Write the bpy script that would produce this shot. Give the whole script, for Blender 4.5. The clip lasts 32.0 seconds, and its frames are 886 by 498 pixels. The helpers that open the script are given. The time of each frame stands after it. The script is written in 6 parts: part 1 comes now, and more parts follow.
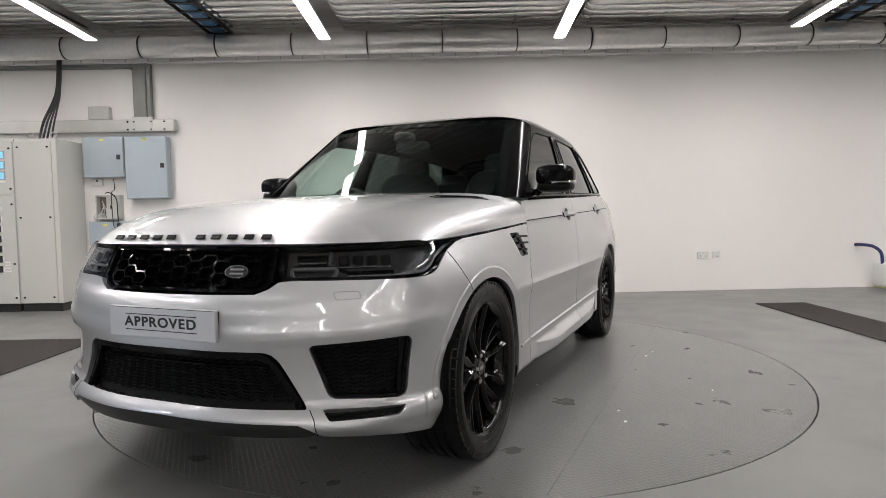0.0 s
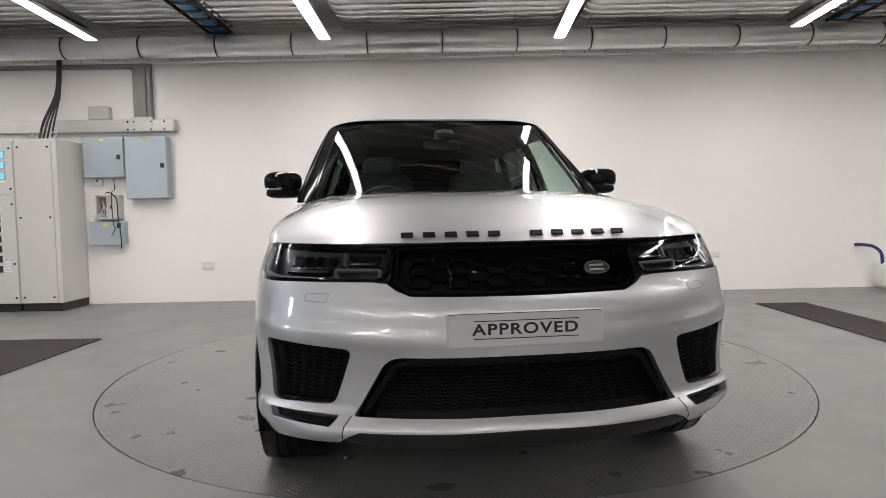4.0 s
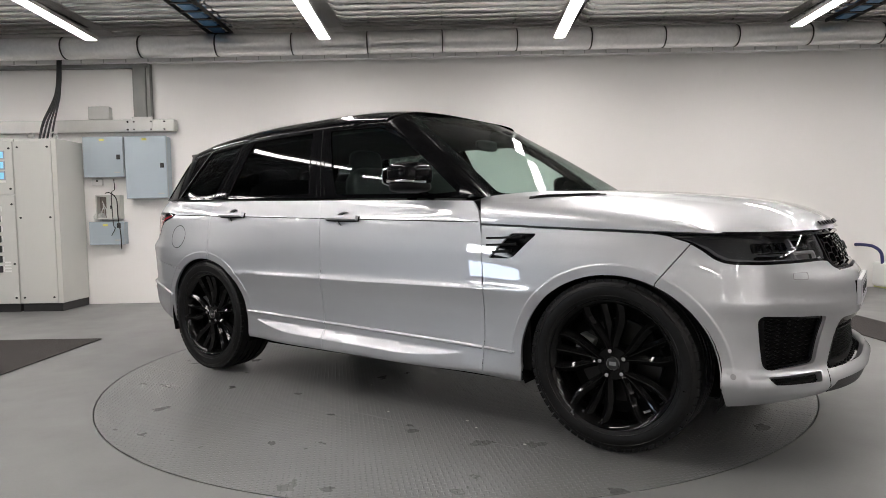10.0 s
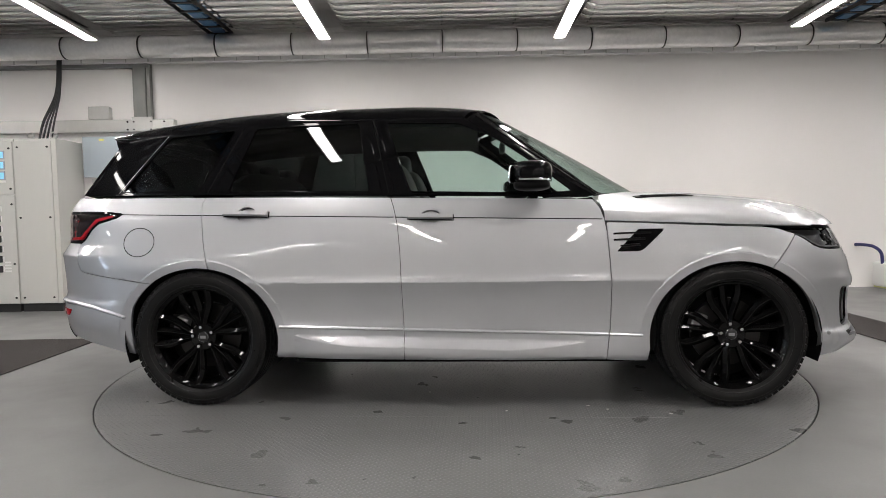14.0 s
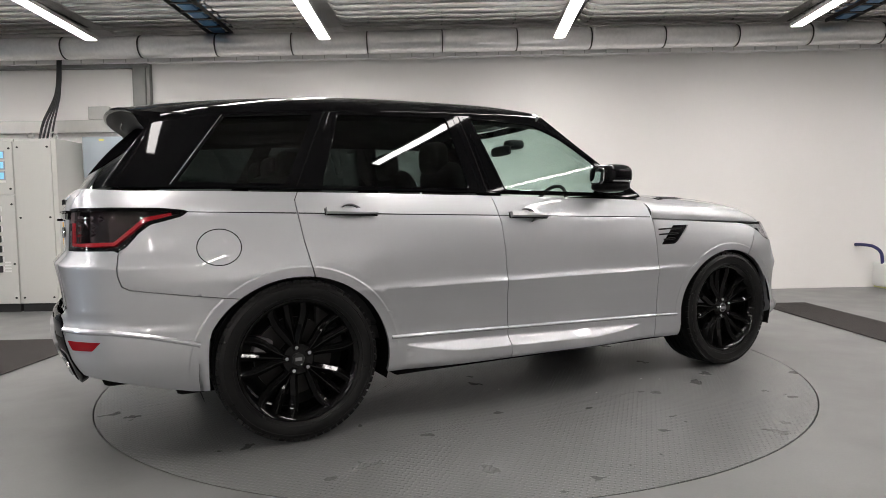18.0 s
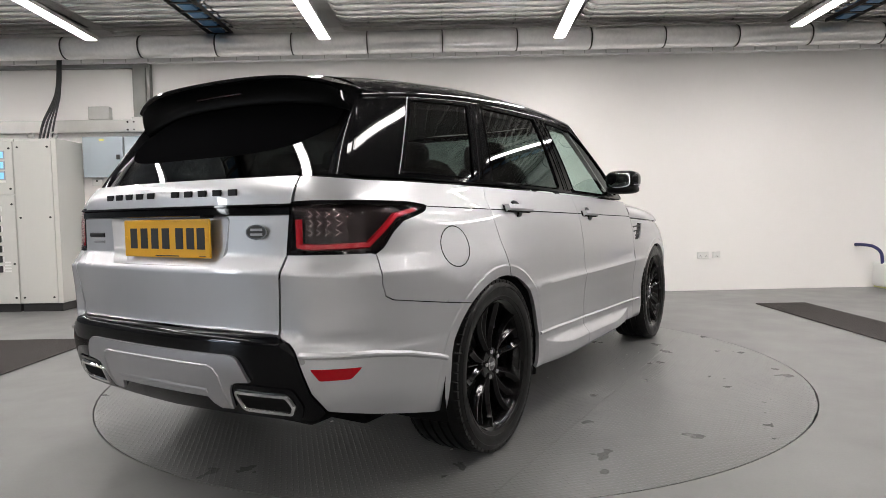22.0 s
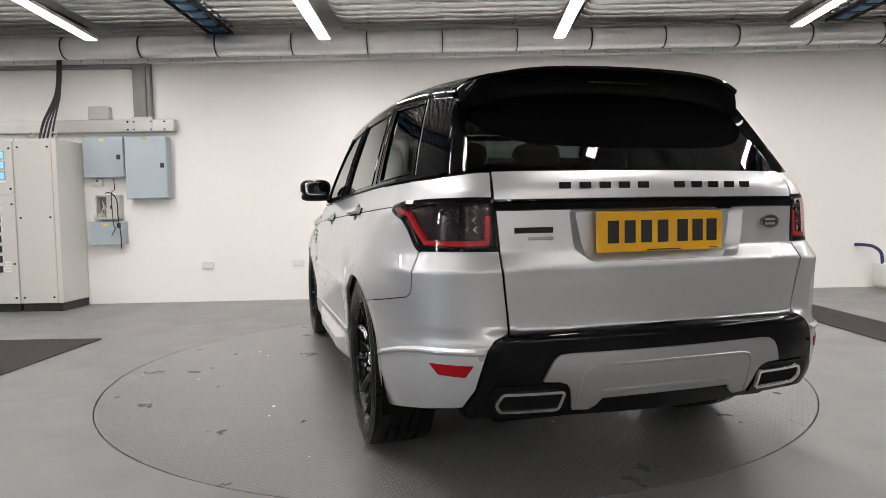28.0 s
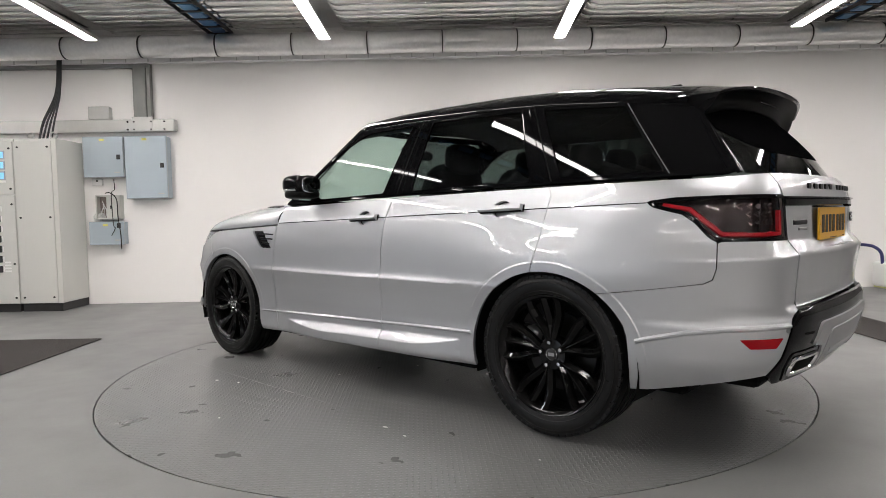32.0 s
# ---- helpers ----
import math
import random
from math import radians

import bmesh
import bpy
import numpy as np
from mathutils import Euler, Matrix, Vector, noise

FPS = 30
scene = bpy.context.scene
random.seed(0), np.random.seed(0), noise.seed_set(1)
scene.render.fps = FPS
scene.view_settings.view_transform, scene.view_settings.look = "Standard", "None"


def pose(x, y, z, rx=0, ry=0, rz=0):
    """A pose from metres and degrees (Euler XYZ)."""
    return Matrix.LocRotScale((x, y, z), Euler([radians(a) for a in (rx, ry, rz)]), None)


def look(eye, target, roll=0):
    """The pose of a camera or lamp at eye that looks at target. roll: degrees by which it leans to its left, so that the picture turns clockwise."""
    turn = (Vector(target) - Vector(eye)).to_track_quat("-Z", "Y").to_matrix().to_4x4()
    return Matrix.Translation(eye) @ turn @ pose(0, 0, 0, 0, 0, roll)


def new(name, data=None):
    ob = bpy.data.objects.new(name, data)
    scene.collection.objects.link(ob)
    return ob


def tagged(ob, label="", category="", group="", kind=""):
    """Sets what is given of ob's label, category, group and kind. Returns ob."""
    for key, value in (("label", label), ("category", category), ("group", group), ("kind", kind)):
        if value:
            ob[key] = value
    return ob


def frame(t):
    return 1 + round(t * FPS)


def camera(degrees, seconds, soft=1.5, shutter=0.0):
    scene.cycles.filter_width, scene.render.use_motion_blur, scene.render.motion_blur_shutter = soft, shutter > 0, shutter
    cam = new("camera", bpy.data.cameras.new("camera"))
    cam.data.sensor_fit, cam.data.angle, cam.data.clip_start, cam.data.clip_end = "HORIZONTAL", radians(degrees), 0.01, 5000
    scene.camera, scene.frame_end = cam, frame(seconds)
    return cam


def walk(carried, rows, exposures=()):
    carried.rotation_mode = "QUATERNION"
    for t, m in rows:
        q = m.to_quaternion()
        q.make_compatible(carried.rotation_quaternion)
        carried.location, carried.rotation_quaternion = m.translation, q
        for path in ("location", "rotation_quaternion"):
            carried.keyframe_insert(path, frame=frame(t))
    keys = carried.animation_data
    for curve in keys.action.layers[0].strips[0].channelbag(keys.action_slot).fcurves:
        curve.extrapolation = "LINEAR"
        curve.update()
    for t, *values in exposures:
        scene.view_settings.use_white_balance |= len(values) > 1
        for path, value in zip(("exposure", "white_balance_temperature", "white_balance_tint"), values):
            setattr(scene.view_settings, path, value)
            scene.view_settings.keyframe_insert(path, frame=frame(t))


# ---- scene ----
# Camera: on a stand, looking across the turntable at the rear wall.
EYE = Vector((0.0, -4.5166, 1.0587))
PITCH, PAN = radians(-3.112), radians(-0.681)
AIM = EYE + Vector((math.sin(PAN) * math.cos(PITCH), math.cos(PAN) * math.cos(PITCH), math.sin(PITCH)))
cam = camera(69.43, 32.0, soft=0.55)
walk(cam, [(0.0, look(EYE, AIM, -1.087)), (32.0, look(EYE, AIM, -1.087))], exposures=((0.0, 0.0), (14.0, 0.0), (19.0, 0.08), (23.0, 0.22), (28.0, 0.20), (32.0, 0.10)))

# World: an indoor place, all light comes from the ceiling fittings.
world = bpy.data.worlds.new("world")
world.use_nodes = True
world.node_tree.nodes["Background"].inputs[0].default_value = (0.02, 0.02, 0.02, 1)
world.node_tree.nodes["Background"].inputs[1].default_value = 1.0
scene.world = world
LAMP_STRENGTH = 50.0
# Daylight standing in the two narrow openings of the side wall.
for width, height, power, tint, z in ((0.32, 0.84, 13.0, (0.90, 0.95, 1.0), 1.95), (0.32, 0.62, 4.0, (0.66, 0.79, 1.0), 0.50)):
    daylight = bpy.data.lights.new("daylight", "AREA")
    daylight.shape, daylight.size, daylight.size_y, daylight.energy, daylight.color = "RECTANGLE", width, height, power, tint
    daylight.spread = radians(120)
    new("daylight", daylight).matrix_basis = look((-7.5, -4.45, z), (0.0, -2.6, z - 0.25))

# Turntable: turns evenly, counter-clockwise seen from above.
TURN_START, TURN_RATE = -113.48, 7.8595      # degrees, degrees per second
CAR_X, CAR_Y = 0.1008, -0.0969               # the car's middle on the turntable
WALL_SLOPE, WALL_AT = 0.03855, 3.715         # the rear wall's line y = slope * x + at


# ---- small tools ----
def material(name, base=(0.5, 0.5, 0.5), rough=0.5, metal=0.0, coat=0.0, spec=0.5, grain=0.0, grain_size=60.0,
             blotch=0.0, blotch_size=2.0, bump=0.0, bump_size=80.0, emit=0.0, emit_colour=(1, 1, 1), rough_vary=0.0, coat_rough=0.03, stain=0.0, stain_size=1.0):
    """A procedural surface: base colour varied at two scales, with fine relief."""
    m = bpy.data.materials.new(name)
    m.use_nodes = True
    nt = m.node_tree
    b = nt.nodes["Principled BSDF"]
    b.inputs["Base Color"].default_value = (*base, 1)
    b.inputs["Roughness"].default_value = rough
    b.inputs["Metallic"].default_value = metal
    b.inputs["Coat Weight"].default_value = coat
    b.inputs["Coat Roughness"].default_value = coat_rough
    b.inputs["Specular IOR Level"].default_value = spec
    if emit:
        b.inputs["Emission Color"].default_value = (*emit_colour, 1)
        b.inputs["Emission Strength"].default_value = emit
    if not (grain or blotch or bump or rough_vary):
        return m
    tc = nt.nodes.new("ShaderNodeTexCoord")

    def noise_node(scale, detail=4.0):
        n = nt.nodes.new("ShaderNodeTexNoise")
        n.inputs["Scale"].default_value, n.inputs["Detail"].default_value = scale, detail
        nt.links.new(tc.outputs["Object"], n.inputs["Vector"])
        return n
    if grain or blotch:
        fine, broad = noise_node(grain_size), noise_node(blotch_size, 6.0)
        add = None
        for n, amount in ((fine, grain), (broad, blotch)):
            mul = nt.nodes.new("ShaderNodeMath")
            mul.operation = "MULTIPLY_ADD"
            mul.inputs[1].default_value = amount * 2
            nt.links.new(n.outputs["Fac"], mul.inputs[0])
            if add is None:
                mul.inputs[2].default_value = 1.0 - amount - blotch
            else:
                nt.links.new(add.outputs[0], mul.inputs[2])
            add = mul
        if stain:
            st = noise_node(stain_size, 8.0)
            mr = nt.nodes.new("ShaderNodeMapRange")
            for key, v in (("From Min", 0.53), ("From Max", 0.70), ("To Min", 1.0), ("To Max", 1.0 - stain)):
                mr.inputs[key].default_value = v
            nt.links.new(st.outputs["Fac"], mr.inputs["Value"])
            mul = nt.nodes.new("ShaderNodeMath")
            mul.operation = "MULTIPLY"
            nt.links.new(add.outputs[0], mul.inputs[0])
            nt.links.new(mr.outputs[0], mul.inputs[1])
            add = mul
        mix = nt.nodes.new("ShaderNodeVectorMath")
        mix.operation = "SCALE"
        mix.inputs[0].default_value = base
        nt.links.new(add.outputs[0], mix.inputs["Scale"])
        nt.links.new(mix.outputs[0], b.inputs["Base Color"])
    if rough_vary:
        n = noise_node(blotch_size * 2.3, 5.0)
        mr = nt.nodes.new("ShaderNodeMapRange")
        mr.inputs["To Min"].default_value, mr.inputs["To Max"].default_value = rough - rough_vary, rough + rough_vary
        nt.links.new(n.outputs["Fac"], mr.inputs["Value"])
        nt.links.new(mr.outputs[0], b.inputs["Roughness"])
    if bump:
        n = noise_node(bump_size, 5.0)
        bp = nt.nodes.new("ShaderNodeBump")
        bp.inputs["Strength"].default_value, bp.inputs["Distance"].default_value = bump, 0.002
        nt.links.new(n.outputs["Fac"], bp.inputs["Height"])
        nt.links.new(bp.outputs[0], b.inputs["Normal"])
    return m


def glass(name, tint, gloss=1.0, rough=0.0):
    """A thin pane: tinted see-through with a clear surface reflection."""
    m = bpy.data.materials.new(name)
    m.use_nodes = True
    nt = m.node_tree
    nt.nodes.remove(nt.nodes["Principled BSDF"])
    tr, gl = nt.nodes.new("ShaderNodeBsdfTransparent"), nt.nodes.new("ShaderNodeBsdfGlossy")
    tr.inputs[0].default_value = (*tint, 1)
    gl.inputs["Color"].default_value = (gloss, gloss, gloss, 1)
    gl.inputs["Roughness"].default_value = rough
    lw, mx = nt.nodes.new("ShaderNodeLayerWeight"), nt.nodes.new("ShaderNodeMixShader")
    pw, fr = nt.nodes.new("ShaderNodeMath"), nt.nodes.new("ShaderNodeMath")
    lw.inputs["Blend"].default_value = 0.5
    pw.operation, pw.inputs[1].default_value = "POWER", 5.0
    fr.operation, fr.inputs[1].default_value, fr.inputs[2].default_value = "MULTIPLY_ADD", 0.96, 0.034
    nt.links.new(lw.outputs["Facing"], pw.inputs[0])
    nt.links.new(pw.outputs[0], fr.inputs[0])
    nt.links.new(fr.outputs[0], mx.inputs[0])
    nt.links.new(tr.outputs[0], mx.inputs[1])
    nt.links.new(gl.outputs[0], mx.inputs[2])
    nt.links.new(mx.outputs[0], nt.nodes["Material Output"].inputs["Surface"])
    return m


def mesh_object(name, verts, faces, mat, parent=None, label="", smooth=False, normals=None):
    me = bpy.data.meshes.new(name)
    me.from_pydata([tuple(v) for v in verts], [], [tuple(f) for f in faces])
    me.update()
    if mat:
        me.materials.append(mat)
    if smooth:
        me.polygons.foreach_set("use_smooth", [True] * len(me.polygons))
    if normals is not None:
        me.normals_split_custom_set_from_vertices([tuple(n) for n in normals])
    ob = new(name, me)
    if parent:
        ob.parent = parent
    if label:
        tagged(ob, label)
    return ob


def part(name, bm, mat, parent=None, label="", smooth=False):
    """Links a bmesh as one mesh object under a thing or under a part."""
    bmesh.ops.recalc_face_normals(bm, faces=bm.faces)
    me = bpy.data.meshes.new(name)
    bm.to_mesh(me)
    bm.free()
    if mat:
        me.materials.append(mat)
    if smooth:
        me.polygons.foreach_set("use_smooth", [True] * len(me.polygons))
        me.set_sharp_from_angle(angle=radians(35))
    ob = new(name, me)
    if parent:
        ob.parent = parent
    if label:
        tagged(ob, label)
    return ob


def box(x0, x1, y0, y1, z0, z1, bevel=0.0, bm=None, seg=2, m=None):
    """A box between its limits, with rounded edges."""
    own = bmesh.new()
    bmesh.ops.create_cube(own, size=1.0, matrix=Matrix.Translation(((x0 + x1) / 2, (y0 + y1) / 2, (z0 + z1) / 2)) @ Matrix.Diagonal((abs(x1 - x0), abs(y1 - y0), abs(z1 - z0), 1)))
    if bevel:
        bmesh.ops.bevel(own, geom=own.edges[:], offset=bevel, segments=seg, profile=0.5, affect="EDGES", clamp_overlap=True)
    if m is not None:
        bmesh.ops.transform(own, matrix=m, verts=own.verts)
    return join(bm, own)


def join(bm, own):
    if bm is None:
        return own
    tmp = bpy.data.meshes.new("tmp")
    own.to_mesh(tmp)
    own.free()
    bm.from_mesh(tmp)
    bpy.data.meshes.remove(tmp)
    return bm


def lathe(profile, seg=48, axis="y", bm=None, m=None, closed=False):
    """Turns (radius, along) points round an axis."""
    own = bmesh.new()
    rings = []
    for k in range(seg):
        a = 2 * math.pi * k / seg
        ring = []
        for r, t in profile:
            c, s = r * math.cos(a), r * math.sin(a)
            ring.append(own.verts.new({"y": (c, t, s), "z": (c, s, t), "x": (t, c, s)}[axis]))
        rings.append(ring)
    n = len(profile)
    for k in range(seg):
        p, q = rings[k], rings[(k + 1) % seg]
        for i in range(n if closed else n - 1):
            j = (i + 1) % n
            own.faces.new((p[i], p[j], q[j], q[i]))
    bmesh.ops.remove_doubles(own, verts=own.verts, dist=1e-6)
    if m is not None:
        bmesh.ops.transform(own, matrix=m, verts=own.verts)
    return join(bm, own)


def tube(points, radius, seg=8, bm=None, smooth_steps=6, squash=1.0):
    """A round pipe or cable along a smooth line through points."""
    pts = [Vector(p) for p in points]
    if smooth_steps > 1 and len(pts) > 2:
        out = []
        for i in range(len(pts) - 1):
            p0, p1, p2, p3 = pts[max(i - 1, 0)], pts[i], pts[i + 1], pts[min(i + 2, len(pts) - 1)]
            for k in range(smooth_steps):
                t = k / smooth_steps
                out.append(0.5 * ((2 * p1) + (p2 - p0) * t + (2 * p0 - 5 * p1 + 4 * p2 - p3) * t * t + (3 * p1 - p0 - 3 * p2 + p3) * t ** 3))
        pts = out + [pts[-1]]
    own = bmesh.new()
    rings = []
    up = Vector((0.31, 0.22, 0.92))
    for i, p in enumerate(pts):
        d = (pts[min(i + 1, len(pts) - 1)] - pts[max(i - 1, 0)]).normalized()
        a = d.cross(up).normalized()
        b = a.cross(d)
        rings.append([own.verts.new(p + radius * (math.cos(2 * math.pi * k / seg) * a + squash * math.sin(2 * math.pi * k / seg) * b)) for k in range(seg)])
    for r, q in zip(rings, rings[1:]):
        for k in range(seg):
            own.faces.new((r[k], r[(k + 1) % seg], q[(k + 1) % seg], q[k]))
    own.faces.new(rings[0][::-1])
    own.faces.new(rings[-1])
    return join(bm, own)


def wall_y(x):
    return WALL_SLOPE * x + WALL_AT


def empty(name, x=0, y=0, z=0, rz=0):
    ob = new(name)
    ob.matrix_basis = pose(x, y, z, 0, 0, rz)
    return ob
# ---- materials ----
# Dark tones of the two unseen side walls, in place of dim surroundings.
M_WALL_DIM_COOL = material("dim_cool_surround", (0.115, 0.13, 0.15), 0.6, grain=0.015, grain_size=90, blotch=0.05, blotch_size=0.9)
M_WALL_DIM_GREY = material("dim_grey_surround", (0.17, 0.167, 0.165), 0.8, grain=0.08, grain_size=40, blotch=0.12, blotch_size=1.0, bump=0.2, bump_size=60)
M_WALL = material("wall_paint", (0.87, 0.855, 0.835), 0.55, grain=0.015, grain_size=90, blotch=0.03, blotch_size=0.9, bump=0.05, bump_size=140)
M_FLOOR = material("floor_paint", (0.182, 0.183, 0.181), 0.40, grain=0.08, grain_size=110, blotch=0.14, blotch_size=1.3, bump=0.10, bump_size=45, rough_vary=0.12, stain=0.14, stain_size=1.7)
M_MAT = material("rubber_mat", (0.034, 0.029, 0.027), 0.75, grain=0.15, grain_size=120, blotch=0.25, blotch_size=3, bump=0.6, bump_size=90)
M_DECK = material("galvanised_deck", (0.80, 0.79, 0.775), 0.22, metal=1.0, grain=0.02, grain_size=8, blotch=0.06, blotch_size=1.5)
M_FOIL = material("foil_wrap", (0.86, 0.85, 0.84), 0.28, metal=0.9, grain=0.12, grain_size=25, blotch=0.15, blotch_size=3, bump=1.0, bump_size=26)
M_FOIL_TAPE = material("black_band", (0.03, 0.03, 0.03), 0.5)
M_STEEL = material("galvanised_channel", (0.50, 0.50, 0.48), 0.4, metal=0.6, grain=0.04, grain_size=60, blotch=0.10, blotch_size=5)
M_STEEL_DULL = material("dark_grey_channel", (0.23, 0.235, 0.225), 0.5, metal=0.4, grain=0.05, grain_size=60, blotch=0.14, blotch_size=5)
M_TRAY = material("pale_tray_paint", (0.74, 0.735, 0.72), 0.5, grain=0.02, blotch=0.06, blotch_size=3)
M_CABINET = material("grey_cabinet_paint", (0.58, 0.58, 0.55), 0.45, grain=0.01, blotch=0.03, blotch_size=2, bump=0.05, bump_size=200)
M_PLINTH = material("black_plinth", (0.02, 0.02, 0.02), 0.5, blotch=0.1)
M_BOXBLUE = material("pale_blue_grey_enclosure", (0.40, 0.465, 0.515), 0.4, grain=0.01, blotch=0.03)
M_DARK = material("dark_plastic", (0.015, 0.015, 0.015), 0.45)
M_WHITE_PLASTIC = material("white_plastic", (0.75, 0.75, 0.73), 0.4, blotch=0.03)
M_BLUE_TRAY = material("blue_tray", (0.05, 0.17, 0.34), 0.45, blotch=0.15, blotch_size=8)
M_CABLE = material("black_cable", (0.012, 0.012, 0.013), 0.5)
M_HOSE = material("dark_blue_hose", (0.03, 0.03, 0.12), 0.35)
M_SCREEN = material("lit_screen", (0.2, 0.5, 0.7), 0.2, emit=0.55, emit_colour=(0.35, 0.75, 1.0))
M_PAPER = material("label_paper", (0.8, 0.8, 0.78), 0.6)
M_YELLOW_LABEL = material("yellow_label", (0.75, 0.68, 0.15), 0.6)
M_LAMP = material("lamp_diffuser", (0.9, 0.9, 0.9), 0.5, emit=LAMP_STRENGTH, emit_colour=(1.0, 0.948, 0.918))
M_LAMP_BODY = material("lamp_housing", (0.7, 0.7, 0.7), 0.4)

# The car
def flake_paint(name, base):
    """Metallic paint: a tight and a wide lobe of flakes under one clear coat."""
    m = material(name, base, 0.44, metal=1.0, coat=1.0, grain=0.05, grain_size=900, coat_rough=0.012)
    nt = m.node_tree
    tight = nt.nodes["Principled BSDF"]
    wide = nt.nodes.new("ShaderNodeBsdfPrincipled")
    mix = nt.nodes.new("ShaderNodeMixShader")
    for b in (tight, wide):
        b.inputs["Coat Weight"].default_value, b.inputs["Coat IOR"].default_value, b.inputs["Coat Roughness"].default_value = 1.0, 1.62, 0.012
        b.inputs["Metallic"].default_value = 1.0
    wide.inputs["Roughness"].default_value = 0.70
    nt.links.new(tight.inputs["Base Color"].links[0].from_socket, wide.inputs["Base Color"])
    mix.inputs[0].default_value = 0.30
    nt.links.new(tight.outputs[0], mix.inputs[1])
    nt.links.new(wide.outputs[0], mix.inputs[2])
    nt.links.new(mix.outputs[0], nt.nodes["Material Output"].inputs["Surface"])
    return m


M_PAINT = flake_paint("silver_paint", (0.598, 0.608, 0.626))
M_GLOSS = material("gloss_black", (0.004, 0.004, 0.0045), 0.04, spec=0.15)
M_PILLAR = material("pillar_black", (0.003, 0.003, 0.0033), 0.16, spec=0.10)
M_FACET = material("smoky_chrome", (0.55, 0.52, 0.52), 0.10, metal=1.0)
M_LAMP_BACK = material("lamp_reflector_grey", (0.07, 0.07, 0.073), 0.28, metal=0.6, grain=0.1, grain_size=300)
M_BRAKE = material("smoky_red", (0.03, 0.012, 0.012), 0.2)
M_SATIN = material("satin_black", (0.005, 0.005, 0.005), 0.5, spec=0.12, bump=0.1, bump_size=300)
M_CHIN = material("chin_plastic", (0.016, 0.016, 0.016), 0.42, spec=0.3, bump=0.15, bump_size=400)
M_LINER = material("liner_black", (0.006, 0.006, 0.006), 0.85, spec=0.1)
# Black without reflection, for the shaded hollow below the spoiler.
M_DISH = material("hollow_shade_black", (0.003, 0.003, 0.0033), 0.9, spec=0.0, bump=0.1, bump_size=300)
M_TYRE = material("tyre_rubber", (0.0065, 0.0064, 0.0063), 0.36, spec=0.26, grain=0.1, grain_size=60, blotch=0.2, blotch_size=9, rough_vary=0.24, bump=0.25, bump_size=160)
M_RIM = material("rim_gloss_black", (0.003, 0.003, 0.003), 0.045, spec=0.26, bump=0.12, bump_size=60)
M_CHROME = material("chrome", (0.75, 0.75, 0.75), 0.08, metal=1.0)
M_DISC = material("brake_steel", (0.04, 0.039, 0.038), 0.4, metal=1.0, grain=0.05, grain_size=200)
M_SKID = material("silver_skid", (0.42, 0.42, 0.43), 0.42, metal=0.75, grain=0.02)
M_GUIDE = material("dark_light_guide", (0.20, 0.20, 0.205), 0.30, metal=0.3, coat=0.5)
M_ATLAS = material("satin_grey_trim", (0.33, 0.33, 0.335), 0.4, metal=0.7)
M_RED = material("red_reflector", (0.34, 0.003, 0.008), 0.2, spec=0.25, bump=0.3, bump_size=250)
M_TAIL_BACK = material("tail_lamp_back", (0.035, 0.033, 0.034), 0.2, metal=0.5)
M_LED_RED = material("red_light_guide", (0.60, 0.015, 0.03), 0.2, coat=0.3)
M_YELLOW = material("yellow_plate", (0.80, 0.42, 0.012), 0.35, coat=0.3)
M_PLATE = material("silver_plate", (0.62, 0.62, 0.63), 0.35, metal=0.35)
M_INK = material("black_ink", (0.012, 0.012, 0.014), 0.5)
M_LETTER = material("black_lettering", (0.006, 0.006, 0.007), 0.4, spec=0.2)
M_LEATHER = material("grey_leather", (0.022, 0.022, 0.023), 0.5, grain=0.05, grain_size=90, bump=0.2, bump_size=200)
M_CABIN = material("cabin_black", (0.016, 0.016, 0.017), 0.6, bump=0.1)
M_HEADLINER = material("headliner", (0.05, 0.05, 0.05), 0.9)
G_SCREEN = glass("windscreen_glass", (0.66, 0.77, 0.73), gloss=0.5)
G_FRONT = glass("front_door_glass", (0.66, 0.77, 0.73))
G_PRIVACY = glass("privacy_glass", (0.09, 0.11, 0.105))
G_REAR = glass("tailgate_privacy_glass", (0.045, 0.052, 0.05))
G_LAMP = glass("lamp_glass", (0.70, 0.71, 0.73))
G_TAIL = glass("tail_glass", (0.85, 0.74, 0.74))
G_MIRROR = material("mirror_glass", (0.8, 0.82, 0.84), 0.02, metal=1.0)
# ---- the room ----
def slab(name, x0, x1, y0, y1, z0, z1, mat, kind="structure", label="", category=""):
    return tagged(part(name, box(x0, x1, y0, y1, z0, z1), mat), label, category, kind=kind)


ROOM_X0, ROOM_X1, ROOM_Y0, CEIL_Z = -7.4, 7.0, -13.5, 3.42
DISC_R = 2.25
DOORWAY = (-4.64, -4.26, 2.40)               # the narrow opening in the side wall: from, to, height


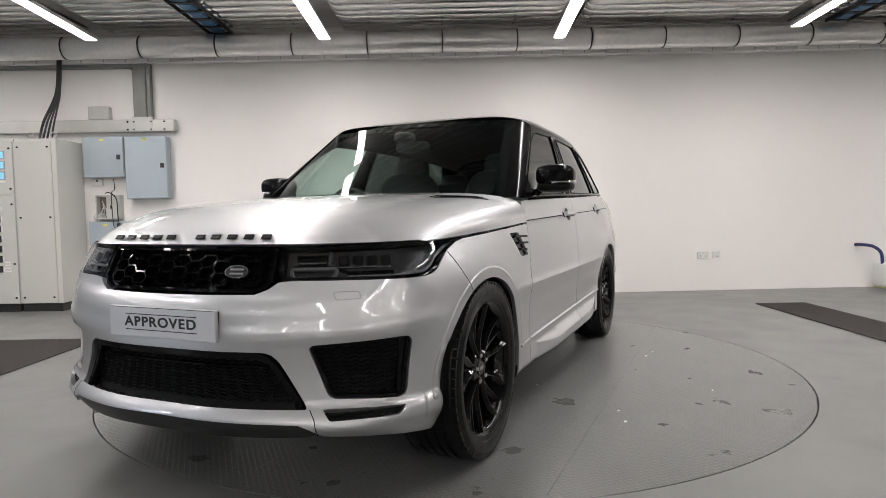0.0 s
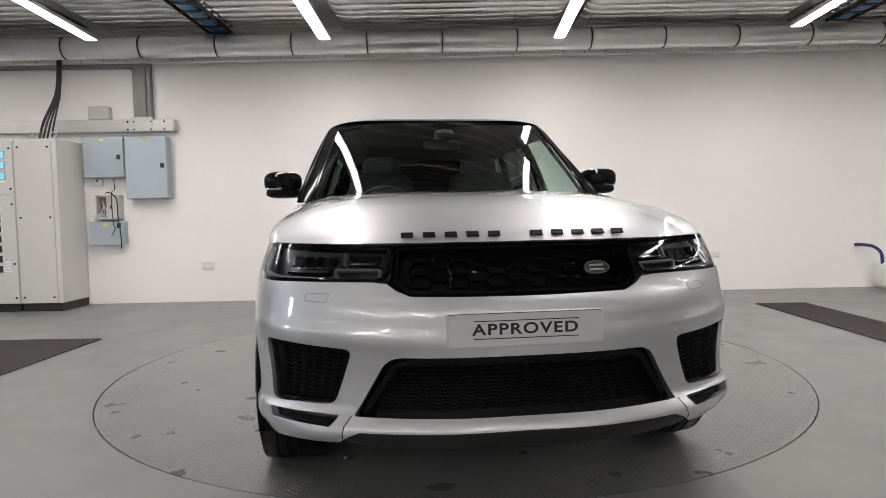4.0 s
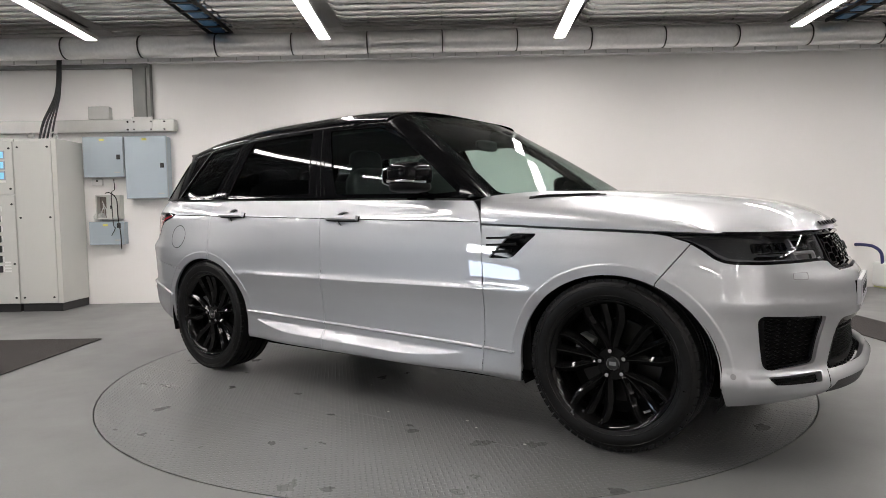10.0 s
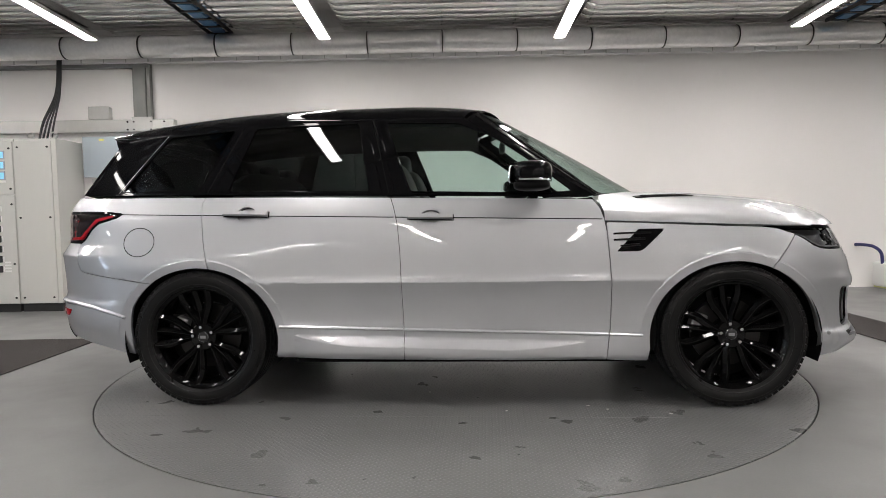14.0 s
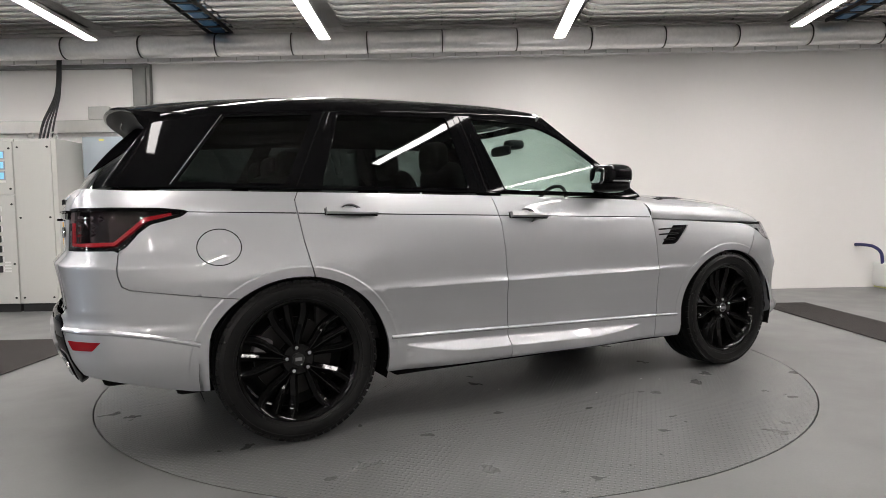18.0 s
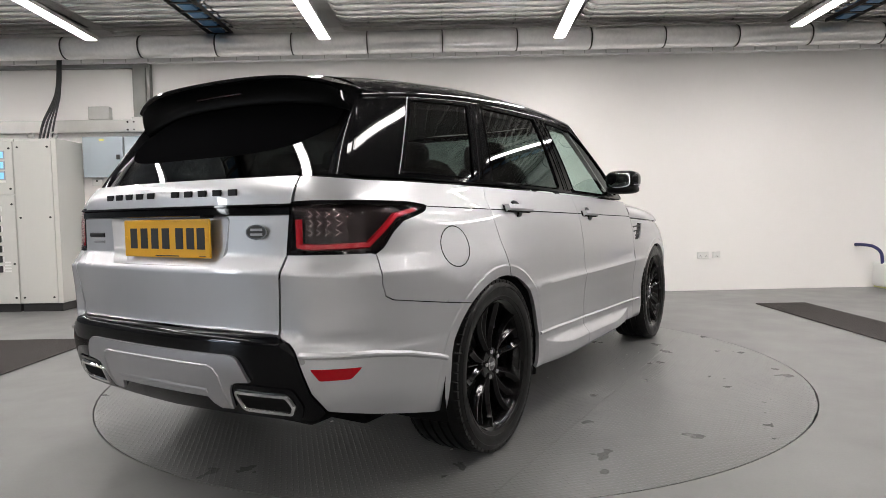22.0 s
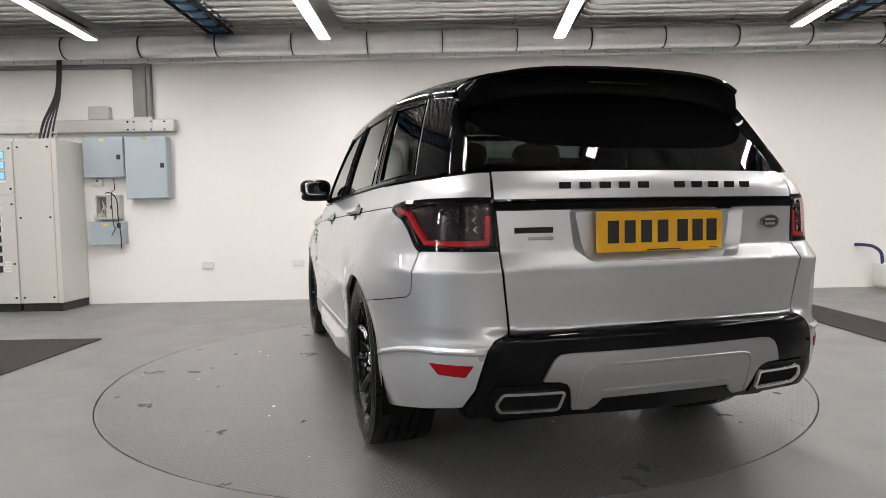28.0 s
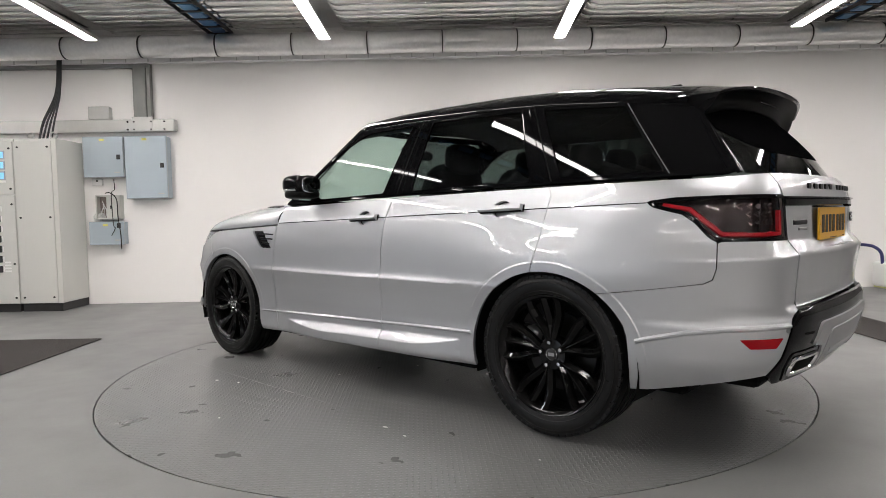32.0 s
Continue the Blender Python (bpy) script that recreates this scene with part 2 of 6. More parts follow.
def build_shell():
    # floor with a round pit for the turntable
    seg, verts, faces = 160, [], []
    outer = []
    for k in range(seg):
        a = 2 * math.pi * k / seg
        c, s = math.cos(a), math.sin(a)
        t = min((ROOM_X1 if c > 0 else -ROOM_X0) / max(abs(c), 1e-6), ((4.3) if s > 0 else -ROOM_Y0) / max(abs(s), 1e-6))
        outer.append((c * t, s * t))
    rings = [[((DISC_R + 0.008) * math.cos(2 * math.pi * k / seg), (DISC_R + 0.008) * math.sin(2 * math.pi * k / seg), z) for k in range(seg)] for z in (-0.12, 0.0)]
    rings.append([(x, y, 0.0) for x, y in outer])
    rings.append([(x, y, -0.12) for x, y in outer])
    for r in rings:
        verts += r
    for i in range(3):
        for k in range(seg):
            j = (k + 1) % seg
            faces.append((i * seg + k, i * seg + j, (i + 1) * seg + j, (i + 1) * seg + k))
    # square corners of the floor
    fl = mesh_object("floor", verts, faces, M_FLOOR)
    tagged(fl, "grey painted concrete floor, slightly scuffed", "floor", kind="structure")
    slab("subfloor", ROOM_X0 - 0.3, ROOM_X1 + 0.3, ROOM_Y0 - 0.3, 4.6, -0.34, -0.125, M_PLINTH, label="dark pit floor under the turntable", category="floor")
    # rear wall, slightly askew
    bm = box(ROOM_X0 - 0.3, ROOM_X1 + 0.3, 0, 0.25, -0.1, CEIL_Z + 0.3)
    for v in bm.verts:
        v.co.y += wall_y(v.co.x)
    tagged(part("wall_rear", bm, M_WALL), "plain off-white painted rear wall", "wall", kind="structure")
    slab("wall_front", ROOM_X0 - 0.3, ROOM_X1 + 0.3, ROOM_Y0 - 0.25, ROOM_Y0, -0.1, CEIL_Z + 0.3, M_WALL, label="plain off-white painted front wall", category="wall")
    # unseen side wall, dark for dim surroundings, with a doorway to the open air
    d0, d1, dz = DOORWAY
    back = wall_y(ROOM_X0) - 0.004
    bm = box(ROOM_X0 - 0.25, ROOM_X0, ROOM_Y0, d0, -0.1, CEIL_Z + 0.3)
    box(ROOM_X0 - 0.25, ROOM_X0, d1, back, -0.1, CEIL_Z + 0.3, bm=bm)
    box(ROOM_X0 - 0.25, ROOM_X0, d0, d1, dz, CEIL_Z + 0.3, bm=bm)
    box(ROOM_X0 - 0.25, ROOM_X0, d0, d1, 0.84, 1.50, bm=bm)
    tagged(part("wall_left", bm, M_WALL_DIM_COOL), "unseen dark slate wall standing in for dim surroundings, with two narrow openings", "wall", kind="structure")
    # also unseen; its dark grey gives the car dim surroundings to reflect
    slab("wall_right", ROOM_X1, ROOM_X1 + 0.25, ROOM_Y0, wall_y(ROOM_X1) - 0.004, -0.1, CEIL_Z + 0.3, M_WALL_DIM_GREY, label="unseen dark grey wall standing in for dim surroundings", category="wall")


# rows of fittings; the two outer rows are unseen, added to brighten the sides
LAMP_Z = 3.02
LAMP_X = (-6.35, -3.75, -1.314, 1.209, 3.707, 6.3)
LAMP_END = (2.55, 2.53, 2.69, 2.84, 2.60, 2.64)
LAMP_FAN = (0.07, 0.07, 0.024, -0.036, -0.055, -0.055)     # sideways drift of a row for each metre towards the front


def build_ceiling():
    """Ribbed metal decking in bays, with a plain strip along each row of lamps."""
    verts, faces = [], []

    def sheet(x0, x1, ys, zs):
        base = len(verts)
        for x in (x0, x1):
            verts.extend((x, y, z) for y, z in zip(ys, zs))
        n = len(ys)
        for i in range(n - 1):
            faces.append((base + i, base + i + 1, base + n + i + 1, base + n + i))
    top = CEIL_Z
    sheet(ROOM_X0 - 0.2, ROOM_X1 + 0.2, (ROOM_Y0 - 0.2, 4.4), (top + 0.012, top + 0.012))
    strips = [ROOM_X0, -4.31, -1.42, 1.49, 4.24, ROOM_X1]
    pitch = 0.206
    for a, b in zip(strips, strips[1:]):
        x0 = a + (0.11 if a != ROOM_X0 else 0)
        x1 = b - (0.11 if b != ROOM_X1 else 0)
        y = 3.78
        while y > ROOM_Y0 + 0.3:
            # one rib: rounded trough hanging below the pan, closed at both ends
            prof = [(y + 0.088 * math.cos(radians(k * 15)), top - 0.050 * math.sin(radians(k * 15)) ** 0.75) for k in range(13)] + [(y - 0.106, top)]
            base = len(verts)
            n = len(prof)
            for x, f in ((x0, 0.0), (x0 + 0.03, 0.75), (x0 + 0.09, 1.0), (x1 - 0.09, 1.0), (x1 - 0.03, 0.75), (x1, 0.0)):
                verts.extend((x, yy, top + (z - top) * f) for yy, z in prof)
            for r in range(5):
                for i in range(n - 1):
                    faces.append((base + r * n + i, base + r * n + i + 1, base + (r + 1) * n + i + 1, base + (r + 1) * n + i))
            y -= pitch
    ob = mesh_object("ceiling", verts, faces, M_DECK, smooth=True)
    ob.data.set_sharp_from_angle(angle=radians(40))
    tagged(ob, "ribbed galvanised metal deck ceiling", "ceiling", kind="structure")


def build_lamp(x, y_end, length, turn):
    root = empty("strip_light", x, y_end - length / 2, LAMP_Z, turn)
    h = length / 2
    # Top cover and side rails added to keep the glow pointing down.
    part("housing", box(-0.0602, 0.0602, -h, h, 0.032, 0.037, 0.001), M_LAMP_BODY, root)
    part("driver_box", box(-0.022, 0.022, -h * 0.9, h * 0.9, 0.0372, 0.062, 0.004), M_LAMP_BODY, root)
    for s in (-1, 1):
        part("side_rail", box(s * 0.0625 - 0.002, s * 0.0625 + 0.002, -h, h, -0.001, 0.0365, 0.001), M_LAMP_BODY, root)
    part("diffuser", box(-0.060, 0.060, -h + 0.004, h - 0.004, 0.0, 0.031, 0.012), M_LAMP, root, "glowing white diffuser")
    for s in (-1, 1):
        part("end_cap", box(-0.058, 0.058, s * h - 0.003, s * h + 0.003, 0.002, 0.036, 0.002), M_LAMP_BODY, root)
        part("hanger", tube([(0, s * h * 0.7, 0.06), (0, s * h * 0.7, CEIL_Z - LAMP_Z)], 0.0018, 5), M_STEEL, root)
    return tagged(root, "long white strip light hung below the ceiling", "ceiling light", "strip lights in rows")


def build_lamps():
    for x, end, fan in zip(LAMP_X, LAMP_END, LAMP_FAN):
        for k in (0, 1, 2, 5, 6, 7):         # two places hold no fitting; the last three are unseen, added as front fill
            y = end - 1.876 * k
            build_lamp(x - fan * min(end - y + 0.835, 6.0), y, 1.67, math.degrees(math.atan(fan)))


def build_duct():
    """Foil-wrapped air duct along the rear wall, in sections with dark bands."""
    root = new("air_duct")
    root.matrix_basis = pose(0, WALL_AT - 0.33, 3.160, 0, -0.42, math.degrees(math.atan(WALL_SLOPE)))
    R, step = 0.132, 0.903
    for k in range(-7, 9):
        x0 = -0.96 + k * step
        bm = lathe([(R - 0.012, x0 + 0.004), (R - 0.003, x0 + 0.018), (R, x0 + 0.06), (R, x0 + step / 2), (R, x0 + step - 0.06), (R - 0.003, x0 + step - 0.018), (R - 0.012, x0 + step - 0.004)], 48, "x")
        part("duct_section", bm, M_FOIL, root, smooth=True)
        part("band", lathe([(R - 0.016, x0 - 0.007), (R - 0.001, x0 - 0.006), (R - 0.001, x0 + 0.006), (R - 0.016, x0 + 0.007)], 40, "x"), M_FOIL_TAPE, root, "dark joint band")
    tagged(root, "silver foil-wrapped round air duct under the ceiling", "duct")
    # slotted tray on the wall below it
    tray = new("cable_tray")
    tray.matrix_basis = pose(0, WALL_AT - 0.10, 3.018, 0, -0.42, math.degrees(math.atan(WALL_SLOPE)))
    part("channel", box(-7.35, 6.9, -0.055, 0.055, 0.0, 0.06, 0.006), M_TRAY, tray)
    for k in range(-27, 25):
        x = k * 0.27 + 0.1
        part("rib", box(x - 0.006, x + 0.006, -0.062, -0.054, 0.003, 0.046, 0.001), M_STEEL, tray)
    tagged(tray, "slotted pale metal cable tray along the wall", "cable tray")


def build_blue_tray(x0, w):
    root = empty("cable_ladder", x0, 0, CEIL_Z - 0.10)
    for s in (-1, 1):
        part("side_rail", box(s * w / 2 - 0.006, s * w / 2 + 0.006, -8.0, 3.45, -0.02, 0.025, 0.003), M_DARK, root, "dark side rail")
    y = 3.40
    while y > -2.5:
        part("rung", box(-w / 2, w / 2, y - 0.02, y + 0.02, -0.012, 0.012, 0.003), M_DARK, root)
        part("blue_panel", box(-w / 2 + 0.06, w / 2 - 0.06, y - 0.235, y - 0.05, -0.010, 0.014, 0.003), M_BLUE_TRAY, root, "blue painted tray panel")
        y -= 0.285
    tagged(root, "blue and black cable ladder below the ceiling", "cable ladder")


def build_mat(name, x0, x1, y0, y1):
    root = tagged(empty(name, (x0 + x1) / 2, (y0 + y1) / 2, 0), "dark ribbed rubber floor mat with worn surface", "floor mat", "rubber floor mats")
    w, d = (x1 - x0) / 2, (y1 - y0) / 2
    part("sheet", box(-w, w, -d, d, 0.001, 0.011, 0.004), M_MAT, root)
    bm = None
    n = int(2 * w / 0.022)
    for k in range(n):
        x = -w + 0.012 + k * 0.022
        bm = box(x - 0.004, x + 0.004, -d + 0.01, d - 0.01, 0.0105, 0.0128, 0, bm)
    tagged(part("ribbing", bm, M_MAT, root), kind="stuff")
    return root


def quarter_knob(root, x, y, z):
    part("lock_knob", lathe([(0.0, -0.012), (0.010, -0.011), (0.012, -0.004), (0.012, 0.0)], 16, "y", m=Matrix.Translation((x, y, z))), M_DARK, root, smooth=True)


def build_cabinets():
    """Floor-standing switchgear: three bays on a black plinth."""
    face = 2.93
    def bay(name, x0, x1, top, label):
        root = empty(name, (x0 + x1) / 2, face, 0)
        w, d = (x1 - x0) / 2, wall_y(x0) - 0.02 - face
        part("plinth", box(-w + 0.01, w - 0.01, 0.02, d, 0.0, 0.095, 0.003), M_PLINTH, root, "black plinth")
        part("body", box(-w, w, 0.02, d, 0.096, top, 0.006), M_CABINET, root)
        return tagged(root, label, "cabinet", "switchgear cabinets"), w
    r, w = bay("switchgear_cabinet", -5.075, -4.585, 2.03, "tall pale grey steel switchgear cabinet on a black plinth")
    part("door", box(-w + 0.004, w - 0.05, -0.004, 0.019, 0.10, 2.0, 0.006), M_CABINET, r)
    for z in (0.17, 1.11, 1.93):
        quarter_knob(r, -w + 0.05, -0.004, z)
        quarter_knob(r, w - 0.09, -0.004, z)
    for x in (-0.11, 0.17):
        part("lifting_eye", lathe([(0.034, -0.008), (0.045, -0.008), (0.045, 0.008), (0.034, 0.008)], 20, "y", closed=True, m=Matrix.Translation((x, 0.12, 2.075))), M_STEEL, r, smooth=True)
    r, w = bay("switchgear_cabinet", -5.56, -5.085, 2.03, "tall pale grey switchgear cabinet with blue meters and breakers")
    part("upper_door", box(-w + 0.004, w - 0.004, -0.004, 0.019, 1.39, 2.0, 0.006), M_CABINET, r)
    part("lower_door", box(-w + 0.004, w - 0.004, -0.004, 0.019, 0.10, 1.375, 0.006), M_CABINET, r)
    for z in (1.92, 1.45, 1.27, 0.57, 0.17):
        quarter_knob(r, w - 0.04, -0.004, z)
    for z in (1.845, 1.725, 1.605):
        meter = part("meter", box(w - 0.21, w - 0.095, -0.014, -0.002, z - 0.05, z + 0.05, 0.004), M_BOXBLUE, r, "meter with a lit blue screen")
        part("screen", box(w - 0.20, w - 0.105, -0.018, -0.013, z - 0.036, z + 0.036, 0.002), M_SCREEN, meter, "glowing pale blue screen")
    part("label_strip", box(w - 0.21, w - 0.09, -0.008, -0.003, 1.525, 1.55, 0.001), M_PAPER, r, "white paper label")
    for k in range(7):
        z = 1.22 - k * 0.118
        part("breaker", box(w - 0.30, w - 0.18, -0.02, -0.003, z - 0.04, z + 0.04, 0.004), M_DARK, r, "black breaker switch")
        part("breaker_label", box(w - 0.172, w - 0.158, -0.008, -0.003, z - 0.03, z + 0.03, 0.001), M_PAPER, r)
    for k in range(4):
        part("label_strip", box(w - 0.155, w - 0.08, -0.008, -0.003, 0.475 + k * 0.035, 0.495 + k * 0.035, 0.001), M_PAPER, r)
    r, w = bay("switchgear_cabinet", -6.30, -5.57, 2.03, "tall pale grey steel switchgear cabinet on a black plinth")
    part("door", box(-w + 0.004, w - 0.004, -0.004, 0.019, 0.10, 2.0, 0.006), M_CABINET, r)
    # supply cables dropping into the top
    for k, (dx, dz) in enumerate(((0, 0), (0.035, 0.0), (0.07, 0.0), (-0.03, 0.0), (0.10, 0))):
        x = -4.80 + dx
        root = tagged(empty("supply_cable", x, 0, 0), "thick black supply cable dropping into the cabinet", "cable", "supply cables")
        part("sheath", tube([(-0.06 + k * 0.012, 3.08, 2.03), (-0.04 + k * 0.006, 3.16, 2.25), (0.045 - dx * 0.6, 3.30, 2.62), (0.05 - dx * 0.7, 3.36, 3.05)], 0.0115, 8), M_CABLE, root, smooth=True)


def enclosure(name, x0, x1, z0, z1, depth, mat, label, lock=None, lips=True):
    """A shallow wall box with a hinged cover."""
    xm = (x0 + x1) / 2
    y = wall_y(xm) - depth
    root = empty(name, xm, y, z0, math.degrees(math.atan(WALL_SLOPE)))
    w, h = (x1 - x0) / 2, z1 - z0
    part("body", box(-w, w, 0.025, depth - 0.003, 0.0, h, 0.006), mat, root)
    part("cover", box(-w - 0.004, w + 0.004, 0.0, 0.022, -0.004, h + 0.004, 0.006), mat, root)
    if lips:
        part("rim", box(-w - 0.006, w + 0.006, 0.0225, 0.0245, -0.006, h + 0.006), M_STEEL, root)
        part("label", box(-0.04, 0.02, -0.002, 0.001, h - 0.05, h - 0.025), M_YELLOW_LABEL, root, "small yellow label")
        part("label", box(w - 0.11, w - 0.035, -0.002, 0.001, 0.045, 0.06), M_STEEL, root)
    if lock:
        part("latch", box(w - 0.075, w - 0.03, -0.012, 0.001, lock - 0.03, lock + 0.03, 0.004), M_DARK, root, "black latch")
    return tagged(root, label, "electrical box", "wall boxes beside the cabinet")


def build_wall_gear():
    rz = math.degrees(math.atan(WALL_SLOPE))
    enclosure("electrical_enclosure", -4.51, -4.03, 1.60, 2.09, 0.17, M_BOXBLUE, "square pale blue-grey metal enclosure on the wall", 0.24)
    enclosure("electrical_enclosure", -4.00, -3.50, 1.33, 2.09, 0.17, M_BOXBLUE, "tall pale blue-grey metal enclosure on the wall", 0.40)
    enclosure("electrical_enclosure", -4.50, -4.08, 0.76, 1.04, 0.13, M_BOXBLUE, "low pale blue-grey metal enclosure on the wall", 0.235)
    enclosure("junction_box", -4.46, -4.21, 2.315, 2.47, 0.10, M_STEEL, "small galvanised junction box on the trunking", lips=False)
    # open box with wiring
    r = empty("open_junction_box", -4.30, wall_y(-4.30) - 0.11, 1.075, rz)
    for nm, b in (("back", (-0.12, 0.18, 0.09, 0.107, 0, 0.30)), ("side", (-0.12, -0.105, 0, 0.089, 0, 0.30)), ("side", (0.165, 0.18, 0, 0.089, 0, 0.30)), ("bottom", (-0.104, 0.164, 0, 0.089, 0, 0.014)), ("top", (-0.104, 0.164, 0, 0.089, 0.286, 0.30))):
        part(nm, box(*b, 0.002), M_CABINET, r)
    part("inside", box(-0.10, 0.16, 0.078, 0.088, 0.02, 0.28), material("box_inside", (0.20, 0.17, 0.15), 0.7, blotch=0.3, blotch_size=20), r, "blotched brown inside")
    part("cover", box(0.02, 0.175, -0.016, -0.002, 0.012, 0.30, 0.004), M_CABINET, r, "half-open grey cover")
    part("latch", box(0.07, 0.085, -0.026, -0.015, 0.13, 0.17, 0.003), M_DARK, r)
    for k in range(3):
        part("wire", tube([(-0.08 + k * 0.02, 0.06, 0.02), (-0.06 + k * 0.03, 0.03, 0.10), (-0.03 - k * 0.015, 0.045, 0.17 + k * 0.03)], 0.006, 6), M_WHITE_PLASTIC, r, smooth=True)
    tagged(r, "open grey junction box with loose wiring", "electrical box", "wall boxes beside the cabinet")
    r = tagged(empty("wiring_bundle", -4.40, wall_y(-4.4) - 0.07, 1.05, rz), "bundle of white wires on the low enclosure", "wiring")
    for k in range(5):
        part("wire", tube([(-0.05 + k * 0.018, 0.0, 0.0), (-0.06 + k * 0.022, -0.02, 0.06 + 0.01 * (k % 2)), (-0.03 + k * 0.018, 0.02, 0.10), (-0.01 + k * 0.014, 0.05, 0.03)], 0.008, 6), M_WHITE_PLASTIC, r, smooth=True)
    r = tagged(empty("loose_lead", -4.18, wall_y(-4.18) - 0.16, 1.0, rz), "black lead hanging from the open junction box", "cable")
    part("sheath", tube([(-0.10, 0.03, 0.40), (-0.03, 0.0, 0.40), (0.05, -0.01, 0.32), (0.055, 0.0, 0.10), (0.075, 0.01, -0.12), (0.072, 0.02, -0.30)], 0.007, 6), M_CABLE, r, smooth=True)
    r = tagged(empty("loose_lead", -4.22, wall_y(-4.22) - 0.15, 1.0, rz), "thin black lead running up the wall", "cable")
    part("sheath", tube([(0.0, 0.12, 0.58), (0.01, 0.11, 0.45), (0.02, 0.0, 0.38), (0.03, 0.0, 0.02), (0.05, 0.0, -0.04), (0.0, 0.0, -0.13)], 0.005, 6), M_CABLE, r, smooth=True)
    # trunking: horizontal run, upright channel and joint plate
    r = empty("trunking", 0, WALL_AT - 0.06, 0, rz)
    part("horizontal_run", box(-5.6, -3.42, -0.06, 0.056, 2.155, 2.305, 0.004), M_STEEL, r)
    part("upright", box(-3.905, -3.745, -0.05, 0.056, 2.32, 3.02, 0.004), M_STEEL_DULL, r)
    part("upright_flange", box(-3.744, -3.70, -0.03, 0.056, 2.32, 3.02, 0.003), M_STEEL_DULL, r)
    part("joint_plate", box(-3.925, -3.67, -0.068, -0.061, 2.16, 2.335, 0.003), M_STEEL, r)
    part("end_cap", box(-3.42, -3.41, -0.055, 0.05, 2.165, 2.30, 0.002), M_STEEL, r)
    for x in (-3.90, -3.69, -3.98, -3.53):
        for z in (2.18, 2.275):
            part("bolt", lathe([(0.0, -0.078), (0.009, -0.077), (0.011, -0.06)], 10, "y", m=Matrix.Translation((x, 0, z))), M_LINER, r, smooth=True)
    part("top_run", box(-7.3, -3.72, -0.05, 0.056, 2.945, 3.03, 0.004), M_STEEL_DULL, r)
    tagged(r, "galvanised steel cable trunking fixed to the wall", "trunking")
    r = tagged(empty("socket_outlet", -4.43, wall_y(-4.43), 1.50, rz), "small white double socket under the enclosure", "socket", "white wall sockets")
    part("plate", box(-0.065, 0.065, -0.035, -0.002, 0, 0.085, 0.006), M_WHITE_PLASTIC, r)
    part("switch", box(-0.01, 0.01, -0.04, -0.034, 0.045, 0.07, 0.002), M_DARK, r)
    for x, w in ((-3.10, 0.073), (3.28, 0.073), (3.455, 0.05), (-1.95, 0.073)):
        r = tagged(empty("socket_outlet", x, wall_y(x), 0.42, rz), "white plastic wall socket low on the wall", "socket", "white wall sockets")
        part("back_box", box(-w, w, -0.03, -0.002, 0, 0.086, 0.006), M_WHITE_PLASTIC, r)
        part("face_plate", box(-w + 0.004, w - 0.004, -0.035, -0.029, 0.004, 0.082, 0.003), M_WHITE_PLASTIC, r)
        for s in ((-1, 1) if w > 0.06 else (0,)):
            part("rocker", box(s * w * 0.3 - 0.008, s * w * 0.3 + 0.008, -0.039, -0.034, 0.055, 0.072, 0.002), M_WHITE_PLASTIC, r)
            for dx, dz in ((0, 0.04), (-0.011, 0.022), (0.011, 0.022)):
                part("pin_hole", box(s * w * 0.5 + dx - 0.003, s * w * 0.5 + dx + 0.003, -0.0365, -0.034, dz - 0.004, dz + 0.004), M_LINER, r)
    # white tank and hose by the far end of the wall
    r = tagged(empty("storage_tank", 6.05, wall_y(6.05) - 0.36, 0, rz), "white plastic storage tank standing against the wall", "tank")
    part("body", box(-0.52, 0.60, 0.02, 0.34, 0.02, 0.335, 0.03, seg=3), M_WHITE_PLASTIC, r, smooth=True)
    part("foot_band", box(-0.50, 0.58, 0.01, 0.33, 0.0, 0.03, 0.008), material("pale_yellow_band", (0.62, 0.63, 0.30), 0.5, blotch=0.1), r, "pale yellow foot band")
    part("lid", box(-0.10, 0.60, 0.06, 0.33, 0.336, 0.62, 0.02), material("grey_lid", (0.50, 0.50, 0.48), 0.5), r, "grey cover box")
    r = tagged(empty("coolant_hose", 5.4, wall_y(5.4), 0.3, rz), "dark blue hose bending from the wall into the tank", "hose")
    part("pipe", tube([(-0.10, -0.01, 0.26), (-0.06, -0.10, 0.262), (0.03, -0.17, 0.24), (0.11, -0.20, 0.16), (0.13, -0.20, 0.02)], 0.02, 10), M_HOSE, r, smooth=True)


build_shell()
build_ceiling()
build_lamps()
build_duct()
build_blue_tray(-2.76, 0.27)
build_blue_tray(4.74, 0.26)
build_mat("rubber_mat", -4.55, -3.13, -2.0, 1.11)
build_mat("rubber_mat", 3.365, 3.915, -1.6, 2.56)
build_cabinets()
build_wall_gear()


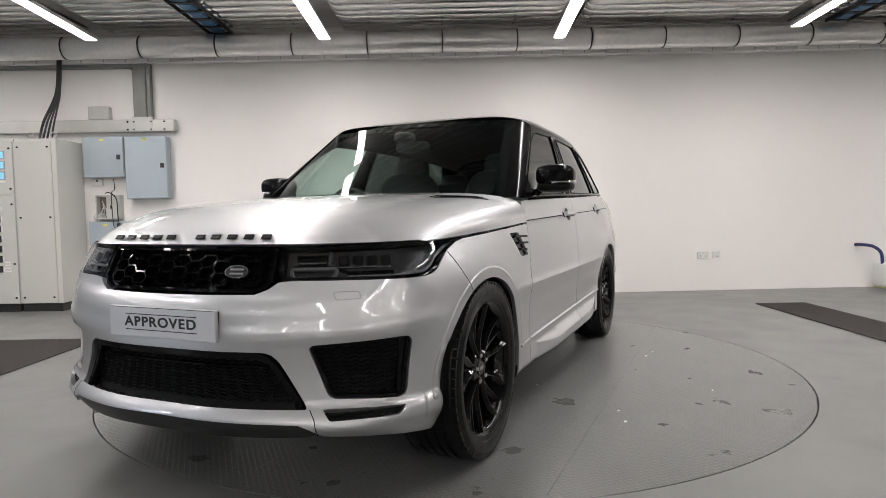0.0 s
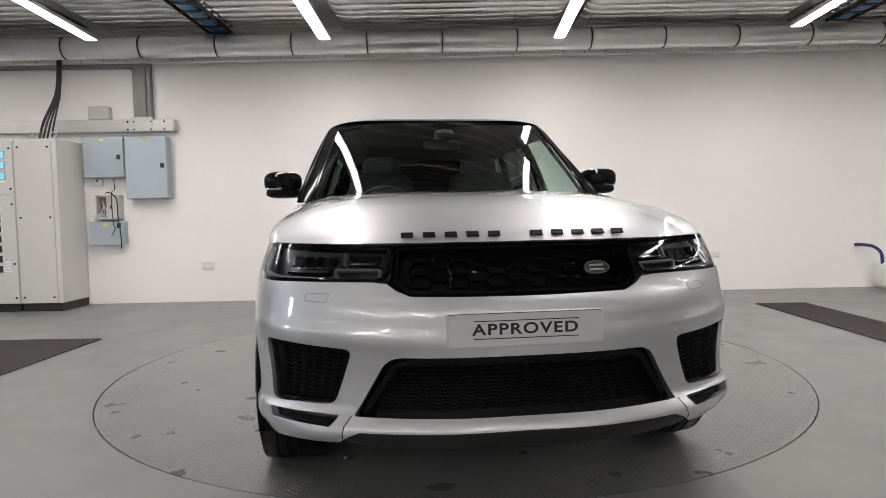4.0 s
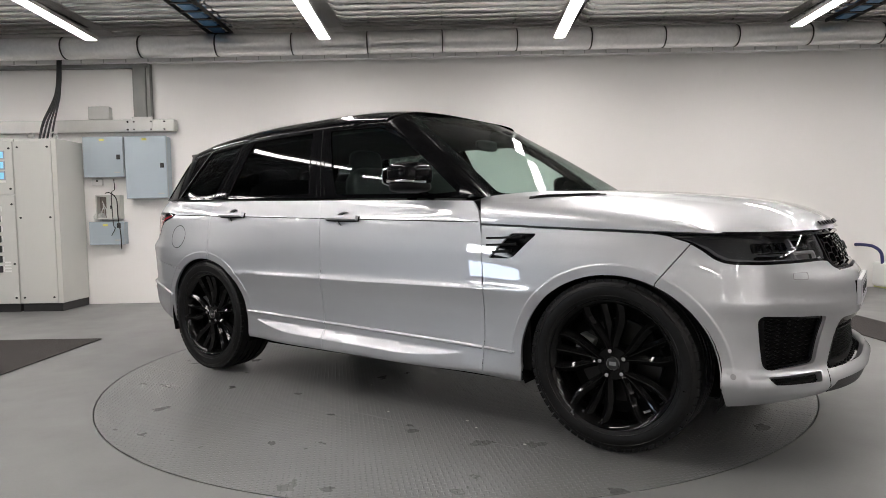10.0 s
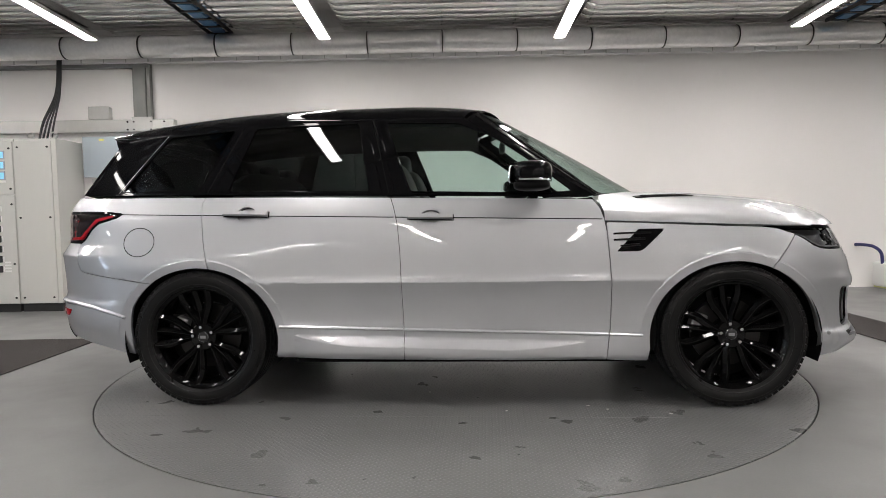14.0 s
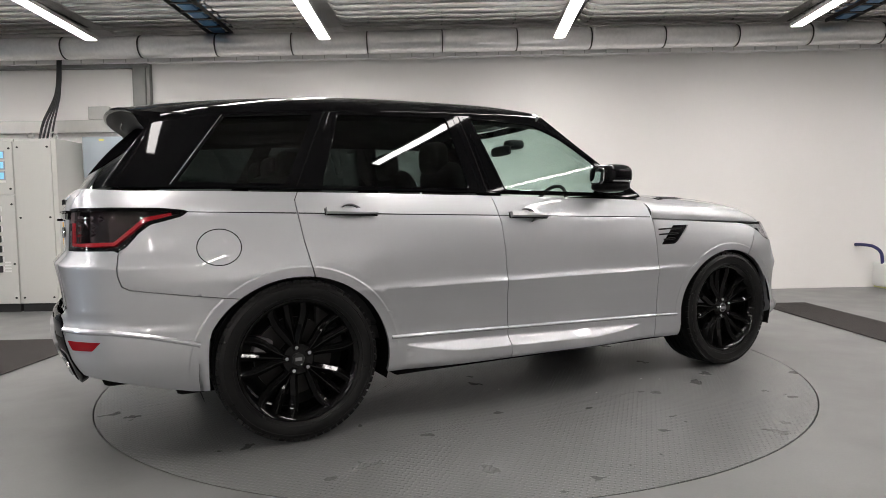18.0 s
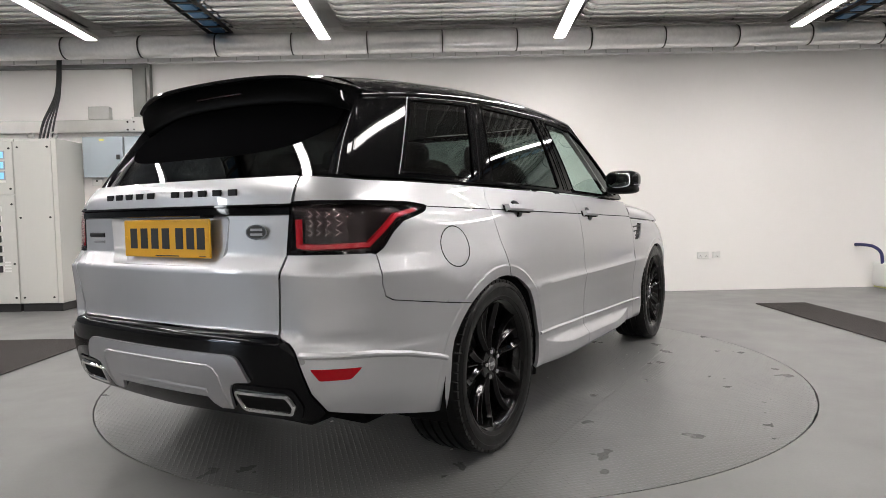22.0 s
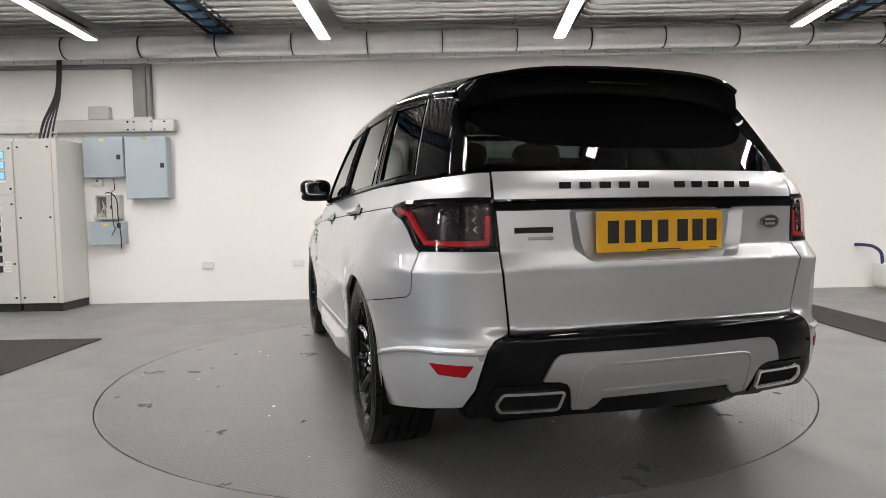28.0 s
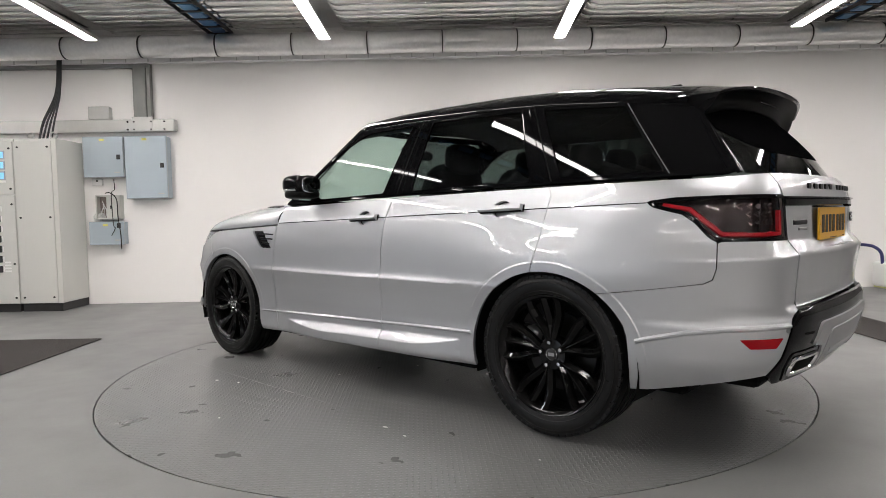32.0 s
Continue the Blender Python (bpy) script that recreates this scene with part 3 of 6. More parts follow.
# ---- the turntable ----
def build_turntable():
    root = tagged(empty("turntable"), "round grey painted steel turntable set flush in the floor", "turntable")
    seg = 160
    seams = (-2.3, -1.22, -0.02, 1.18, 2.3)
    gap = 0.0008
    for a, b in zip(seams, seams[1:]):
        lo, hi = max(a + gap, -DISC_R + 1e-3), min(b - gap, DISC_R - 1e-3)
        n = 48
        pts = []
        for k in range(n + 1):
            y = lo + (hi - lo) * k / n
            pts.append((math.sqrt(max(DISC_R ** 2 - y * y, 0)), y))
        loop = pts + [(-x, y) for x, y in reversed(pts)]
        bm = bmesh.new()
        top = [bm.verts.new((x, y, 0.0)) for x, y in loop]
        bot = [bm.verts.new((x, y, -0.012)) for x, y in loop]
        bm.faces.new(top)
        bm.faces.new(bot[::-1])
        for k in range(len(loop)):
            j = (k + 1) % len(loop)
            bm.faces.new((top[k], bot[k], bot[j], top[j]))
        bmesh.ops.remove_doubles(bm, verts=bm.verts, dist=1e-5)
        part("tread_plate", bm, M_TREAD, root, "grey painted steel tread plate")
    rnd = random.Random(5)
    for x, y in [(0.134, 1.714), (-0.83, 1.277)] + [(rnd.uniform(-1.5, 1.5), rnd.uniform(-1.5, 1.5)) for _ in range(14)]:
        r = rnd.uniform(0.004, 0.008) * (1.6 if y > 1.2 else 1.0)
        part("paint_chip", lathe([(0.0, 0.003), (r * 0.7, 0.0025), (r, 0.0)], 6, "z", m=Matrix.Translation((x, y, 0)) @ Matrix.Diagonal((1.5, 0.8, 1, 1))), M_PAPER, root, "white paint chip")
    part("frame", lathe([(0.0, -0.016), (DISC_R - 0.01, -0.016), (DISC_R - 0.01, -0.10), (0.0, -0.10)], 96, "z"), M_PLINTH, root)
    return root


def tread_material():
    """Painted tread plate: crossed raised lozenges as relief."""
    m = material("tread_plate_paint", (0.158, 0.160, 0.158), 0.29, spec=0.55, grain=0.05, grain_size=60, blotch=0.12, blotch_size=1.6, rough_vary=0.05, stain=0.07, stain_size=2.3)
    nt = m.node_tree
    b = nt.nodes["Principled BSDF"]
    tc = [n for n in nt.nodes if n.bl_idname == "ShaderNodeTexCoord"][0]
    mp = nt.nodes.new("ShaderNodeMapping")
    mp.inputs["Rotation"].default_value = (0, 0, radians(45))
    mp.inputs["Scale"].default_value = (42, 42, 42)
    mp.inputs["Location"].default_value = (0, 0, 0.5)
    nt.links.new(tc.outputs["Object"], mp.inputs["Vector"])
    chk = nt.nodes.new("ShaderNodeTexChecker")
    chk.inputs["Scale"].default_value = 1.0
    nt.links.new(mp.outputs[0], chk.inputs["Vector"])
    cell = nt.nodes.new("ShaderNodeVectorMath")
    cell.operation = "FRACTION"
    nt.links.new(mp.outputs[0], cell.inputs[0])
    bars = []
    for size in ((2.1, 6.0, 0.0), (6.0, 2.1, 0.0)):
        # one lozenge in each square, its length along one side
        mid = nt.nodes.new("ShaderNodeVectorMath")
        mid.operation = "SUBTRACT"
        mid.inputs[1].default_value = (0.5, 0.5, 0.5)
        nt.links.new(cell.outputs[0], mid.inputs[0])
        wide = nt.nodes.new("ShaderNodeVectorMath")
        wide.operation = "MULTIPLY"
        wide.inputs[1].default_value = size
        nt.links.new(mid.outputs[0], wide.inputs[0])
        far = nt.nodes.new("ShaderNodeVectorMath")
        far.operation = "LENGTH"
        nt.links.new(wide.outputs[0], far.inputs[0])
        lift = nt.nodes.new("ShaderNodeMapRange")
        lift.interpolation_type = "SMOOTHSTEP"
        for key, v in (("From Min", 0.35), ("From Max", 1.05), ("To Min", 1.0), ("To Max", 0.0)):
            lift.inputs[key].default_value = v
        nt.links.new(far.outputs["Value"], lift.inputs["Value"])
        bars.append(lift)
    mx = nt.nodes.new("ShaderNodeMix")
    mx.data_type = "FLOAT"
    nt.links.new(chk.outputs["Fac"], mx.inputs[0])
    nt.links.new(bars[0].outputs[0], mx.inputs[2])
    nt.links.new(bars[1].outputs[0], mx.inputs[3])
    bp = nt.nodes.new("ShaderNodeBump")
    bp.inputs["Strength"].default_value, bp.inputs["Distance"].default_value = 0.8, 0.003
    nt.links.new(mx.outputs[0], bp.inputs["Height"])
    nt.links.new(bp.outputs[0], b.inputs["Normal"])
    return m


M_TREAD = tread_material()
turntable = build_turntable()
# ---- the car: surfaces ----
from mathutils import geometry
# Car space: x forward, y to the car's left, z up, origin on the ground midway between the axles.
def hermite(xs, ys, mono=True):
    """A smooth curve through knots, for arrays."""
    xs, ys = np.asarray(xs, float), np.asarray(ys, float)
    h = np.diff(xs)
    d = np.diff(ys) / h
    m = np.zeros_like(ys)
    m[0], m[-1] = d[0], d[-1]
    if mono:
        for i in range(1, len(xs) - 1):
            if d[i - 1] * d[i] > 0:
                w1, w2 = 2 * h[i] + h[i - 1], h[i] + 2 * h[i - 1]
                m[i] = (w1 + w2) / (w1 / d[i - 1] + w2 / d[i])
    else:
        m[1:-1] = (d[:-1] * h[1:] + d[1:] * h[:-1]) / (h[1:] + h[:-1])

    def f(x):
        x = np.clip(np.asarray(x, float), xs[0], xs[-1])
        i = np.clip(np.searchsorted(xs, x) - 1, 0, len(xs) - 2)
        t = (x - xs[i]) / h[i]
        return (ys[i] * (1 + 2 * t) * (1 - t) ** 2 + h[i] * m[i] * t * (1 - t) ** 2 + ys[i + 1] * t * t * (3 - 2 * t) + h[i] * m[i + 1] * t * t * (t - 1))
    return f


# Plan outline at mid height, from the nose's middle round to the tail's middle.
PLAN = [(2.345, 0.0), (2.335, 0.26), (2.275, 0.50), (2.207, 0.66), (2.125, 0.79), (2.045, 0.872), (1.95, 0.917), (1.80, 0.946), (1.46, 0.966), (0.80, 0.963), (0.0, 0.966),
        (-0.80, 0.972), (-1.46, 0.978), (-1.85, 0.955), (-2.13, 0.902), (-2.30, 0.830), (-2.405, 0.727), (-2.455, 0.59), (-2.482, 0.38), (-2.50, 0.0)]


def outline():
    pts = [(x, -y) for x, y in PLAN[2:0:-1]] + PLAN + [(x, -y) for x, y in PLAN[-2:-4:-1]]
    p = np.array(pts)
    k = np.concatenate([[0], np.cumsum(np.hypot(*np.diff(p, axis=0).T) ** 0.75)])
    fx, fy = hermite(k, p[:, 0], False), hermite(k, p[:, 1], False)
    kk = np.linspace(k[2], k[-3], 3000)
    x, y = fx(kk), fy(kk)
    s = np.concatenate([[0], np.cumsum(np.hypot(np.diff(x), np.diff(y)))])
    ss = np.linspace(0, s[-1], 1200)
    x, y = np.interp(ss, s, x), np.interp(ss, s, y)
    tx, ty = np.gradient(x, ss), np.gradient(y, ss)
    ker = np.hanning(61)
    ker /= ker.sum()

    def soft(v, odd):
        lo, hi = v[60:0:-1], v[-2:-62:-1]
        return np.convolve(np.concatenate([-lo if odd else lo, v, -hi if odd else hi]), ker, "same")[60:-60]
    tx, ty = soft(tx, True), soft(ty, False)
    n = np.hypot(tx, ty)
    return ss, x, y, -ty / n * -1, tx / n * -1


PS, PX, PY, PNX, PNY = outline()
HALF = PS[-1]


def at_x(x):
    """The outline's running length where the side has this x."""
    return float(np.interp(-x, -PX, PS))


def front_y(y):
    k = len(PS) // 4
    return float(np.interp(y, PY[:k], PS[:k]))


def rear_y(y):
    k = 3 * len(PS) // 4
    return float(np.interp(-y, -PY[k:], PS[k:]))


STATIONS = []


def station(s, *zd):
    STATIONS.append((s, hermite([p[0] for p in zd], [p[1] for p in zd])))


# How far the skin stands out from the outline, by height.
station(0.0, (0.20, -0.16), (0.258, -0.030), (0.285, 0.010), (0.355, 0.032), (0.392, 0.006), (0.41, -0.008), (0.50, -0.012), (0.60, -0.003), (0.72, -0.006), (0.775, -0.030), (0.79, -0.045), (0.88, -0.085), (0.955, -0.125), (1.25, -0.35))
station(front_y(0.45), (0.20, -0.16), (0.258, -0.030), (0.285, 0.008), (0.35, 0.030), (0.392, 0.006), (0.41, -0.008), (0.50, -0.014), (0.60, -0.004), (0.640, 0.003), (0.652, 0.003), (0.69, -0.005), (0.72, -0.008), (0.775, -0.028), (0.79, -0.04), (0.84, -0.06), (0.955, -0.115), (1.25, -0.35))
station(front_y(0.70), (0.20, -0.15), (0.29, -0.01), (0.335, 0.028), (0.38, 0.010), (0.41, -0.010), (0.50, -0.014), (0.60, -0.006), (0.652, 0.006), (0.662, 0.006), (0.70, -0.006), (0.78, -0.024), (0.80, -0.034), (0.86, -0.055), (0.955, -0.105), (1.25, -0.30))
station(front_y(0.85), (0.20, -0.12), (0.30, -0.015), (0.36, 0.020), (0.395, 0.010), (0.42, -0.010), (0.50, -0.014), (0.61, -0.006), (0.668, 0.005), (0.678, 0.005), (0.715, -0.006), (0.84, -0.034), (0.955, -0.085), (1.25, -0.25))
station(at_x(1.75), (0.20, -0.06), (0.31, -0.02), (0.40, -0.008), (0.52, -0.006), (0.66, 0.0), (0.76, -0.004), (0.86, -0.022), (0.955, -0.060), (1.25, -0.20))
station(at_x(1.30), (0.20, -0.05), (0.28, -0.03), (0.40, -0.012), (0.55, -0.008), (0.72, 0.0), (0.80, -0.004), (0.90, -0.022), (0.98, -0.048), (1.06, -0.075), (1.25, -0.20))
station(at_x(0.80), (0.20, -0.10), (0.252, -0.040), (0.270, -0.026), (0.30, -0.024), (0.40, -0.026), (0.45, -0.026), (0.58, -0.019), (0.686, -0.001), (0.690, 0.0), (0.694, -0.0014), (0.716, -0.0085), (0.74, -0.011), (0.86, -0.017), (0.98, -0.034), (1.00, -0.038), (1.03, -0.046), (1.14, -0.080), (1.25, -0.14))
station(at_x(0.0), (0.20, -0.10), (0.258, -0.046), (0.278, -0.030), (0.30, -0.028), (0.40, -0.029), (0.428, -0.026), (0.46, -0.026), (0.58, -0.019), (0.686, -0.001), (0.690, 0.0), (0.694, -0.0014), (0.718, -0.0095), (0.74, -0.012), (0.86, -0.018), (0.98, -0.032), (1.03, -0.041), (1.05, -0.048), (1.16, -0.084), (1.25, -0.13))
station(at_x(-0.85), (0.20, -0.10), (0.268, -0.046), (0.29, -0.030), (0.31, -0.027), (0.42, -0.027), (0.448, -0.024), (0.48, -0.026), (0.60, -0.018), (0.690, -0.001), (0.694, 0.0), (0.698, -0.0014), (0.722, -0.0095), (0.745, -0.012), (0.86, -0.018), (0.98, -0.034), (1.06, -0.050), (1.08, -0.056), (1.19, -0.098), (1.25, -0.13))
station(at_x(-1.46), (0.20, -0.08), (0.30, -0.05), (0.45, -0.02), (0.60, -0.010), (0.76, 0.0), (0.84, -0.008), (0.94, -0.035), (1.07, -0.072), (1.09, -0.080), (1.20, -0.122), (1.25, -0.15))
station(at_x(-1.85), (0.20, -0.09), (0.32, -0.035), (0.47, -0.012), (0.70, -0.004), (0.78, 0.0), (0.85, -0.009), (0.94, -0.028), (1.08, -0.066), (1.10, -0.080), (1.20, -0.125), (1.25, -0.15))
station(at_x(-2.15), (0.2, -0.13), (0.34, -0.045), (0.45, -0.01), (0.55, -0.006), (0.58, -0.006), (0.605, -0.0125), (0.68, -0.0095), (0.78, -0.0045), (0.839, -0.0019), (0.848, -0.0015), (0.853, -0.0018), (0.859, -0.0043), (0.914, -0.0275), (0.92, -0.03), (0.94, -0.034), (1.08, -0.05), (1.12, -0.066), (1.2, -0.128), (1.25, -0.19))
station(rear_y(0.70), (0.2, -0.18), (0.34, -0.065), (0.45, -0.02), (0.56, -0.004), (0.592, -0.004), (0.618, -0.018), (0.66, -0.02), (0.78, -0.014), (0.849, -0.0074), (0.858, -0.0065), (0.864, -0.0068), (0.87, -0.0107), (0.92, -0.0431), (0.926, -0.047), (0.934, -0.049), (1.08, -0.056), (1.13, -0.07), (1.205, -0.125), (1.25, -0.185))
station(rear_y(0.60), (0.2, -0.22), (0.34, -0.085), (0.45, -0.03), (0.56, 0), (0.62, 0), (0.645, -0.01), (0.66, -0.034), (0.78, -0.021), (0.855, -0.0085), (0.864, -0.007), (0.87, -0.0073), (0.876, -0.0122), (0.92, -0.0481), (0.926, -0.053), (0.934, -0.0545), (1.08, -0.062), (1.15, -0.076), (1.205, -0.122), (1.25, -0.18))
station(rear_y(0.35), (0.2, -0.24), (0.34, -0.085), (0.45, -0.025), (0.56, 0), (0.62, 0), (0.645, -0.01), (0.66, -0.038), (0.78, -0.024), (0.855, -0.0106), (0.864, -0.009), (0.87, -0.0093), (0.876, -0.0142), (0.92, -0.0501), (0.926, -0.055), (0.934, -0.0565), (1.08, -0.06), (1.15, -0.066), (1.205, -0.105), (1.25, -0.17))
station(HALF, (0.2, -0.25), (0.34, -0.085), (0.45, -0.02), (0.56, 0), (0.62, 0), (0.645, -0.01), (0.66, -0.041), (0.78, -0.026), (0.855, -0.0126), (0.864, -0.011), (0.87, -0.0113), (0.876, -0.0163), (0.92, -0.053), (0.926, -0.058), (0.934, -0.0595), (1.08, -0.062), (1.15, -0.064), (1.205, -0.1), (1.25, -0.16))
ST_S = np.array([s for s, _ in STATIONS])
AXLE_F, AXLE_R, HUB_Z = 1.4615, -1.4615, 0.378


def arch_r(x, z, ax):
    """1 at the edge of a wheel opening, more outside it."""
    return np.hypot((x - ax - 0.005) / 0.445, (z - 0.372) / 0.412)


def sill_top(x):
    return 0.428 - 0.030 * (x + 0.3) - 0.042


def sill_depth(x):
    """Height of the boat-shaped facet along the sill, nothing past its tips."""
    t = np.clip(np.minimum((x + 0.92) / 0.34, (0.67 - x) / 0.42), 0, 1)
    return 0.050 * np.sqrt(t * (2 - t)) * t ** 0.35


def skin(u, z):
    """The lower body: u runs along the outline (positive on the car's left), z is the height."""
    u, z = np.asarray(u, float), np.asarray(z, float)
    per = 2 * HALF
    w = (u + HALF) % per - HALF
    side, s = np.where(w < 0, -1.0, 1.0), np.abs(w)
    D = np.stack([f(z) for _, f in STATIONS])
    i = np.clip(np.searchsorted(ST_S, s) - 1, 0, len(ST_S) - 2)
    cols = np.arange(len(s)) if s.ndim else 0
    h = ST_S[i + 1] - ST_S[i]
    t = (s - ST_S[i]) / h
    lo, hi = np.maximum(i - 1, 0), np.minimum(i + 2, len(ST_S) - 1)
    p1, p2 = D[i, cols], D[i + 1, cols]
    m1 = (p2 - D[lo, cols]) / (ST_S[i + 1] - ST_S[lo])
    m2 = (D[hi, cols] - p1) / (ST_S[hi] - ST_S[i])
    d = p1 * (1 + 2 * t) * (1 - t) ** 2 + h * m1 * t * (1 - t) ** 2 + p2 * t * t * (3 - 2 * t) + h * m2 * t * t * (t - 1)
    x, y = np.interp(s, PS, PX), np.interp(s, PS, PY)
    nx, ny = np.interp(s, PS, PNX), np.interp(s, PS, PNY)
    # the sill: upright above, a sloping facet, upright below
    dep = sill_depth(x)
    k = np.clip((sill_top(x) - z) / np.maximum(dep, 0.001), 0, 1)
    d = d + 0.72 * dep * k
    for ax in (AXLE_F, AXLE_R):
        r = arch_r(x, z, ax)
        k = np.clip((1.118 - r) / 0.014, 0, 1)
        soft_k = np.clip((1.45 - np.maximum(r, 1.118)) / 0.26, 0, 1)
        d = d + np.where((s > at_x(2.0)) & (s < at_x(-2.05)), 0.0028 * k * k * (3 - 2 * k) * np.clip((z - 0.36) / 0.16, 0, 1) + 0.002 * soft_k ** 2 - 0.055 * np.clip(1.118 - r, 0, 0.12) * np.clip((z - 0.36) / 0.16, 0, 1), 0.0)
    return np.stack([x + nx * d, side * (y + ny * d), z], -1)


BELT = hermite([-2.45, -2.24, -1.5, -0.33, 0.70, 0.95], [1.203, 1.20, 1.190, 1.166, 1.137, 1.125])
_bx = np.linspace(-2.45, 1.0, 200)
_bs = np.interp(-_bx, -PX, PS)
BELT_Y = hermite(_bx[::4], skin(_bs, BELT(_bx))[::4, 1] - 0.004)
WIN_TOP = hermite([-2.2, -1.95, -1.73, -1.18, -0.42, 0.09, 0.30], [1.475, 1.522, 1.553, 1.592, 1.606, 1.598, 1.575])
LEAN = hermite([-2.3, -1.9, -1.2, 0.0, 0.8], [0.47, 0.42, 0.285, 0.22, 0.21])


def side_glass(x, z):
    """The upper side of the cabin, leaning inwards."""
    x, z = np.asarray(x, float), np.asarray(z, float)
    h = z - BELT(x)
    return np.stack([x, BELT_Y(x) - 0.006 - h * LEAN(x) - 0.20 * h * np.abs(h), z], -1)


def mirror_y(chart):
    def f(u, v):
        p = chart(u, v)
        p[..., 1] *= -1
        return p
    return f


ROOF_C = hermite([-2.25, -2.1, -1.5, -0.9, -0.3, 0.0, 0.14, 0.262, 0.40], [1.600, 1.624, 1.690, 1.722, 1.724, 1.706, 1.684, 1.656, 1.61])


def roof(x, w):
    """The roof: w from -1 at one window line to 1 at the other."""
    x, w = np.asarray(x, float), np.asarray(w, float)
    a = w * math.pi / 2
    s, c = np.sin(a), np.cos(a)
    edge = side_glass(x, WIN_TOP(x))
    zc = ROOF_C(x)
    return np.stack([x, edge[..., 1] * np.sign(s) * np.abs(s) ** 0.45, edge[..., 2] + (zc - edge[..., 2]) * c ** 1.05], -1)


HOOD_EDGE = hermite([0.0, 0.5, 1.0], [1.010, 0.985, 0.962])
HOOD_MID = hermite([0.0, 0.25, 0.5, 0.7, 0.82, 0.91, 0.97, 1.0], [1.172, 1.161, 1.139, 1.110, 1.081, 1.044, 1.002, 0.963])


def hood(t, w):
    """The bonnet: t from the cowl (0) to the nose (1), w across from -1 to 1."""
    t, w = np.asarray(t, float), np.asarray(w, float)
    a = w * math.pi / 2
    s, c = np.sin(a), np.cos(a)
    yy = np.sign(s) * np.abs(s) ** (0.32 + 0.20 * np.clip(t * 1.6, 0, 1))
    # plan of the rear and front edges
    rear = 1.185 - 0.392 * np.minimum(np.abs(yy) * 0.925 / 0.79, 1.0) ** 2.1
    ff = np.abs(yy)
    rear = rear - 0.050 * np.clip((ff - 0.80) / 0.08, 0, 1) * np.clip((1.0 - ff) / 0.09, 0, 1)
    front = 2.232 - 0.075 * ff ** 2 - 0.275 * ff ** 5
    x = rear + (front - rear) * t
    u = np.interp(-np.minimum(x, 2.0), -PX, PS)
    wide = np.interp(u, PS, PY) - 0.030 - 0.035 * np.clip(t, 0, 1) ** 2
    wide = wide * (1 - 0.015 * (1 - t)) - 0.026 * np.clip((x - 1.75) / 0.25, 0, 1) ** 2
    z = HOOD_EDGE(t) + (HOOD_MID(t) - HOOD_EDGE(t)) * np.maximum(c, 0) ** 0.74
    # raised middle with two soft creases that run forward
    k = np.abs(yy) - (0.60 + 0.10 * t)
    z = z - 0.010 * (1 - t) ** 0.5 * np.clip(k / 0.05 + 0.5, 0, 1) * np.clip(t * 8, 0, 1) * np.clip((1 - np.abs(yy)) * 12, 0, 1)
    return np.stack([x, yy * wide, z], -1)


SCREEN_BASE = ((1.135, 0.350), 0.790, (1.164, 0.026))
SCREEN_TOP = ((0.262, 0.142), 0.652, (1.656, 0.008))


def screen(w, v):
    """The windscreen: w across from -1 to 1, v from its foot (0) to its top (1)."""
    w, v = np.asarray(w, float), np.asarray(v, float)
    ends = []
    for (x0, dx), yy, (z0, dz) in (SCREEN_BASE, SCREEN_TOP):
        q = np.abs(w) ** 2.1
        ends.append(np.stack([x0 - dx * q, yy * w, z0 - dz * q], -1))
    p = ends[0] + (ends[1] - ends[0]) * v[..., None]
    b = 0.012 * np.sin(np.pi * v) * (1 - 0.5 * w * w)
    return p + np.stack([b * 0.5, 0 * b, b * 0.87], -1)


def rear_screen(w, v):
    """The tailgate glass."""
    w, v = np.asarray(w, float), np.asarray(v, float)
    q = np.abs(w) ** 2.2
    lo = np.stack([-2.375 + 0.135 * q, 0.668 * w, 1.212 + 0.010 * q], -1)
    hi = np.stack([-2.085 + 0.10 * q, 0.590 * w, 1.545 - 0.030 * q], -1)
    p = lo + (hi - lo) * v[..., None]
    b = 0.02 * np.sin(np.pi * v)
    return p + np.stack([-b * 0.8, 0 * b, b * 0.5], -1)


# ---- panels cut out of those surfaces ----
def resample(loop, step):
    out = []
    n = len(loop)
    for i in range(n):
        a, b = loop[i], loop[(i + 1) % n]
        k = max(1, int(math.hypot(b[0] - a[0], b[1] - a[1]) / step))
        out += [(a[0] + (b[0] - a[0]) * j / k, a[1] + (b[1] - a[1]) * j / k) for j in range(k)]
    return out


def rounded(loop, r, n=4):
    """Rounds the corners of a closed polygon; r may be one radius or one for each corner."""
    out = []
    m = len(loop)
    for i in range(m):
        p, a, b = Vector(loop[i]), Vector(loop[i - 1]), Vector(loop[(i + 1) % m])
        rr = r[i] if isinstance(r, (list, tuple)) else r
        da, db = (a - p), (b - p)
        rr = min(rr, da.length * 0.45, db.length * 0.45)
        if rr < 1e-4:
            out.append(tuple(p))
            continue
        p0, p1 = p + da.normalized() * rr, p + db.normalized() * rr
        for k in range(n + 1):
            t = k / n
            out.append(tuple(p0 * (1 - t) ** 2 + p * 2 * t * (1 - t) + p1 * t * t))
    return out


def inside(pts, loop):
    lx, ly = np.array(loop).T
    kx, ky = np.roll(lx, -1), np.roll(ly, -1)
    x, y = pts[:, 0][:, None], pts[:, 1][:, None]
    with np.errstate(divide="ignore", invalid="ignore"):
        cut = ((ly > y) != (ky > y)) & (x < (kx - lx) * (y - ly) / (ky - ly) + lx)
    return cut.sum(1) % 2 == 1


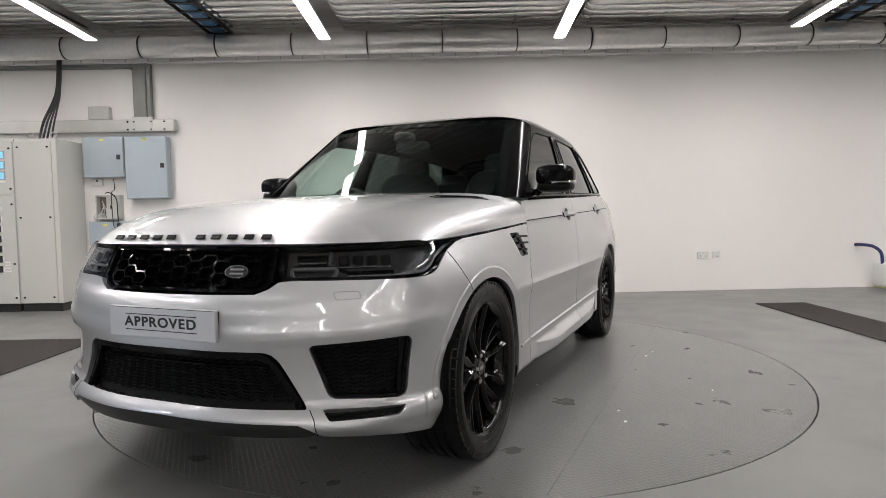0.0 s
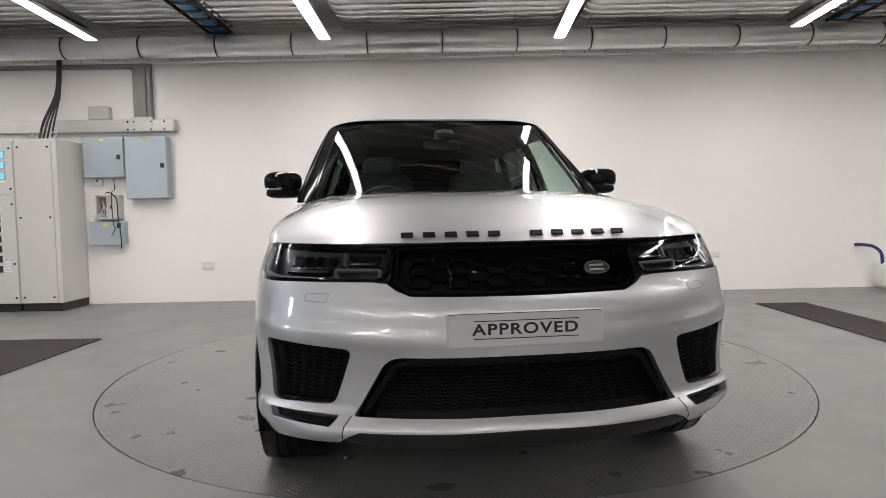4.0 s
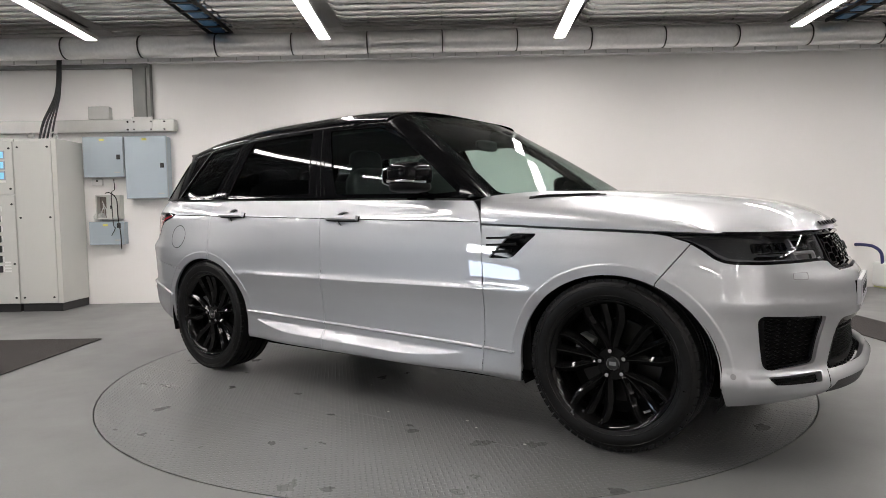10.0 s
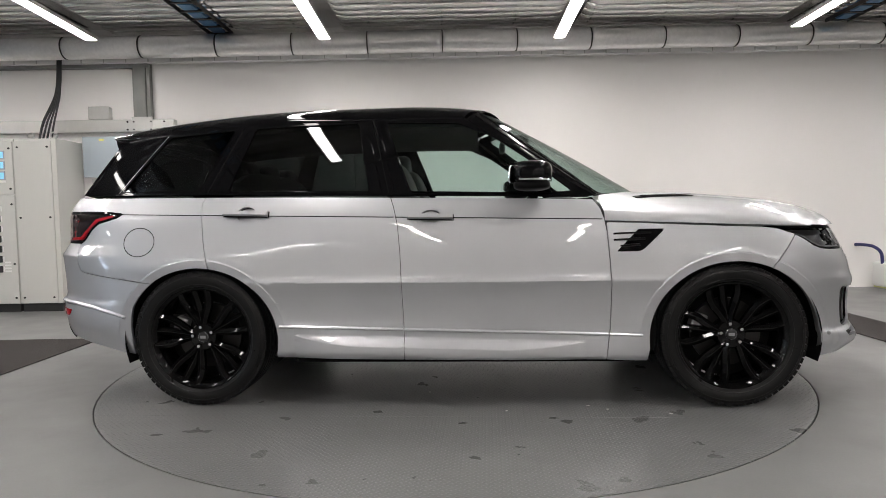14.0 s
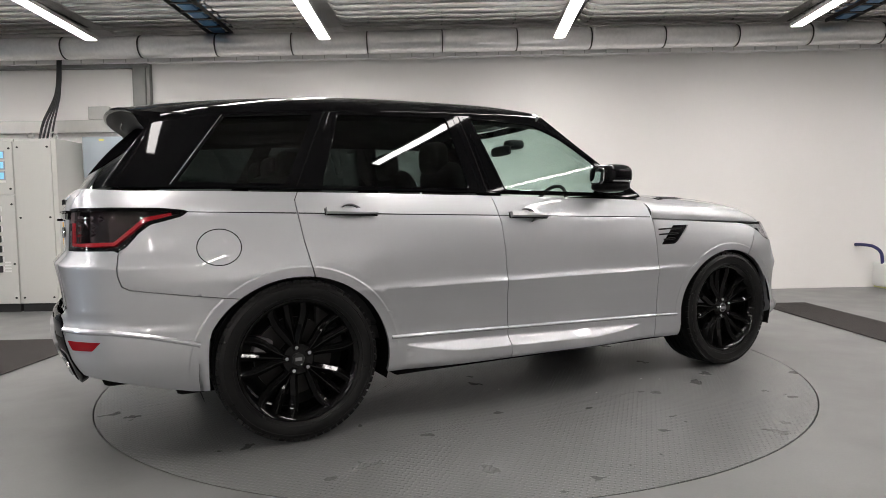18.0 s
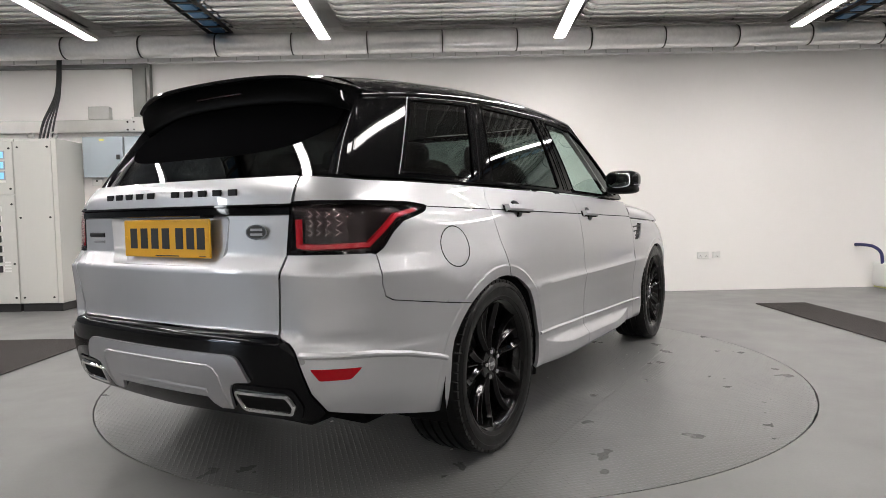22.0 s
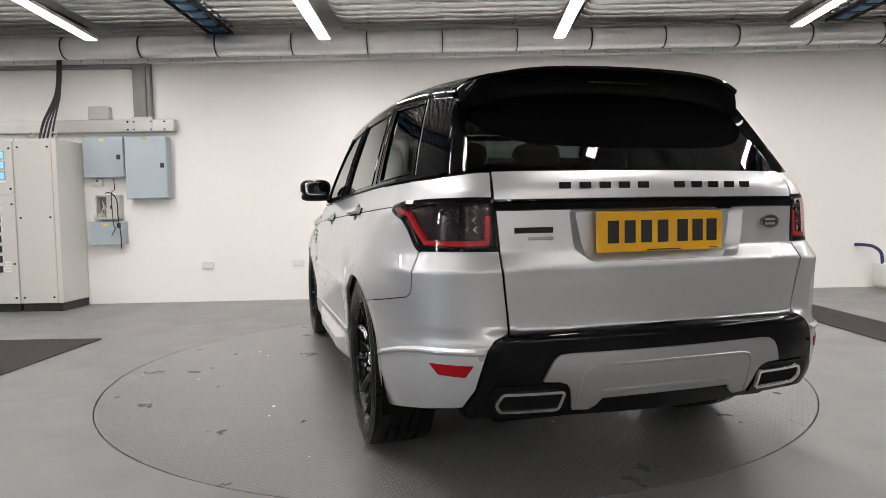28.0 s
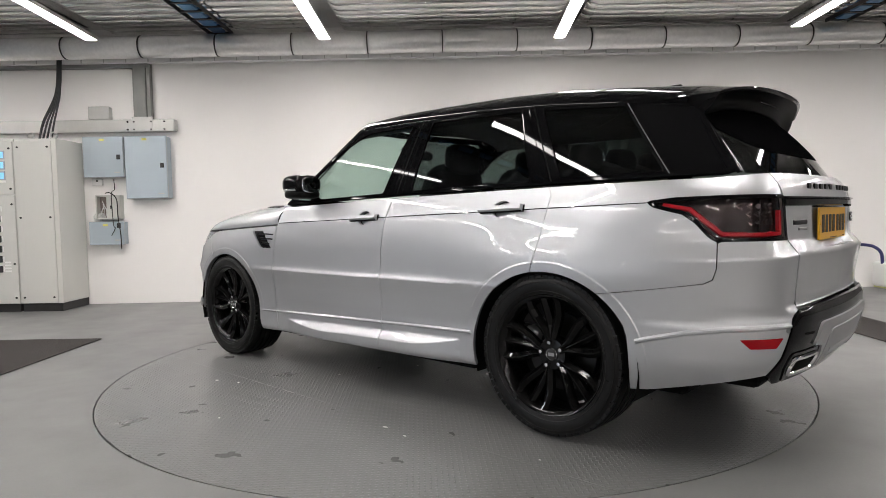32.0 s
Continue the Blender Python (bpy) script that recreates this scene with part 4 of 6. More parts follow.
def chart_normals(chart, uv, p):
    e = 0.002
    du = chart(uv[:, 0] + e, uv[:, 1]) - chart(uv[:, 0] - e, uv[:, 1])
    dv = chart(uv[:, 0], uv[:, 1] + e) - chart(uv[:, 0], uv[:, 1] - e)
    n = np.cross(du, dv)
    n /= np.linalg.norm(n, axis=1)[:, None] + 1e-12
    core = np.stack([np.clip(p[:, 0], -1.3, 1.0), 0 * p[:, 0], np.full(len(p), 0.55)], -1)
    n *= np.where(((p - core) * n).sum(1) < 0, -1.0, 1.0)[:, None]
    return n


def patch(name, chart, outer, mat, parent, holes=(), step=0.03, depth=0.018, inset=0.0, label="", scale=(1.0, 1.0), roll_edge=0.0, lines=()):
    """A panel: the piece of a surface inside a closed line, with its edge turned inwards."""
    sc = np.array(scale)
    loops = [resample([(u * sc[0], v * sc[1]) for u, v in lp], step * 0.6) for lp in (outer, *holes)]
    verts, edges = [], []
    for lp in loops:
        b = len(verts)
        verts += lp
        edges += [(b + i, b + (i + 1) % len(lp)) for i in range(len(lp))]
    for ln in lines:
        q = np.array(ln) * sc
        ok = inside(q, loops[0])
        for lp in loops[1:]:
            ok &= ~inside(q, lp)
        edge_pts = np.array(verts)
        ok &= np.array([np.min(np.hypot(*(edge_pts - w).T)) for w in q]) > step * 0.25
        last = None
        for i in range(len(q)):
            if ok[i]:
                verts.append(tuple(q[i]))
                if last == i - 1:
                    edges.append((len(verts) - 2, len(verts) - 1))
                last = i
    lo, hi = np.min(loops[0], axis=0), np.max(loops[0], axis=0)
    gu, gv = np.meshgrid(np.arange(lo[0] + step / 2, hi[0], step), np.arange(lo[1] + step / 2, hi[1], step))
    g = np.stack([gu.ravel(), gv.ravel()], -1)
    if len(g):
        keep = inside(g, loops[0])
        for lp in loops[1:]:
            keep &= ~inside(g, lp)
        g = g[keep]
        bnd = np.array(verts)
        if len(g):
            near = np.array([np.min(np.abs(bnd - q).max(1)) for q in g])
            g = g[near > step * 0.35]
    allv = [Vector(v) for v in verts] + [Vector(q) for q in g]
    v2, e2, tris, *_ = geometry.delaunay_2d_cdt(allv, edges, [], 0, 1e-7)
    uv = np.array([(v.x, v.y) for v in v2])
    tris = np.array(tris)
    mid = uv[tris].mean(1)
    keep = inside(mid, loops[0])
    for lp in loops[1:]:
        keep &= ~inside(mid, lp)
    tris = tris[keep]
    uv = uv / sc
    p = chart(uv[:, 0], uv[:, 1])
    n = chart_normals(chart, uv, p)
    p = p - n * inset
    fn = np.cross(p[tris[:, 1]] - p[tris[:, 0]], p[tris[:, 2]] - p[tris[:, 0]])
    flip = (fn * n[tris[:, 0]]).sum(1) < 0
    tris[flip] = tris[flip][:, ::-1]
    V, N, F = [tuple(q) for q in p], [tuple(q) for q in n], [tuple(int(i) for i in t) for t in tris]
    if depth:
        # edge: boundary segments that belong to one triangle
        count = {}
        for t in F:
            for i in range(3):
                a, b = t[i], t[(i + 1) % 3]
                count[(a, b)] = count.get((a, b), 0) + 1
        rim = [(a, b) for (a, b) in count if (b, a) not in count]
        acc = {}
        for a, b in rim:
            out = np.cross(p[b] - p[a], n[a])
            out /= np.linalg.norm(out) + 1e-12
            acc.setdefault(a, []).append(out)
            acc.setdefault(b, []).append(out)
        ids = {}
        for a, outs in acc.items():
            o = np.mean(outs, axis=0)
            o /= np.linalg.norm(o) + 1e-12
            ids[a] = len(V)
            if roll_edge:
                V[a] = tuple(p[a] - n[a] * roll_edge * 0.35)
                q = n[a] + 0.8 * o
                N[a] = tuple(q / np.linalg.norm(q))
            V += [V[a], tuple(p[a] - n[a] * depth)]
            N += [tuple(o), tuple(o)]
        for a, b in rim:
            F += [(ids[b], ids[a], ids[a] + 1, ids[b] + 1)]
    return mesh_object(name, V, F, mat, parent, label, True, N)


def ribbon(name, chart, line, width, height, mat, parent, base=0.0, closed=False, step=0.02, label="", into=None, taper=0.65):
    """A raised strip that follows a line on a surface. With into, its mesh is added to those lists."""
    pts = resample(list(line), step)
    if not closed:
        n0 = max(1, int(math.hypot(line[-1][0] - line[0][0], line[-1][1] - line[0][1]) / step))
        pts = pts[:len(pts) - n0] + [line[-1]]
    uv = np.array(pts, float)
    p = chart(uv[:, 0], uv[:, 1])
    n = chart_normals(chart, uv, p)
    if closed:
        d = np.roll(p, -1, 0) - np.roll(p, 1, 0)
    else:
        d = np.gradient(p, axis=0)
    a = np.cross(d, n)
    a /= np.linalg.norm(a, axis=1)[:, None] + 1e-12
    V, F = into if into else ([], [])
    b0 = len(V)
    for k in range(len(p)):
        o = p[k] + n[k] * base
        V += [tuple(o - a[k] * width / 2), tuple(o - a[k] * width / 2 * taper + n[k] * height), tuple(o + a[k] * width / 2 * taper + n[k] * height), tuple(o + a[k] * width / 2)]
    m = len(p)
    for k in range(m if closed else m - 1):
        j = (k + 1) % m
        for i in range(3):
            F.append((b0 + k * 4 + i, b0 + j * 4 + i, b0 + j * 4 + i + 1, b0 + k * 4 + i + 1))
    if not closed:
        F.append((b0, b0 + 1, b0 + 2, b0 + 3))
        e = b0 + 4 * (m - 1)
        F.append((e + 3, e + 2, e + 1, e))
    if into:
        return None
    return mesh_object(name, V, F, mat, parent, label)


def arc_pts(ax, a0, a1, n=22, k=1.0):
    """Points round a wheel opening as (running length, height)."""
    out = []
    for i in range(n + 1):
        a = radians(a0 + (a1 - a0) * i / n)
        out.append((at_x(ax + 0.005 + 0.445 * k * math.cos(a)), 0.372 + 0.412 * k * math.sin(a)))
    return out


def arch_lines(side):
    """Lines along the edge of the flange round the wheel openings."""
    return [[(side * u, z) for u, z in arc_pts(ax, -10, 190, 90, k)] for ax in (AXLE_F, AXLE_R) for k in (1.05, 1.096, 1.104, 1.111, 1.118, 1.126, 1.20)]


def sill_lines(side, x0, x1):
    """Lines along the facet of the sill."""
    xs = np.linspace(x0, x1, 60)
    return [[(side * at_x(x), float(sill_top(x) - dep * f + o)) for x, dep in zip(xs, sill_depth(xs)) if dep > 0.004] for f, o in ((0, 0.006), (0, 0.001), (0, -0.001), (1, 0.001), (1, -0.001), (1, -0.006))]


def flip_u(loop):
    return [(-u, v) for u, v in loop]
# ---- the car: parts ----
car = tagged(empty("suv_car"), "silver SUV with black roof and black wheels on the turntable", "car")


def X(x, z):
    return (at_x(x), z)


def FY(y, z):
    return (front_y(y), z)


def RY(y, z):
    return (rear_y(y), z)


def sym_front(half):
    """A closed line that crosses the nose: its left half, from the middle round."""
    return half + [(-u, v) for u, v in reversed(half) if u > 1e-6]


def sym_rear(half):
    """The same across the tail: the left half, from the middle outwards."""
    return half + [(2 * HALF - u, v) for u, v in reversed(half) if u < HALF - 1e-6]


def sided(loop, side):
    return loop if side > 0 else flip_u(loop)


def hood_line(x):
    return 1.006 - 0.050 * (x - 0.80)


def crease_lines(side, x0, x1):
    """Lines along the crease low on the doors."""
    return [[(side * at_x(x), 0.690 + (0.004 * -x / 0.85 if x < 0 else 0.0) + dz) for x in np.linspace(x0, x1, 40)] for dz in (-0.022, -0.009, -0.0035, 0.0015, 0.006, 0.014, 0.026)]


LABEL_PAINT = "silver metallic painted panel"
G = 0.0019      # half a panel gap
DOOR_F = [(0.735, 1.130), (0.772, 1.075), (0.790, 1.02), (0.803, 0.95), (0.815, 0.80), (0.823, 0.66), (0.818, 0.45), (0.797, 0.256)]
DOOR_B = [(-0.368, 1.160), (-0.350, 1.10), (-0.328, 1.0), (-0.316, 0.85), (-0.311, 0.69), (-0.305, 0.50), (-0.300, 0.266)]
DOOR_C = [(-1.435, 1.184), (-1.452, 1.14), (-1.443, 1.06), (-1.425, 0.94), (-1.405, 0.85), (-1.388, 0.776)]


def line_x(pts, z):
    q = sorted((b, a) for a, b in pts)
    return float(np.interp(z, [a for a, _ in q], [b for _, b in q]))


def gap(pts, off):
    return [X(x + off, z) for x, z in pts]


def build_sides():
    for side in (1, -1):
        # front wing
        top = [X(x, hood_line(x) - 0.005) for x in np.linspace(0.80 + G, 1.635, 12)]
        loop = gap(DOOR_F[::-1], G)[:-3] + top + [X(1.70, 0.950), X(1.795 - G, 0.920), X(1.660 - G, 0.756)]
        arch = [q for q in arc_pts(AXLE_F, 64.9, 187, 30)]
        loop += arch + [X(1.012, 0.25), X(0.90, 0.250)]
        wing = patch("front_wing", skin, sided(loop, side), M_PAINT, car, [sided(rounded([X(0.850, 0.842), X(0.982, 0.842), X(1.108, 0.962), X(0.968, 0.962)], [0.01, 0.03, 0.02, 0.01]), side)], 0.022, lines=arch_lines(side))
        vent = patch("side_vent", skin, sided(rounded([X(0.842, 0.836), X(0.985, 0.836), X(1.116, 0.967), X(0.962, 0.967)], [0.01, 0.03, 0.02, 0.01]), side), M_GLOSS, wing, (), 0.02, 0.01, 0.012, "gloss black side vent")
        for z in (0.938, 0.905, 0.873):
            ribbon("fin", skin, sided([X(0.835 if z > 0.9 else 0.87, z), X(1.06 - (0.967 - z) * 0.9, z + 0.006)], side), 0.014, 0.016, M_SATIN, vent, -0.012)
        ribbon("sill_strip", skin, sided([X(x, 0.428 - 0.030 * (x + 0.3)) for x in np.linspace(0.985, 0.813, 5)], side), 0.018, 0.010, M_PAINT, wing, -0.002, False, 0.05, taper=0.25)
        # doors
        z_top = lambda x: float(BELT(x)) - 0.012
        loop = [X(x, z_top(x)) for x in np.linspace(0.732, line_x(DOOR_B, 1.16) + G, 14)] + gap(DOOR_B, G)[1:] + gap(DOOR_F[::-1], -G)[:-1]
        door = patch("front_door", skin, sided(loop, side), M_PAINT, car, [sided(cup_loop(-0.269, -0.023, 1.044), side)], 0.026, scale=(0.7, 1.8), lines=crease_lines(side, 0.80, -0.29) + sill_lines(side, 0.77, -0.28))
        handle(door, -0.269, -0.023, 1.044, side)
        ribbon("sill_strip", skin, sided([X(x, 0.428 - 0.030 * (x + 0.3)) for x in np.linspace(0.805, line_x(DOOR_B, 0.42) + G, 14)], side), 0.022, 0.012, M_PAINT, door, -0.002, False, 0.05, taper=0.25)
        loop = [X(x, z_top(x)) for x in np.linspace(line_x(DOOR_B, 1.16) - G, -1.435 + G, 14)] + gap(DOOR_C, G)[1:-1]
        loop += [q for q in arc_pts(AXLE_R, 80.7, -12, 26)] + [X(-1.02, 0.275), X(-0.99, 0.274)] + gap(DOOR_B[::-1], -G)[:-1]
        door = patch("rear_door", skin, sided(loop, side), M_PAINT, car, [sided(cup_loop(-1.31, -1.052, 1.078), side)], 0.026, scale=(0.7, 1.8), lines=arch_lines(side) + crease_lines(side, -0.33, -0.88) + sill_lines(side, -0.34, -0.92))
        handle(door, -1.31, -1.052, 1.078, side)
        ribbon("sill_strip", skin, sided([X(x, 0.428 - 0.030 * (x + 0.3)) for x in np.linspace(line_x(DOOR_B, 0.42) - G, -1.0, 10)], side), 0.022, 0.012, M_PAINT, door, -0.002, False, 0.05, taper=0.25)
        # rear quarter
        loop = [X(x, z_top(x)) for x in np.linspace(-1.435 - G, -2.20, 12)] + [RY(0.70, 1.200), RY(0.655, 1.200), RY(0.650, 1.112)]
        loop += [X(-2.25, 1.112), X(-2.05, 1.108), X(-1.935, 1.096), X(-1.96, 1.072), X(-2.035, 1.052), X(-2.09, 1.040), X(-2.14, 1.005), X(-2.19, 0.945), X(-2.212, 0.925), X(-2.208, 0.82), X(-2.195, 0.778), X(-2.165, 0.762), X(-1.95, 0.730), X(-1.742, 0.702)]
        loop += [q for q in arc_pts(AXLE_R, 127.2, 81.5, 14)] + gap(DOOR_C[::-1], -G)[1:-1]
        quarter = patch("rear_quarter", skin, sided(loop, side), M_PAINT, car, (), 0.022, lines=arch_lines(side))
        if side < 0:
            ring = [(at_x(-1.806 + 0.094 * math.cos(a)), 0.932 + 0.080 * math.sin(a)) for a in np.linspace(0, 2 * math.pi, 40, endpoint=False)]
            ribbon("filler_cap_gap", skin, sided(ring, side), 0.0045, 0.0012, M_LINER, quarter, 0.0, True, 0.02, "round fuel filler flap outline")
        # dark waist line
        ribbon("waist_groove", skin, sided([X(x, 1.017 + 0.028 * (0.8 - x) * 0.96) for x in np.linspace(0.78, -0.34, 12)], side), 0.0055, 0.0008, M_LINER, car)
        ribbon("waist_groove", skin, sided([X(x, 1.017 + 0.028 * (0.8 - x) * 0.96) for x in np.linspace(-0.35, -1.44, 12)], side), 0.0055, 0.0008, M_LINER, car)
        ribbon("waist_groove", skin, sided([X(x, 1.017 + 0.028 * (0.8 - x) * 0.96) for x in np.linspace(-1.45, -1.93, 8)], side), 0.0055, 0.0008, M_LINER, car)
        # rear bumper corner
        loop = [RY(0.6265, 0.928), X(-2.24, 0.930), X(-2.2165, 0.92), X(-2.212, 0.82), X(-2.198, 0.7745), X(-2.167, 0.7585), X(-1.95, 0.7265), X(-1.744, 0.6985)]
        loop += [q for q in arc_pts(AXLE_R, 127.8, 152, 9)] + [X(-1.862, 0.52), X(-1.868, 0.45), X(-1.869, 0.36), X(-1.867, 0.292), X(-1.94, 0.298), X(-2.12, 0.335), RY(0.83, 0.374), RY(0.758, 0.392), RY(0.712, 0.46), RY(0.668, 0.60), RY(0.645, 0.632), RY(0.599, 0.654), RY(0.602, 0.70), RY(0.613, 0.80)]
        edge = [[(side * u, z + dz) for u, z in resample([RY(0.632, 0.866), RY(0.70, 0.862), X(-2.15, 0.8515), X(-1.98, 0.850)], 0.02)[:-1] if u > at_x(-1.97)] for dz in (-0.014, -0.006, -0.001, 0.004, 0.010)]
        corner = patch("rear_bumper_corner", skin, sided(loop, side), M_PAINT, car, (), 0.022, lines=arch_lines(side) + edge)
        ribbon("bumper_strip", skin, sided([RY(0.678, 0.590), RY(0.76, 0.588), X(-2.24, 0.580), X(-2.10, 0.558), X(-1.96, 0.524), X(-1.90, 0.506)], side), 0.026, 0.012, M_PAINT, corner, -0.002, False, 0.03, taper=0.25)
        patch("reflector", skin, sided(rounded([RY(0.712, 0.545), RY(0.838, 0.541), RY(0.815, 0.504), RY(0.738, 0.504)], 0.006), side), M_RED, corner, (), 0.02, 0.004, -0.003, "red rear reflector")
        patch("parking_sensor", skin, sided([(rear_y(0.688) + 0.011 * math.cos(a), 0.572 + 0.011 * math.sin(a)) for a in np.linspace(0, 6.0, 14)], side), M_ATLAS, corner, (), 0.02, 0.003, -0.0015)


def bevel_ring(name, chart, outer, inner, inset, mat, parent):
    """The sloping wall between the edge of a recess and its floor."""
    m = len(outer)
    a, b = np.array(outer), np.array(inner)
    pa, pb = chart(a[:, 0], a[:, 1]), chart(b[:, 0], b[:, 1])
    pb = pb - chart_normals(chart, b, pb) * inset
    V = [tuple(p) for p in pa] + [tuple(p) for p in pb]
    ob = mesh_object(name, V, [(k, (k + 1) % m, m + (k + 1) % m, m + k) for k in range(m)], mat, parent, "", True)
    ob.data.set_sharp_from_angle(angle=radians(30))
    return ob


def cup_loop(x0, x1, z):
    return [(at_x((x0 + x1) / 2 + 0.058 * math.cos(a)), z + 0.041 * math.sin(a)) for a in np.linspace(0, 2 * math.pi, 24, endpoint=False)]


def handle(door, x0, x1, z, side):
    patch("handle_cup", skin, sided(cup_loop(x0, x1, z), side), M_PAINT, door, (), 0.02, 0.0, 0.028, "recess behind the handle")
    ribbon("handle_gap", skin, sided([X(x1 + 0.004, z - 0.004), X(x0 - 0.004, z + 0.003)], side), 0.037, 0.004, M_LINER, door, 0.0005)
    h = ribbon("door_handle", skin, sided([X(x1, z - 0.004), X((x0 + x1) / 2, z), X(x0, z + 0.003)], side), 0.036, 0.024, M_PAINT, door, 0.008, label="silver pull handle", taper=0.55)
    ribbon("handle_strip", skin, sided([X(x1 - 0.004, z - 0.019), X(x0 + 0.004, z - 0.012)], side), 0.0045, 0.006, M_LINER, h, 0.010)


def hood_at(x, y):
    """The bonnet's own coordinates of a place on it."""
    t, w = 0.2, y
    for _ in range(40):
        p = hood(np.array([t, t + 0.01, t]), np.array([w, w, w + 0.01]))
        e = np.array([x, y]) - p[0, :2]
        J = np.stack([(p[1] - p[0])[:2], (p[2] - p[0])[:2]], -1) / 0.01
        d = np.linalg.solve(J, e)
        t, w = float(np.clip(t + 0.6 * d[0], 0.005, 0.98)), float(np.clip(w + 0.6 * d[1], -0.97, 0.97))
    return (t, w)


def build_front():
    # bonnet
    n, m = 46, 64
    tt, ww = np.linspace(0, 1, n), np.linspace(-1, 1, m)
    w = np.sign(ww) * np.abs(ww) ** 0.8
    T, Wg = np.meshgrid(tt ** 0.85, w, indexing="ij")
    t, w = T.ravel(), Wg.ravel()
    p = hood(t, w)
    nr = chart_normals(hood, np.stack([np.clip(t, 0.003, 0.997), np.clip(w, -0.985, 0.985)], -1), p)
    F = [(i * m + j, (i + 1) * m + j, (i + 1) * m + j + 1, i * m + j + 1) for i in range(n - 1) for j in range(m - 1)]
    V, N = [tuple(q) for q in p], [tuple(q) for q in nr]
    rim = [i * m for i in range(n)] + [(n - 1) * m + j for j in range(1, m)] + [i * m + m - 1 for i in range(n - 2, -1, -1)]
    base = len(V)
    for k in rim:
        q = p[k] * np.array([0.985, 0.975, 1.0]) - np.array([0, 0, 0.012])
        V += [tuple(p[k]), tuple(q)]
        N += [(0, 0, -1)] * 2
    for k in range(len(rim) - 1):
        F.append((base + 2 * k, base + 2 * k + 1, base + 2 * k + 3, base + 2 * k + 2))
    bonnet = mesh_object("bonnet", V, F, M_PAINT, car, LABEL_PAINT, True, N)
    letters(bonnet, lambda y: (2.170 - 0.10 * y * y, y, 0.0), 0.411, "hood")
    # dark vents let into the bonnet near the screen
    for s in (1, -1):
        pts = [hood_at(0.985 + 0.345 * k / 10, s * (0.765 - 0.13 * k / 10)) for k in range(11)]
        ribbon("bonnet_vent", hood, pts, 0.050, 0.004, M_SATIN, bonnet, 0.001, False, 0.02, "black bonnet vent", taper=0.8)
        for off in (-0.012, 0.012):
            ribbon("vent_louvre", hood, [hood_at(1.02 + 0.28 * k / 8, s * (0.752 + off - 0.105 * k / 8)) for k in range(9)], 0.012, 0.005, M_GLOSS, bonnet, 0.004, False, 0.02, "gloss black louvre", taper=0.3)
    # bumper skin with its openings
    half = [(0.0, 0.783), FY(0.38, 0.787), FY(0.43, 0.805), FY(0.465, 0.829), FY(0.52, 0.834), FY(0.80, 0.834), FY(0.865, 0.834), X(1.97, 0.836), X(1.925, 0.842), X(1.885, 0.858), X(1.845, 0.888), X(1.795 + G, 0.916), X(1.660 + G, 0.753)]
    half += [q for q in arc_pts(AXLE_F, 64.0, -3, 22)] + [X(1.935, 0.262), FY(0.88, 0.272), FY(0.72, 0.288), FY(0.62, 0.300), FY(0.575, 0.330), FY(0.54, 0.346), (0.0, 0.352)]
    fog = rounded([FY(0.570, 0.614), FY(0.878, 0.637), FY(0.862, 0.416), FY(0.636, 0.425)], [0.03, 0.04, 0.04, 0.03])
    slot = rounded([FY(0.615, 0.392), FY(0.855, 0.396), FY(0.835, 0.364), FY(0.64, 0.356)], 0.008)
    intake = rounded([FY(0.455, 0.590), (-front_y(0.455), 0.590), (-front_y(0.568), 0.392), FY(0.568, 0.392)], [0.05, 0.05, 0.012, 0.012])
    crease = [[FY(y, 0.627 + 0.052 * (y - 0.20) + dz) for y in np.linspace(0.30, 0.875, 34)] for dz in (-0.030, -0.012, 0.0, 0.010, 0.024, 0.045)]
    bumper = patch("front_bumper", skin, sym_front(half), M_PAINT, car, [fog, flip_u(fog), slot, flip_u(slot), intake], 0.022, 0.03, lines=arch_lines(1) + arch_lines(-1) + crease + [flip_u(ln) for ln in crease])
    for s in (1, -1):
        f = patch("fog_recess", skin, sided(fog, s), M_SATIN, bumper, (), 0.03, 0, 0.045, "black mesh side intake")
        V, Fc = [], []
        for k in range(15):
            z = 0.425 + k * 0.0145
            a, b = (0.625 - 0.05 * max(0, z - 0.44) / 0.17), 0.86
            ys = np.linspace(a + 0.006, b - 0.004, 14)
            ribbon("", skin, sided([FY(y, z + 0.0035 * (-1) ** i) for i, y in enumerate(ys)], s), 0.006, 0.010, None, None, -0.040, into=(V, Fc))
        mesh_object("mesh_insert", V, Fc, M_SATIN, f)
        ribbon("fog_frame", skin, sided(rounded([FY(0.580, 0.606), FY(0.870, 0.628), FY(0.854, 0.424), FY(0.644, 0.433)], 0.02), s), 0.016, 0.010, M_GLOSS, bumper, -0.022, True, 0.02, "gloss black intake frame")
        ribbon("fog_fin", skin, sided([FY(0.846, 0.432), FY(0.850, 0.52), FY(0.858, 0.618)], s), 0.030, 0.016, M_GLOSS, bumper, -0.036, False, 0.02, "gloss black upright fin in the intake", taper=0.4)
        sl = patch("lower_slot", skin, sided(slot, s), M_SATIN, bumper, (), 0.03, 0, 0.03, "black air slot")
        for z in (0.368, 0.382):
            ribbon("slat", skin, sided([FY(0.64, z), FY(0.82, z + 0.004)], s), 0.004, 0.008, M_SATIN, sl, -0.025)
        ribbon("washer_cover", skin, sided(rounded([FY(0.655, 0.795), FY(0.735, 0.797), FY(0.742, 0.772), FY(0.665, 0.768)], 0.008), s), 0.003, 0.0006, M_ATLAS, bumper, 0.0, True, 0.02, "headlamp washer cover outline")
